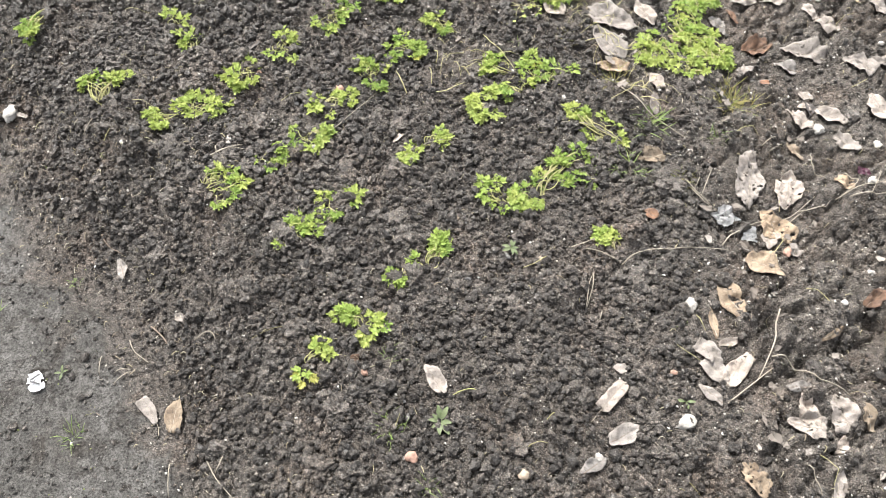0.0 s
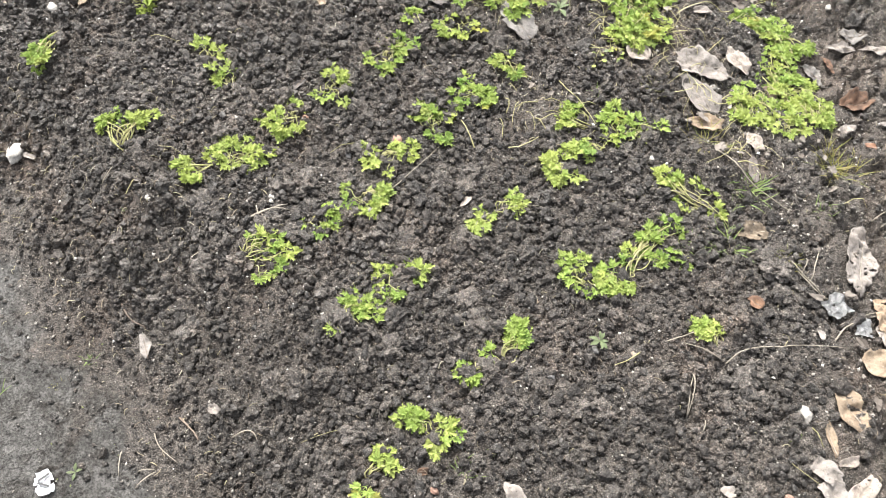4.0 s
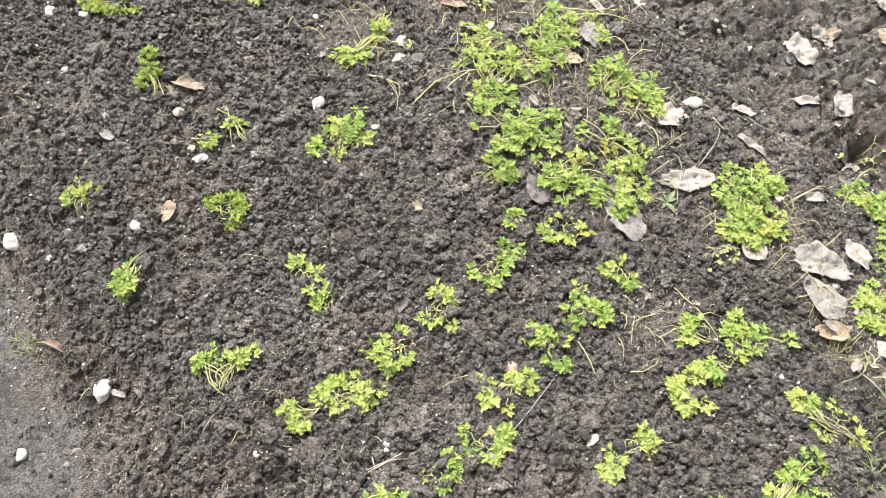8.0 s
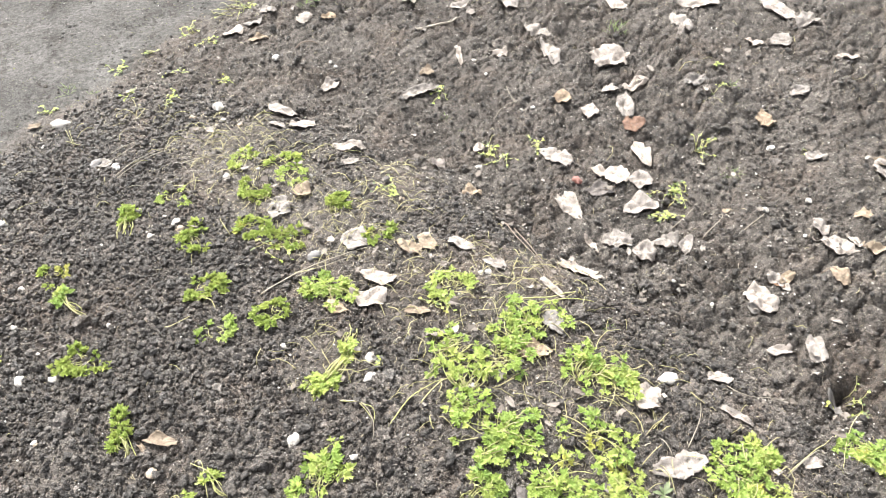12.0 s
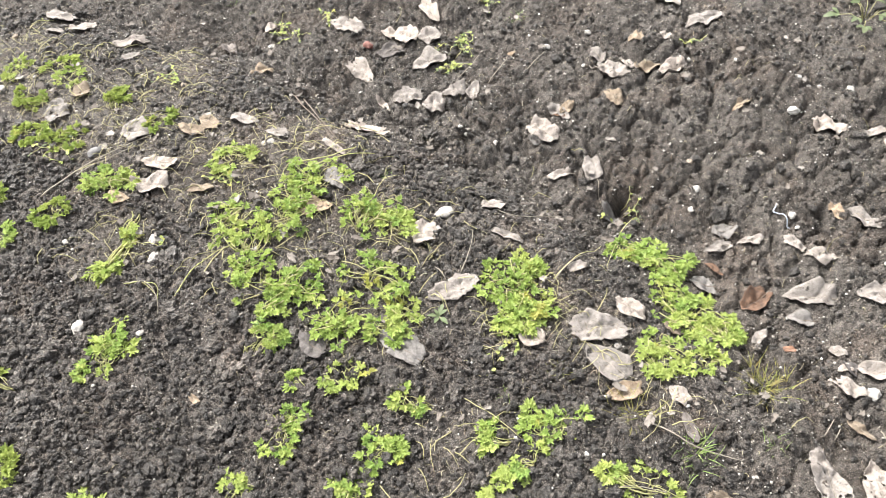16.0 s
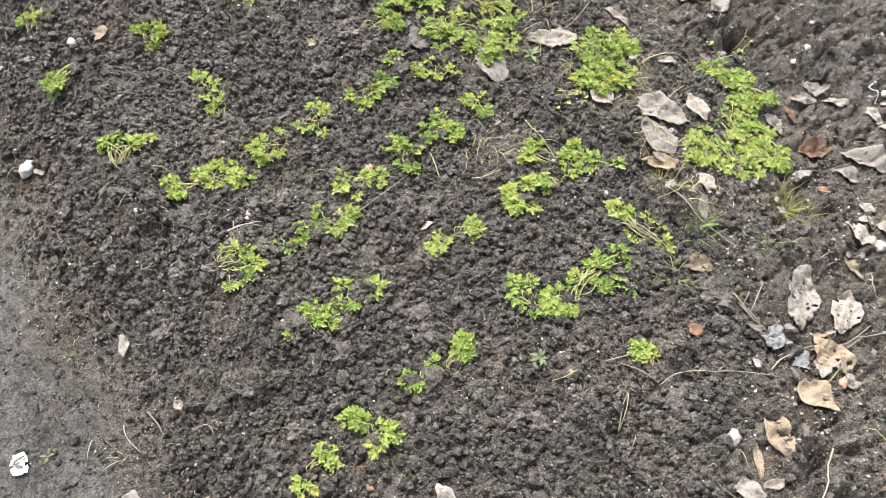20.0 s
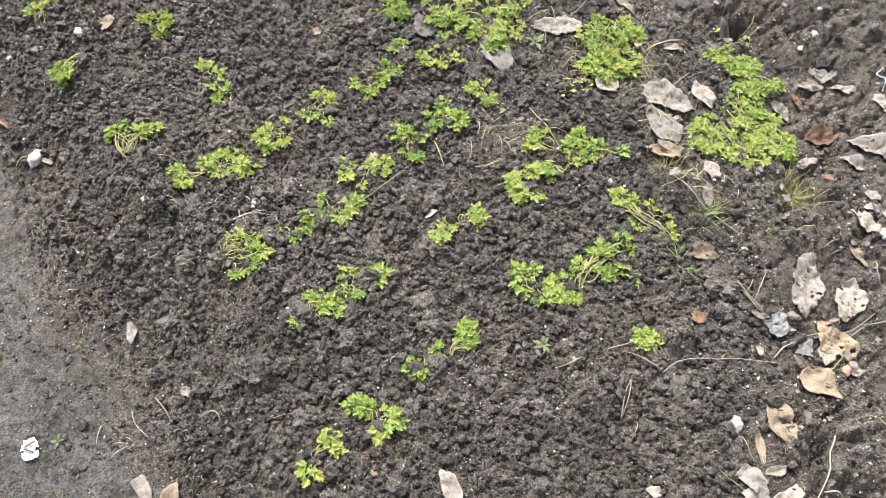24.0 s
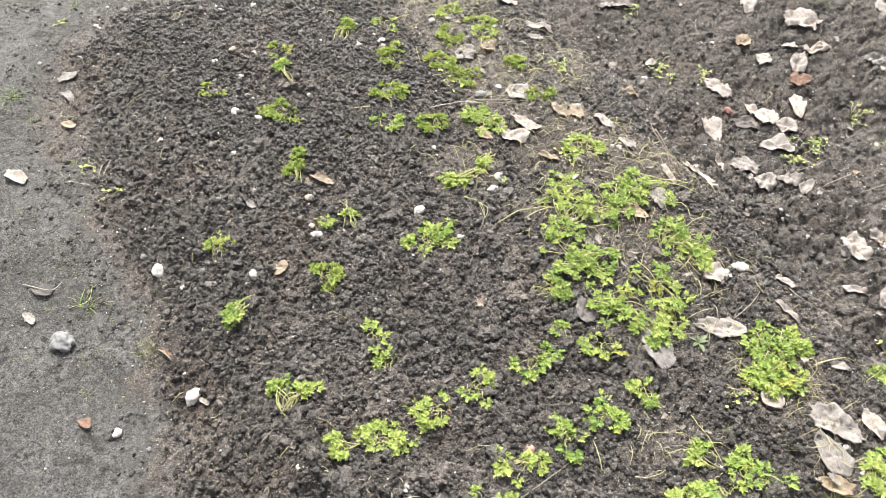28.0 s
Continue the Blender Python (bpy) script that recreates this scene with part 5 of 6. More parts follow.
# fallen leaves at the far end
dead_leaf(-0.794, 2.611, 0.078, 0.082, 180, "pale")
dead_leaf(-0.701, 2.543, 0.069, 0.055, -173, "tan")
dead_leaf(-0.672, 2.744, 0.064, 0.067, -154, "pale")
dead_leaf(-0.728, 2.664, 0.081, 0.077, -133, "grey")
dead_leaf(-0.544, 2.618, 0.076, 0.071, 155, "pale")
dead_leaf(-0.46, 2.597, 0.065, 0.048, 174, "tan")
dead_leaf(-0.631, 2.09, 0.128, 0.06, 148, "pale", ragged=0.2)
dead_leaf(-0.571, 1.992, 0.096, 0.072, -176, "pale")
dead_leaf(-0.635, 1.996, 0.051, 0.038, 155, "pale")
dead_leaf(-0.474, 2.215, 0.078, 0.051, -143, "pale")
dead_leaf(-0.432, 1.839, 0.101, 0.076, -168, "pale", ragged=0.2, curl=0.4)
dead_leaf(-0.431, 1.751, 0.063, 0.034, -172, "pale")
dead_leaf(-0.352, 2.923, 0.067, 0.094, 166, "pale")
dead_leaf(-0.209, 2.855, 0.091, 0.099, 150, "tan")
dead_leaf(-0.164, 2.673, 0.094, 0.109, 174, "pale", ragged=0.2)
dead_leaf(-0.446, 2.962, 0.057, 0.066, -167, "pale")
dead_leaf(0.017, 2.614, 0.058, 0.085, 129, "pale")
dead_leaf(0.048, 2.542, 0.044, 0.055, -165, "pale")
dead_leaf(0.203, 2.595, 0.125, 0.095, 115, "pale", ragged=0.25)
dead_leaf(0.1, 2.26, 0.051, 0.061, 150, "pale")
dead_leaf(0.256, 2.219, 0.15, 0.064, -90, "pale", stalk=0.03)
dead_leaf(-0.155, 2.23, 0.051, 0.058, -163, "tan")
dead_leaf(-0.035, 2.286, 0.104, 0.025, 90, "pale")
dead_leaf(-0.199, 2.137, 0.131, 0.05, -172, "pale", ragged=0.2)
dead_leaf(0.254, 2.381, 0.132, 0.064, 110, "pale", ragged=0.35)
dead_leaf(0.435, 2.14, 0.13, 0.134, 159, "pale", ragged=0.3, holes=1)
dead_leaf(0.389, 1.991, 0.059, 0.066, -174, "pale")
dead_leaf(0.477, 2.002, 0.117, 0.039, -155, "pale")
dead_leaf(0.412, 1.913, 0.126, 0.057, 85, "grey")
dead_leaf(0.309, 1.913, 0.053, 0.075, 148, "pale")
dead_leaf(0.238, 1.986, 0.057, 0.065, 180, "tan", ragged=0.2)
dead_leaf(0.409, 1.808, 0.074, 0.068, 121, "red")
dead_leaf(0.399, 1.709, 0.116, 0.045, 103, "pale", curl=0.5)
dead_leaf(0.308, 1.642, 0.071, 0.083, 146, "pale", ragged=0.1)
dead_leaf(0.366, 1.603, 0.064, 0.072, 162, "pale", ragged=0.12)
dead_leaf(0.27, 1.674, 0.051, 0.049, 140, "pale")
dead_leaf(0.167, 1.764, 0.108, 0.07, 133, "pale")
dead_leaf(-0.176, 1.814, 0.076, 0.043, 112, "dark", curl=0.5)
dead_leaf(-0.631, 1.58, 0.07, 0.087, 174, "grey", holes=3, ragged=0.12)
dead_leaf(0.514, 2.694, 0.056, 0.104, -168, "pale")
dead_leaf(0.671, 2.804, 0.192, 0.119, 162, "pale", ragged=0.3)
dead_leaf(0.565, 2.671, 0.064, 0.066, -154, "tan")
dead_leaf(0.625, 2.616, 0.084, 0.085, 109, "pale")
dead_leaf(0.565, 2.485, 0.097, 0.068, 119, "pale")
dead_leaf(0.848, 2.427, 0.165, 0.147, -155, "pale", ragged=0.2)
dead_leaf(0.731, 2.307, 0.133, 0.068, 95, "pale")
dead_leaf(0.98, 2.535, 0.07, 0.085, -179, "pale")
dead_leaf(1.29, 2.655, 0.196, 0.093, 79, "pale")
dead_leaf(1.081, 2.486, 0.133, 0.065, -149, "tan")
dead_leaf(1.197, 2.536, 0.07, 0.076, -165, "pale")
dead_leaf(1.12, 2.695, 0.193, 0.065, -134, "brown", ragged=0.2)
dead_leaf(1.093, 2.332, 0.17, 0.085, 117, "pale", ragged=0.35)
dead_leaf(1.161, 2.241, 0.131, 0.069, -149, "pale")
dead_leaf(0.934, 2.162, 0.068, 0.05, 129, "pale")
dead_leaf(1.027, 2.14, 0.081, 0.09, -174, "pale")
dead_leaf(0.658, 1.964, 0.083, 0.053, -165, "grey", ragged=0.2)
dead_leaf(0.786, 1.755, 0.067, 0.072, -177, "tan", ragged=0.2)
dead_leaf(0.948, 1.86, 0.063, 0.047, -170, "pale")
dead_leaf(0.858, 1.571, 0.057, 0.052, -166, "pale")
dead_leaf(-0.047, 1.862, 0.045, 0.037, -169, "pale")
dead_leaf(0.716, 2.253, 0.079, 0.02, -123, "pale")
dead_leaf(0.55, 1.446, 0.021, 0.017, -155, "tan")
dead_leaf(-1.122, 2.329, 0.046, 0.046, -158, "pale")
dead_leaf(-1.434, 2.259, 0.049, 0.04, -175, "tan")
dead_leaf(-1.537, 2.079, 0.065, 0.037, -139, "tan")
dead_leaf(-1.128, 1.882, 0.054, 0.037, -172, "grey")
dead_leaf(0.059, 2.858, 0.058, 0.048, -133, "brown")
dead_leaf(0.567, 1.196, 0.041, 0.035, 134, "grey")

# stones
pebble(0.391, -0.404, 0.037, 0, 16, "white")
pebble(0.434, -0.185, 0.029, 0, 100, "white")
pebble(-0.969, 0.318, 0.04, 0, 79, "white")
pebble(0.002, 0.001, 0.018, 0, 40, "tan")
pebble(0.654, -0.06, 0.022, 0, 70, "pink")
pebble(0.098, -0.083, 0.015, 0, 134, "grey")
pebble(0.163, -0.093, 0.013, 0, 112, "tan")
pebble(0.022, -0.13, 0.015, 0, 158, "grey")
pebble(-0.34, 0.225, 0.016, 0, 29, "grey")
pebble(-0.437, 0.223, 0.012, 0, 161, "white")
pebble(-0.241, 0.326, 0.023, 0, 121, "pink")
pebble(-0.287, 0.287, 0.014, 0, 179, "tan")
pebble(-0.675, 0.178, 0.009, 0, 99, "white")
pebble(-0.461, 0.183, 0.009, 0, 157, "white")
pebble(-0.082, -0.464, 0.021, 0, 172, "pink")
pebble(0.384, -0.315, 0.014, 0, 11, "pink")
pebble(0.104, -0.494, 0.023, 0, 168, "tan")
pebble(0.793, 0.236, 0.017, 0, 0, "white")
pebble(-0.294, -0.231, 0.008, 0, 99, "white")
pebble(-0.214, -0.394, 0.006, 0, 97, "white")
pebble(-0.11, -0.353, 0.006, 0, 140, "white")
pebble(-0.125, -0.244, 0.012, 0, 144, "grey")
pebble(0.434, 0.341, 0.012, 0, 114, "white")
pebble(0.796, -0.116, 0.015, 0, 165, "white")
pebble(0.728, -0.179, 0.015, 0, 170, "white")
pebble(0.233, -0.465, 0.015, 0, 130, "white")
pebble(0.761, -0.089, 0.01, 0, 165, "white")
pebble(-0.166, -0.312, 0.014, 0, 135, "pink")
pebble(-1.186, 0.61, 0.038, 0, 124, "white")
pebble(-0.931, 0.604, 0.023, 0, 113, "white")
pebble(-0.908, 0.599, 0.019, 0, 112, "white")
pebble(-0.973, 0.321, 0.028, 0, 150, "white")
pebble(-1.099, 0.213, 0.021, 0, 111, "white")
pebble(-0.605, 0.884, 0.032, 0, 79, "white")
pebble(-0.881, 0.857, 0.022, 0, 18, "tan")
pebble(0.179, 0.899, 0.039, 0, 2, "white")
pebble(-0.523, 0.543, 0.018, 0, 51, "grey")
pebble(-0.489, 0.832, 0.016, 0, 13, "white")
pebble(-0.435, 1.057, 0.019, 0, 58, "white")
pebble(-0.44, 1.011, 0.028, 0, 34, "white")
pebble(-0.623, 1.128, 0.017, 0, 116, "white")
pebble(-1.193, 1.137, 0.023, 0, 70, "white")
pebble(-0.769, 0.785, 0.008, 0, 118, "white")
pebble(-0.849, 0.774, 0.02, 0, 51, "tan")
pebble(-0.828, 0.753, 0.03, 0, 31, "white")
pebble(-1.126, 0.966, 0.013, 0, 50, "tan")
pebble(-1.045, 0.639, 0.011, 0, 80, "tan")
pebble(-1.069, 0.614, 0.019, 0, 90, "grey")
pebble(-1.01, 0.365, 0.013, 0, 114, "white")
pebble(-1.019, 0.195, 0.012, 0, 5, "grey")
pebble(-1.104, 0.57, 0.013, 0, 90, "white")
pebble(-0.436, 0.211, 0.009, 0, 54, "pink")
pebble(-0.461, 0.193, 0.013, 0, 125, "white")
pebble(-0.67, 0.174, 0.008, 0, 168, "white")
pebble(-0.285, 0.169, 0.017, 0, 160, "grey")
pebble(0.209, 1.288, 0.012, 0, 121, "white")
pebble(0.339, 1.214, 0.017, 0, 112, "white")
pebble(0.39, 0.484, 0.015, 0, 26, "white")
pebble(-0.529, 0.703, 0.009, 0, 101, "tan")
pebble(-1.065, 0.775, 0.013, 0, 105, "pink")
pebble(-1.051, 0.75, 0.015, 0, 75, "tan")
pebble(-0.895, 0.81, 0.009, 0, 154, "white")
pebble(-0.727, 1.114, 0.01, 0, 145, "tan")
pebble(-0.897, 0.403, 0.01, 0, 160, "grey")
pebble(-0.244, 0.324, 0.018, 0, 90, "pink")
pebble(-0.33, 0.289, 0.013, 0, 130, "grey")
pebble(-0.415, 0.37, 0.014, 0, 127, "pink")
pebble(0.241, 0.305, 0.012, 0, 45, "white")
pebble(-0.236, 0.949, 0.011, 0, 125, "white")
pebble(0.751, 0.812, 0.023, 0, 33, "white")
pebble(1.052, 0.907, 0.028, 0, 173, "white")
pebble(0.89, 0.654, 0.019, 0, 52, "white")
pebble(0.784, 0.236, 0.026, 0, 65, "white")
pebble(0.885, 0.176, 0.018, 0, 101, "white")
pebble(0.89, 0.086, 0.022, 0, 105, "white")
pebble(0.853, 0.09, 0.022, 0, 23, "white")
pebble(1.143, 0.979, 0.014, 0, 126, "white")
pebble(1.242, 0.943, 0.02, 0, 85, "white")
pebble(1.122, 0.997, 0.017, 0, 114, "white")
pebble(1.319, 0.847, 0.014, 0, 145, "white")
pebble(1.319, 0.805, 0.019, 0, 145, "white")
pebble(1.177, 0.467, 0.029, 0, 101, "grey")
pebble(0.775, 0.879, 0.021, 0, 166, "tan")
pebble(0.976, 0.462, 0.014, 0, 174, "white")
pebble(0.713, 0.765, 0.015, 0, 44, "white")
pebble(1.053, 0.714, 0.021, 0, 75, "tan")
pebble(0.39, 0.485, 0.014, 0, 109, "white")
pebble(-0.152, 1.266, 0.017, 0, 105, "white")
pebble(-0.135, 1.263, 0.017, 0, 170, "white")
pebble(-0.544, 1.393, 0.037, 0, 36, "grey")
pebble(-0.429, 1.061, 0.019, 0, 161, "white")
pebble(-0.228, 0.952, 0.013, 0, 100, "white")
pebble(1.165, 0.963, 0.013, 0, 125, "white")
pebble(0.771, 1.113, 0.012, 0, 20, "white")
pebble(0.945, 1.197, 0.011, 0, 65, "white")
pebble(0.698, 1.3, 0.012, 0, 15, "white")
pebble(0.879, 0.619, 0.011, 0, 13, "white")
pebble(0.133, 1.101, 0.016, 0, 160, "tan")
pebble(0.327, 1.232, 0.013, 0, 159, "white")
pebble(0.245, 1.294, 0.011, 0, 154, "white")
pebble(0.957, 0.12, 0.009, 0, 60, "white")
pebble(0.491, 0.169, 0.008, 0, 105, "white")
pebble(0.24, 1.086, 0.016, 0, 15, "grey")
pebble(0.387, 1.137, 0.012, 0, 55, "white")
pebble(1.028, 1.12, 0.012, 0, 65, "white")
pebble(-1.341, 2.231, 0.059, 0, 168, "white")
pebble(-0.817, 2.122, 0.048, 0, 111, "white")
pebble(-0.643, 2.397, 0.032, 0, 79, "white")
pebble(-1.082, 1.855, 0.022, 0, 107, "white")
pebble(-0.773, 1.756, 0.019, 0, 95, "white")
pebble(-1.343, 1.663, 0.021, 0, 20, "white")
pebble(-1.242, 1.698, 0.024, 0, 104, "red")
pebble(0.198, 1.65, 0.035, 0, 109, "red")
pebble(-0.061, 1.785, 0.022, 0, 5, "white")
pebble(0.755, 1.635, 0.025, 0, 19, "white")
pebble(-1.437, 1.611, 0.02, 0, 25, "white")
pebble(-1.339, 1.342, 0.015, 0, 46, "white")
pebble(-1.236, 1.288, 0.016, 0, 127, "white")
pebble(-1.244, 1.41, 0.014, 0, 88, "white")
pebble(-1.121, 1.126, 0.02, 0, 150, "white")
pebble(-1.192, 1.129, 0.021, 0, 130, "white")
pebble(-1.005, 1.248, 0.013, 0, 21, "white")
pebble(-1.061, 1.199, 0.011, 0, 100, "white")
pebble(-0.437, 1.066, 0.02, 0, 75, "white")
pebble(-0.624, 1.14, 0.018, 0, 90, "white")
pebble(-0.885, 1.561, 0.026, 0, 91, "tan")
pebble(-0.543, 1.711, 0.015, 0, 134, "white")
pebble(-0.929, 1.613, 0.013, 0, 170, "white")
pebble(-0.954, 1.583, 0.013, 0, 45, "white")
pebble(-0.748, 2.013, 0.017, 0, 26, "tan")
pebble(-0.893, 2.084, 0.024, 0, 145, "tan")
pebble(-0.803, 2.051, 0.02, 0, 46, "white")
pebble(-0.462, 2.331, 0.015, 0, 39, "white")
pebble(-0.448, 2.302, 0.015, 0, 32, "white")
pebble(-1.343, 2.06, 0.017, 0, 93, "white")
pebble(-0.308, 1.566, 0.021, 0, 90, "tan")
pebble(-0.687, 1.768, 0.012, 0, 16, "white")
pebble(0.143, 1.974, 0.016, 0, 176, "white")
pebble(0.007, 2.237, 0.017, 0, 145, "white")
pebble(0.031, 2.159, 0.013, 0, 70, "white")
pebble(0.111, 1.99, 0.014, 0, 164, "white")
pebble(-0.038, 2.324, 0.015, 0, 150, "white")
pebble(0.643, 1.412, 0.018, 0, 105, "white")
pebble(0.765, 1.419, 0.018, 0, 110, "white")
pebble(0.814, 1.82, 0.012, 0, 40, "white")
pebble(-1.85, 1.529, 0.02, 0, 135, "white")
pebble(-1.91, 1.292, 0.014, 0, 121, "white")
pebble(-1.317, 0.385, 0.056, 0, 166, "lumpy")
pebble(-1.01, 0.361, 0.012, 0, 0, "grey")
pebble(-1.24, 0.643, 0.019, 0, 70, "grey")
pebble(-1.713, 0.656, 0.011, 0, 90, "white")
pebble(-1.146, 1.446, 0.014, 0, 135, "white")
pebble(-1.342, 1.336, 0.013, 0, 140, "white")
pebble(-1.426, 0.424, 0.018, 0, 61, "white")
pebble(-1.453, 1.621, 0.016, 0, 161, "white")
pebble(-1.29, 1.896, 0.013, 0, 70, "white")

# straws, twigs and trailing stems
straw((0.315, -0.103), (0.35, -0.081), (0.428, -0.072), (0.534, -0.062))
straw((0.607, -0.187), (0.566, -0.27), (0.525, -0.337), r=0.0018)
straw((0.469, -0.373), (0.519, -0.339), (0.562, -0.309), r=0.0016)
straw((0.56, -0.291), (0.594, -0.292), (0.635, -0.335), (0.688, -0.363), r=0.0016)
straw((0.239, -0.19), (0.246, -0.149), (0.259, -0.12))
straw((0.259, -0.12), (0.252, -0.155), (0.24, -0.19))
straw((-0.447, -0.44), (-0.423, -0.475), (-0.391, -0.508))
straw((-0.416, -0.437), (-0.421, -0.456), (-0.429, -0.463))
straw((-0.629, -0.203), (-0.613, -0.229), (-0.581, -0.253))
straw((-0.677, -0.234), (-0.673, -0.274))
straw((-0.644, -0.266), (-0.616, -0.264))
straw((-0.615, -0.267), (-0.644, -0.293))
straw((-0.492, -0.219), (-0.463, -0.214), (-0.448, -0.226), (-0.443, -0.255))
twig((-0.589, -0.179), (-0.56, -0.205), (-0.549, -0.22), r=0.0022)
straw((0.532, 0.126), (0.507, 0.078), (0.494, 0.053))
straw((0.48, 0.079), (0.496, 0.049), (0.524, 0.021))
runner((-0.012, -0.356), (0.018, -0.346), (0.045, -0.357))
straw((-0.505, 0.146), (-0.463, 0.161), (-0.428, 0.17))
straw((-0.485, 0.171), (-0.477, 0.144))
straw((0.524, -0.049), (0.554, -0.02), (0.611, 0.001), r=0.0016)
straw((0.611, 0.004), (0.679, 0.022), (0.735, 0.064))
twig((-0.717, 0.018), (-0.697, -0.01), (-0.668, -0.025))
straw((0.778, 0.059), (0.838, 0.076), (0.875, 0.068))
runner((0.22, 0.24), (0.274, 0.237), (0.329, 0.203), (0.365, 0.156))
straw((0.361, 0.315), (0.409, 0.256), (0.489, 0.202), r=0.0016)
straw((0.806, 0.117), (0.819, 0.087), (0.785, 0.061))
straw((-0.515, -0.443), (-0.508, -0.5))
straw((-0.65, 0.082), (-0.644, 0.071), (-0.627, 0.087))
twig((0.878, 0.097), (0.893, 0.092))
straw((0.583, -0.476), (0.594, -0.495), (0.603, -0.532))
straw((0.703, 0.207), (0.674, 0.188))
straw((0.26, -0.217), (0.268, -0.195))
straw((0.221, -0.066), (0.26, -0.054), (0.277, -0.048))
straw((0.311, -0.097), (0.276, -0.081), (0.243, -0.066))
straw((-0.156, 2.472), (-0.078, 2.464), (0, 2.51), r=0.0055)
straw((-1.088, 1.795), (-1.002, 1.879), (-0.914, 1.928))
twig((-0.047, 1.487), (-0.026, 1.351), (0.008, 1.189), r=0.0018)
straw((-0.673, 1.288), (-0.572, 1.342), (-0.406, 1.398), r=0.0018)
straw((0.085, 2.093), (0.083, 2.04), (0.103, 1.998))
straw((0.096, 2.012), (0.048, 1.991), (0.015, 1.953))
runner((-0.085, 1.168), (-0.008, 1.154), (0.06, 1.165), r=0.0018)
runner((-0.502, 0.961), (-0.461, 0.942), (-0.439, 0.92), (-0.444, 0.888))
straw((-0.9, 1.838), (-0.803, 1.847), (-0.706, 1.837))
twig((-0.575, 2.443), (-0.536, 2.453), (-0.497, 2.441), r=0.003)
straw((0.453, 1.362), (0.522, 1.408), (0.522, 1.428))
straw((0.388, 1.408), (0.445, 1.445), (0.466, 1.461))
straw((0.555, 1.357), (0.611, 1.382), (0.638, 1.402))
twig((0.676, 1.174), (0.71, 1.162))
straw((-0.409, 2.084), (-0.374, 2.071))
runner((-1.278, 2.05), (-1.22, 1.994), (-1.203, 1.995))
runner((-1.275, 2.123), (-1.228, 1.998))
straw((-1.045, 1.746), (-1, 1.754))
straw((0.796, 0.052), (0.839, 0.055), (0.889, 0.049), r=0.0015)
straw((0.866, 0.105), (0.839, 0.055))
straw((0.846, 0), (0.871, -0.011))
runner((0.221, 0.24), (0.28, 0.221), (0.35, 0.182))
straw((0.32, 0.648), (0.374, 0.677), (0.446, 0.717))
straw((0.504, 0.107), (0.486, 0.074))
straw((0.469, 0.094), (0.503, 0.048), (0.535, 0.024))
straw((0.544, -0.016), (0.588, 0.004), (0.628, 0.012))
straw((0.677, 0.011), (0.711, 0.037))
straw((0.7, 0.036), (0.747, 0.039), (0.761, 0.051))
straw((0.658, 0.199), (0.698, 0.224))
runner((-0.507, 0.961), (-0.466, 0.941), (-0.441, 0.895))
runner((-0.342, 0.924), (-0.296, 0.962), (-0.256, 0.981), r=0.0016)
runner((-0.413, 0.884), (-0.352, 0.945), (-0.282, 0.974), r=0.0016)
runner((-0.06, 1.146), (0.008, 1.144), (0.085, 1.129), r=0.0018)
straw((-0.595, 1.326), (-0.52, 1.347), (-0.424, 1.375))
twig((-0.025, 1.472), (-0.009, 1.302), (0.021, 1.173), r=0.0018)
straw((0.16, 0.737), (0.2, 0.786), (0.22, 0.829))
straw((0.126, 0.725), (0.113, 0.769))
straw((0.756, 0.173), (0.749, 0.13), (0.773, 0.113))
straw((1.136, 0.384), (1.164, 0.369), r=0.002)
straw((1.283, 0.616), (1.319, 0.594))
runner((-0.771, 0.788), (-0.784, 0.862), (-0.803, 0.865))
straw((-0.502, 0.963), (-0.46, 0.94), (-0.443, 0.896), (-0.448, 0.86))
runner((0.074, 0.478), (0.113, 0.422), (0.145, 0.369))
straw((-0.773, 0.224), (-0.746, 0.258))
straw((-0.504, 0.139), (-0.458, 0.162), (-0.432, 0.182), r=0.0016)
straw((-0.477, 0.158), (-0.458, 0.129))
straw((0.228, 0.234), (0.286, 0.221), (0.355, 0.183))
straw((-0.298, 0.192), (-0.254, 0.206), (-0.148, 0.33))
straw((-0.101, 0.114), (-0.092, 0.152), (-0.04, 0.179), (0.025, 0.188))
straw((0.269, 0.664), (0.32, 0.69))
runner((0.331, 0.658), (0.393, 0.69), (0.501, 0.76))
straw((0.286, 0.874), (0.327, 0.829), (0.451, 0.857))
runner((0.613, 0.821), (0.547, 0.773), (0.453, 0.663))
straw((-1.487, 0.505), (-1.41, 0.501), (-1.4, 0.533), r=0.0016)
runner((-1.348, 0.47), (-1.31, 0.495), (-1.325, 0.54))
runner((-1.013, 0.303), (-0.992, 0.324))
straw((-1.149, 1.852), (-1.084, 1.908), (-1.039, 1.97))
straw((-1.488, 0.913), (-1.471, 0.854))
straw((-1.552, 0.828), (-1.494, 0.828))
twig((-1.096, 0.412), (-1.047, 0.388), r=0.003)
runner((-1.715, 1.091), (-1.695, 1.062), (-1.655, 1.073))

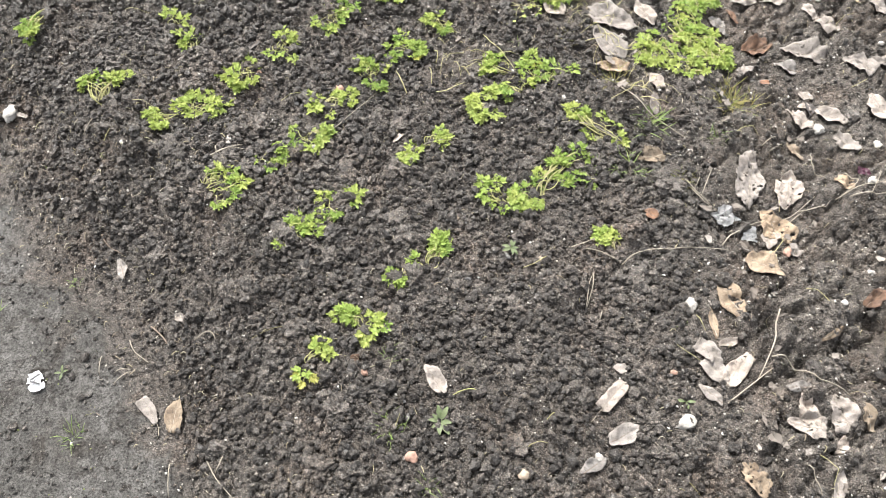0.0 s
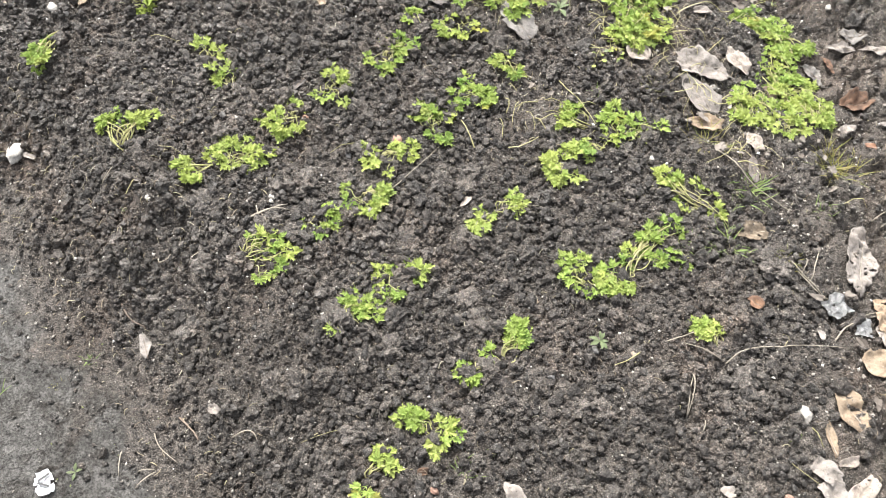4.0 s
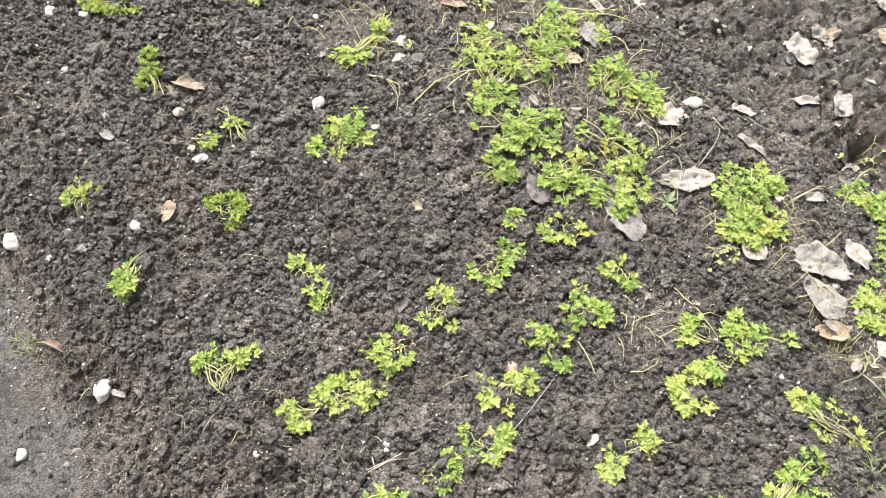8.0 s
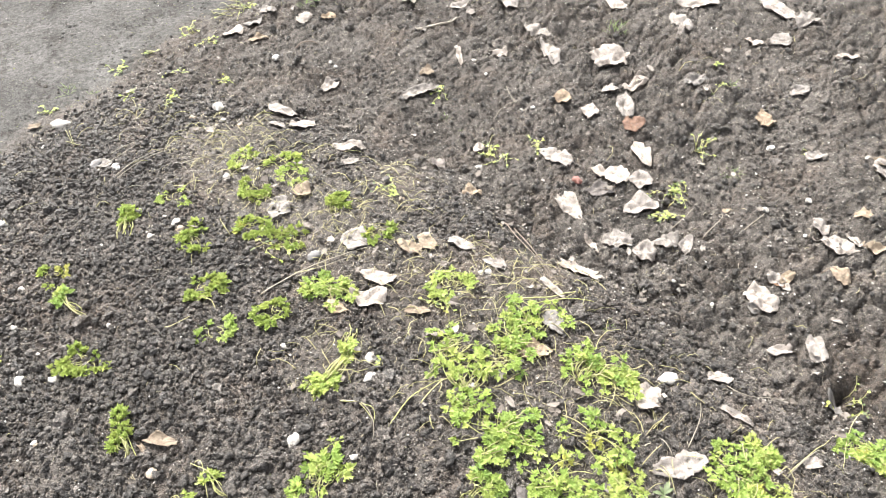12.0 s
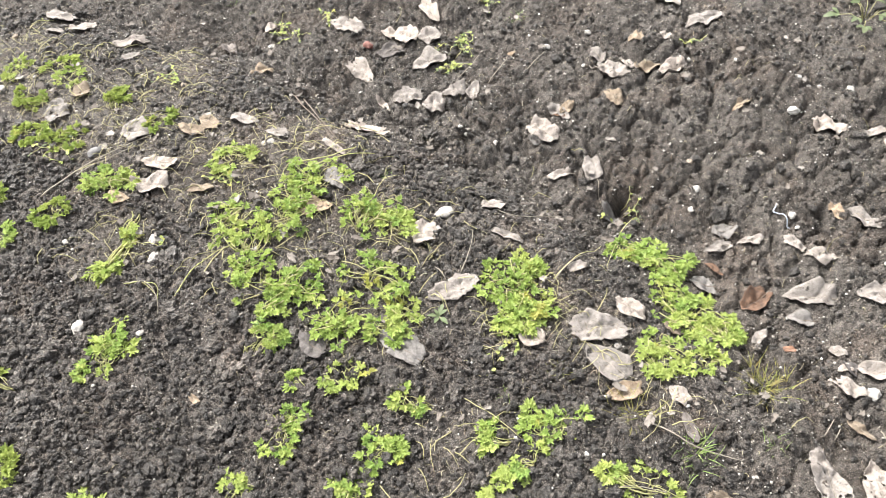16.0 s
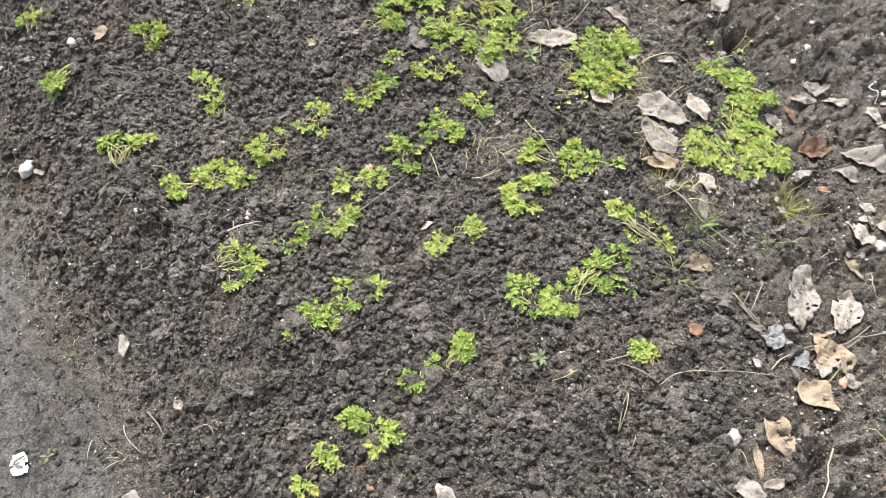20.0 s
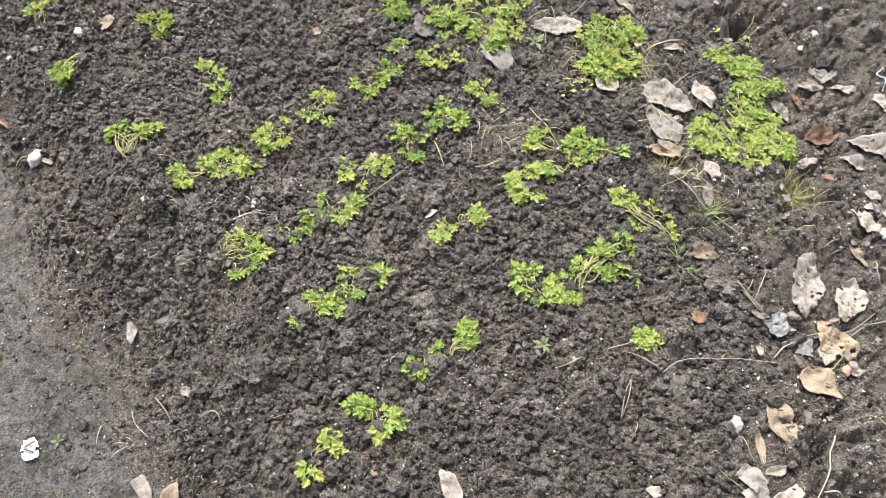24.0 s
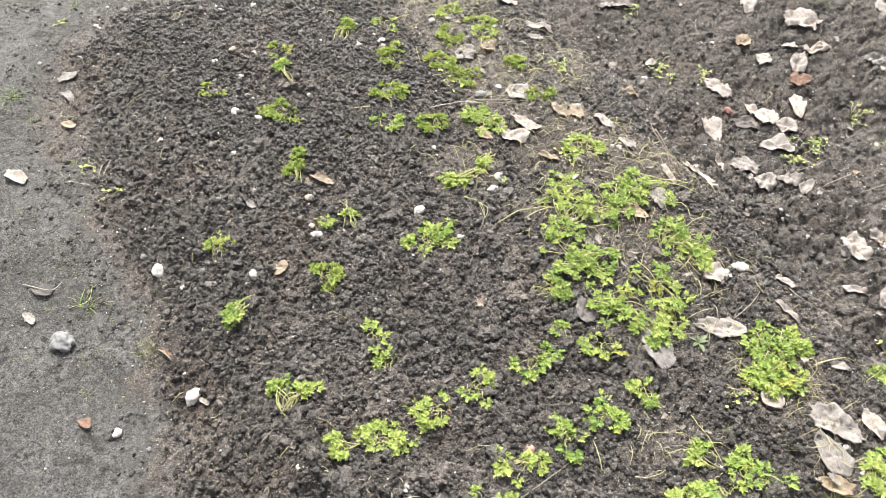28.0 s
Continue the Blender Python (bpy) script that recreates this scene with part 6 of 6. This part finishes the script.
# grass and weeds
grass_tuft(-0.119, -0.41, 0.029, 40, "grass", 0.029)
grass_tuft(-0.701, -0.389, 0.028, 23, "grass", 0.028)
grass_tuft(-0.804, -0.12, 0.011, 8, "moss", 0.009)
grass_tuft(-0.214, -0.143, 0.01, 11, "grass", 0.01)
grass_tuft(-0.122, -0.281, 0.022, 17, "grass", 0.022)
grass_tuft(-0.069, -0.25, 0.01, 10, "grass", 0.01)
grass_tuft(0.416, -0.219, 0.013, 13, "grass", 0.013)
grass_tuft(0.622, 0.329, 0.057, 102, "moss", 0.046)
grass_tuft(0.352, 0.345, 0.052, 51, "moss", 0.041)
grass_tuft(0.418, 0.239, 0.043, 37, "grass", 0.043)
grass_tuft(0.564, 0.209, 0.026, 15, "grass", 0.026)
grass_tuft(0.471, 0.097, 0.03, 27, "moss", 0.024)
grass_tuft(0.357, 0.121, 0.037, 30, "grass", 0.037)
grass_tuft(0.285, 0.128, 0.023, 17, "grass", 0.023)
grass_tuft(-0.374, -0.113, 0.008, 6, "moss", 0.007)
grass_tuft(-0.675, -0.341, 0.01, 13, "moss", 0.008)
grass_tuft(-0.764, -0.076, 0.013, 8, "grass", 0.013)
grass_tuft(-0.052, -0.51, 0.02, 17, "grass", 0.02)
grass_tuft(0.437, 0.248, 0.024, 13, "grass", 0.024)
weed_rosette(-0.033, -0.401, 0.025, 8)
weed_rosette(0.107, -0.069, 0.019, 7)
weed_rosette(0.397, -0.369, 0.018, 4)
weed_rosette(-0.743, -0.269, 0.015, 4)
grass_tuft(-0.495, 0.621, 0.013, 15, "grass", 0.013)
grass_tuft(-0.651, 0.814, 0.012, 11, "grass", 0.012)
grass_tuft(-0.921, 0.641, 0.017, 15, "grass", 0.017)
grass_tuft(-0.725, 0.175, 0.008, 10, "grass", 0.008)
grass_tuft(-1.103, 0.393, 0.022, 20, "moss", 0.018)
grass_tuft(0.096, 1.05, 0.02, 17, "grass", 0.02)
grass_tuft(0.183, 0.996, 0.017, 10, "grass", 0.017)
grass_tuft(-0.447, 0.424, 0.008, 6, "grass", 0.008)
grass_tuft(-0.69, 0.513, 0.009, 6, "moss", 0.007)
grass_tuft(-1.04, 0.355, 0.012, 10, "moss", 0.01)
grass_tuft(-0.499, 0.547, 0.006, 5, "grass", 0.006)
grass_tuft(-0.026, 0.483, 0.009, 8, "moss", 0.007)
grass_tuft(0.152, 0.466, 0.015, 13, "grass", 0.015)
grass_tuft(0.261, 0.465, 0.028, 23, "moss", 0.023)
weed_sprig(0.193, 0.571, 0.027, 4)
weed_sprig(0.152, 0.523, 0.022, 3)
weed_rosette(0.084, 0.656, 0.025, 6)
weed_sprig(-0.12, 2.136, 0.04, 6)
grass_tuft(-0.127, 2.018, 0.021, 10, "grass", 0.021)
weed_sprig(-0, 1.813, 0.047, 7)
weed_sprig(0.117, 1.843, 0.037, 5)
grass_tuft(0.509, 2.311, 0.042, 20, "grass", 0.042)
weed_sprig(-0.802, 2.902, 0.092, 9)
weed_sprig(-0.893, 2.591, 0.031, 4)
weed_sprig(-1.412, 2.335, 0.023, 3)
grass_tuft(-1.363, 2.467, 0.029, 11, "grass", 0.029)
grass_tuft(-1.268, 2.421, 0.023, 11, "grass", 0.023)
weed_sprig(-1.111, 2.252, 0.018, 3)
weed_sprig(-0.683, 2.089, 0.024, 3)
weed_sprig(0.456, 1.523, 0.039, 6)
weed_sprig(0.359, 1.461, 0.037, 5)
weed_sprig(-0.802, 2.305, 0.036, 5)
weed_sprig(-0.958, 2.369, 0.036, 5)
weed_sprig(-1.222, 2.563, 0.028, 4)
grass_tuft(0.628, 1.573, 0.022, 13, "grass", 0.022)
grass_tuft(1.395, 2.641, 0.029, 13, "grass", 0.029)
grass_tuft(-0.092, 1.945, 0.014, 6, "grass", 0.014)
grass_tuft(-0.532, 2.721, 0.042, 17, "grass", 0.042)
grass_tuft(-0.574, 2.825, 0.03, 11, "grass", 0.03)
weed_sprig(-0.976, 2.202, 0.035, 5)
weed_sprig(-1.591, 2.207, 0.018, 3)
weed_sprig(-0.661, 1.466, 0.056, 8)
weed_sprig(-0.331, 1.606, 0.045, 7)
weed_sprig(-0.274, 1.202, 0.052, 8)
weed_sprig(-0.42, 1.047, 0.024, 3)
grass_tuft(0.744, 1.909, 0.028, 10, "grass", 0.028)
grass_tuft(-1.312, 0.486, 0.04, 20, "grass", 0.04)
grass_tuft(-1.125, 0.414, 0.026, 23, "grass", 0.026)
grass_tuft(-2.026, 1.732, 0.023, 15, "grass", 0.023)
weed_sprig(-1.977, 1.517, 0.028, 4)
grass_tuft(-1.977, 1.609, 0.03, 15, "grass", 0.03)
grass_tuft(-1.9, 1.127, 0.043, 20, "grass", 0.043)
grass_tuft(-1.782, 1.027, 0.018, 10, "grass", 0.018)
grass_tuft(-1.205, 0.281, 0.015, 11, "grass", 0.015)
grass_tuft(-1.549, 0.899, 0.027, 15, "grass", 0.027)
grass_tuft(-1.86, 2.081, 0.021, 10, "grass", 0.021)
grass_tuft(-2.244, 1.537, 0.015, 6, "grass", 0.015)
weed_sprig(-1.844, 1.822, 0.04, 6)
weed_sprig(-1.587, 2.038, 0.042, 6)
grass_tuft(-1.258, 0.423, 0.01, 8, "moss", 0.008)
grass_tuft(-1.191, 0.375, 0.01, 6, "grass", 0.01)
grass_tuft(-1.385, 0.458, 0.013, 10, "moss", 0.011)
weed_sprig(-2.018, 1.192, 0.017, 3)
grass_tuft(-2.156, 1.567, 0.015, 6, "grass", 0.015)
weed_sprig(-1.694, 1.925, 0.033, 5)
grass_tuft(-0.924, -0.146, 0.037, 34, "grass", 0.037)
grass_tuft(-0.759, -0.08, 0.013, 10, "grass", 0.013)
grass_tuft(-1.123, 0.405, 0.022, 13, "moss", 0.017)
grass_tuft(-0.811, -0.119, 0.01, 10, "moss", 0.008)
grass_tuft(-0.862, 0.186, 0.009, 8, "grass", 0.009)

parsley(0.568, 0.56, 0.085, 0.06, -50, 36, "green", high=0.045)
parsley(0.53, 0.72, 0.06, 0.05, 0, 18, "green", high=0.06)
parsley(0.465, 0.45, 0.075, 0.055, -30, 22, "green", high=0.04)
parsley(0.605, 0.455, 0.075, 0.05, -20, 24, "lime", high=0.045)
parsley(0.525, 0.40, 0.06, 0.035, 0, 14, "lime", high=0.03)
parsley(0.235, 0.60, 0.07, 0.05, 0, 18, "green", high=0.04)
weed_sprig(0.60, 0.86, 0.05, 7)
leafy_weed(1.445, 1.16, 0.075, 11)

# more parsley in the dense patch
parsley(-0.051, 1.102, 0.118, 0.068, -35, 28, "green", high=0.04)
parsley(-0.172, 1.005, 0.135, 0.063, -7, 30, "green", high=0.04)
parsley(-0.015, 0.794, 0.105, 0.066, -45, 30, "green", high=0.04)
parsley(0.013, 0.686, 0.058, 0.058, -21, 16, "lime", high=0.04)
parsley(-0.249, 0.904, 0.059, 0.056, 21, 16, "green", high=0.04)
parsley(-0.51, 1.254, 0.088, 0.055, -34, 14, "lime", high=0.04)
dead_leaf(1.016, 1.45, 0.142, 0.082, 123, "pale", ragged=0.3, curl=0.3)
dead_leaf(1.053, 1.313, 0.105, 0.057, -177, "pale", ragged=0.2, curl=0.3)
dead_leaf(0.959, 0.987, 0.043, 0.02, -152, "tan")
dead_leaf(0.648, 1.033, 0.032, 0.017, 127, "pale")
dead_leaf(1.235, 1.376, 0.048, 0.034, 176, "grey", ragged=0.25)
dead_leaf(0.927, 1.288, 0.047, 0.02, -81, "pale")
dead_leaf(1.185, 2.01, 0.089, 0.033, 153, "pale")
dead_leaf(0.961, 1.87, 0.091, 0.048, -162, "grey", ragged=0.2)
dead_leaf(0.848, 1.576, 0.062, 0.037, -154, "grey")
dead_leaf(0.855, 1.316, 0.041, 0.035, 130, "tan")
dead_leaf(1.006, 1.497, 0.045, 0.055, 136, "tan", ragged=0.2)
dead_leaf(0.791, 1.742, 0.058, 0.054, 146, "tan", ragged=0.3)
dead_leaf(0.794, 1.248, 0.061, 0.029, 87, "pale")
dead_leaf(0.569, 1.176, 0.04, 0.026, 142, "brown")
weed_sprig(0.562, 1.676, 0.054, 8)
weed_sprig(0.712, 1.9, 0.027, 4)
weed_sprig(0.419, 1.532, 0.036, 5)
grass_tuft(0.614, 1.572, 0.024, 15, "grass", 0.024)
weed_sprig(-0.01, 1.849, 0.043, 6)
weed_sprig(0.754, 2.049, 0.018, 3)
weed_sprig(0.847, 1.602, 0.016, 3)
weed_sprig(0.994, 1.253, 0.037, 5)
grass_tuft(1.056, 1.476, 0.021, 13, "grass", 0.021)
weed_sprig(0.456, 1.547, 0.021, 3)
weed_sprig(0.385, 1.453, 0.039, 6)
grass_tuft(-1.73, 2.107, 0.025, 13, "grass", 0.025)
weed_sprig(-1.725, 1.803, 0.016, 3)
weed_sprig(-1.616, 1.971, 0.034, 5)
weed_sprig(-1.704, 1.921, 0.027, 4)
weed_sprig(-1.523, 0.904, 0.024, 3)
weed_sprig(-1.408, 0.811, 0.025, 4)
weed_sprig(-0.966, 2.753, 0.051, 8)
weed_sprig(-0.76, 2.888, 0.044, 7)
weed_sprig(-1.202, 2.557, 0.032, 5)
weed_sprig(-1.103, 2.651, 0.029, 4)
grass_tuft(-1.363, 2.44, 0.023, 11, "grass", 0.023)
weed_sprig(-0.869, 2.6, 0.025, 4)
weed_sprig(-1.128, 2.301, 0.029, 4)
weed_sprig(-1.409, 2.342, 0.027, 4)
pebble(-1.35, 1.671, 0.021, 0, 10, "white")
pebble(-1.157, 1.369, 0.018, 0, 71, "white")
pebble(-1.243, 1.296, 0.013, 0, 155, "white")
pebble(-1.018, 1.256, 0.014, 0, 75, "white")
pebble(-1.833, 1.52, 0.018, 0, 140, "white")
pebble(-1.194, 1.134, 0.019, 0, 130, "white")
pebble(-1.168, 1.205, 0.01, 0, 35, "white")
pebble(-1.128, 0.97, 0.014, 0, 45, "white")
pebble(-1.35, 0.99, 0.019, 0, 100, "white")
pebble(-0.882, 0.861, 0.021, 0, 120, "tan")
pebble(-1.091, 1.866, 0.022, 0, 46, "white")
pebble(-1.147, 1.889, 0.042, 0, 66, "grey")
pebble(-0.956, 1.541, 0.015, 0, 110, "white")
pebble(-1.077, 1.528, 0.014, 0, 55, "white")
pebble(-0.895, 1.582, 0.027, 0, 50, "white")
pebble(-0.776, 1.756, 0.019, 0, 15, "white")
pebble(-1.871, 1.641, 0.012, 0, 75, "white")
pebble(-1.445, 1.623, 0.021, 0, 75, "grey")
pebble(-1.803, 1.634, 0.019, 0, 60, "grey")
pebble(-1.663, 1.569, 0.013, 0, 96, "tan")
pebble(-1.312, 1.408, 0.022, 0, 87, "tan")
pebble(-1.248, 1.413, 0.014, 0, 55, "white")
straw((-1.094, 1.803), (-1.026, 1.88), (-0.918, 1.947))
straw((-1.121, 1.928), (-1.045, 1.978))
runner((-1.296, 2.146), (-1.234, 2.004))
straw((-1.558, 2.065), (-1.516, 2.104), (-1.516, 2.122), r=0.003)
straw((-1.885, 1.815), (-1.826, 1.779))
straw((-1.682, 1.674), (-1.654, 1.734))
straw((-1.463, 0.867), (-1.466, 0.906), (-1.471, 0.926))
straw((-1.52, 0.828), (-1.471, 0.827))
runner((-0.807, 0.867), (-0.768, 0.839), (-0.739, 0.793))
runner((-1.19, 0.978), (-1.179, 1.001))

# ---- litter ----
def paper_scrap(x, y, size, turn):
    """A torn bit of white paper with black print on it."""
    ob = thing("paper_scrap", x, y, "torn white paper scrap with dark print on packed mud", "paper", "", 0.002, turn)
    rng = random.Random(5)
    bm = bmesh.new()
    n = 6
    grid = [[bm.verts.new(((i / n - 0.5) * size * 0.8 + rng.uniform(-1, 1) * size * 0.05, (j / n - 0.5) * size + rng.uniform(-1, 1) * size * 0.05,
                           0.003 + size * 0.10 * noise.noise(Vector((i * 0.5, j * 0.5, 3))))) for j in range(n + 1)] for i in range(n + 1)]
    for i in range(n):
        for j in range(n):
            if (i, j) not in ((0, 0), (0, 5), (5, 2), (0, 2), (5, 5)):
                bm.faces.new((grid[i][j], grid[i + 1][j], grid[i + 1][j + 1], grid[i][j + 1]))
    bmesh.ops.solidify(bm, geom=bm.faces[:], thickness=0.0005)
    me = bpy.data.meshes.new("sheet")
    bm.to_mesh(me)
    bm.free()
    me.materials.append(PAPER)
    part("sheet", me, ob)
    for u, v, a in ((0.05, 0.18, 20), (0.0, -0.12, -35)):
        V = [Vector(p) for p in ((-0.26, -0.045, 0), (0.26, -0.03, 0), (0.24, 0.05, 0), (-0.24, 0.04, 0))]
        m = pose(u * size, v * size, 0.0065 + size * 0.03, 0, 0, a) @ Matrix.Scale(size, 4)
        part("print", mesh_of("print", [m @ p for p in V] + [m @ p - Vector((0, 0, 0.0006)) for p in V], [(0, 1, 2, 3), (7, 6, 5, 4), (0, 4, 5, 1), (1, 5, 6, 2), (2, 6, 7, 3), (3, 7, 4, 0)], INK), ob, "black printed stroke")
    return ob


def film_scrap(name, x, y, length, width, turn, material, label, category, seed):
    """A crumpled scrap of thin film."""
    ob = new(name)
    z = level(x, y)
    ob.matrix_world = pose(x, y, z + 0.004, 0, 0, turn)
    tagged(ob, label, category)
    bm = bmesh.new()
    n = 26
    grid = []
    for i in range(n + 1):
        row = []
        for j in range(n + 1):
            u, v = (i / n - 0.5) * length, (j / n - 0.5) * width
            k = 1 + 0.35 * noise.noise(Vector((i * 0.14, j * 0.14, seed)))
            row.append(bm.verts.new((u * k, v * k, 0.004 + width * (0.26 * abs(noise.noise(Vector((u * 70, v * 70, seed)))) + 0.12 * abs(noise.noise(Vector((u * 190, v * 190, seed))))))))
        grid.append(row)
    for i in range(n):
        for j in range(n):
            bm.faces.new((grid[i][j], grid[i + 1][j], grid[i + 1][j + 1], grid[i][j + 1]))
    bmesh.ops.solidify(bm, geom=bm.faces[:], thickness=0.0006)
    me = bpy.data.meshes.new(name)
    bm.to_mesh(me)
    bm.free()
    me.materials.append(material)
    me.polygons.foreach_set("use_smooth", np.ones(len(me.polygons), bool))
    part("film", me, ob)
    return ob


paper_scrap(-0.787, -0.287, 0.038, 20)
film_scrap("plastic_film", 0.541, 0.015, 0.043, 0.041, 30, PLASTIC, "crumpled dirty translucent plastic film among dead leaves", "plastic", 2)
film_scrap("plastic_film", 0.587, -0.018, 0.038, 0.028, 80, PLASTIC, "crumpled dirty translucent plastic film among dead leaves", "plastic", 5)
film_scrap("wrapper", 0.848, 0.114, 0.035, 0.018, -20, PURPLE, "crumpled dark purple wrapper on soil", "wrapper", 8)
rod("foil_ribbon", ((0.879, 0.694), (0.868, 0.685), (0.874, 0.673), (0.875, 0.649), (0.869, 0.629)), 0.0019, FOIL, "twisted pale blue-grey ribbon lying on the soil", "ribbon")


# ---- clods between the plants ----
CLOD_MESH = [array_mesh("clod", *crumb(90 + s, 4, 7, 0.42), CRUMB, False) for s in range(12)]
rng = random.Random(77)
count = 0
while count < 290:
    x, y = rng.uniform(-0.75, 0.45), rng.uniform(-0.60, 1.15)
    if rng.random() > float(loose_soil(np.array(x), np.array(y))) or any(math.hypot(x - u, y - v) < r + 0.015 for u, v, r in LEAF_SPOTS):
        continue
    count += 1
    r = min(0.0095 * math.exp(abs(rng.gauss(0, 0.38))), 0.021)
    ob = new("clod", CLOD_MESH[rng.randrange(12)])
    ob.parent = GROUND
    ob.matrix_world = pose(x, y, level(x, y) - r * 0.1, rng.uniform(-20, 20), rng.uniform(-20, 20), rng.uniform(0, 360)) @ Matrix.Diagonal((r * rng.uniform(0.9, 1.35), r, r * 0.75, 1))


# ---- the loose soil ----
scatter("soil_grains", 52000, SMALL, fine_soil, lambda g, n: np.clip(g.lognormal(-5.98, 0.30, n), 0.0014, 0.0045), 0.2, CRUMB,
        "fine dark grains of garden soil", 1, smooth=False)
scatter("soil_crumbs", 46000, BITS, loose_soil, lambda g, n: np.clip(g.lognormal(-5.64, 0.32, n), 0.0022, 0.0072), 0.35, CRUMB,
        "dark uneven crumbs of garden soil", 5, 0.9, smooth=False)
scatter("soil_lumps", 8000, KNOBS, loose_soil, lambda g, n: np.clip(g.lognormal(-5.16, 0.28, n), 0.0035, 0.0105), 0.5, CRUMB,
        "loose dark uneven lumps of garden soil", 4, 0.9, smooth=False)
scatter("soil_clods", 330, CLUMPS, loose_soil, lambda g, n: np.clip(g.lognormal(-4.55, 0.22, n), 0.008, 0.016), 0.65, CRUMB,
        "larger damp clods of dark soil", 2, 0.8, smooth=False)


def path_crumbs(x, y):
    p = side(x, y, PATH_EDGE)
    return ease(0.0, -0.08, p) * np.clip(ease(0.15, 0.7, grain(x, y, 0.13, 71) + 0.6 * grain(x, y, 0.035, 72)) + 0.5 * np.exp(-((p + 0.08) / 0.07) ** 2), 0, 1)


scatter("path_crumbs", 3600, BITS, path_crumbs, lambda g, n: np.clip(g.lognormal(-5.75, 0.40, n), 0.0016, 0.0075), 0.3, CRUMB,
        "dark soil crumbs strewn over the packed path", 6, 0.7, smooth=False)
scatter("grit", 46000, SMALL, any_soil, lambda g, n: np.clip(g.lognormal(-6.55, 0.40, n), 0.0008, 0.0036), -0.1, GRIT,
        "pale sand grains and tiny stones strewn over the soil", 3)
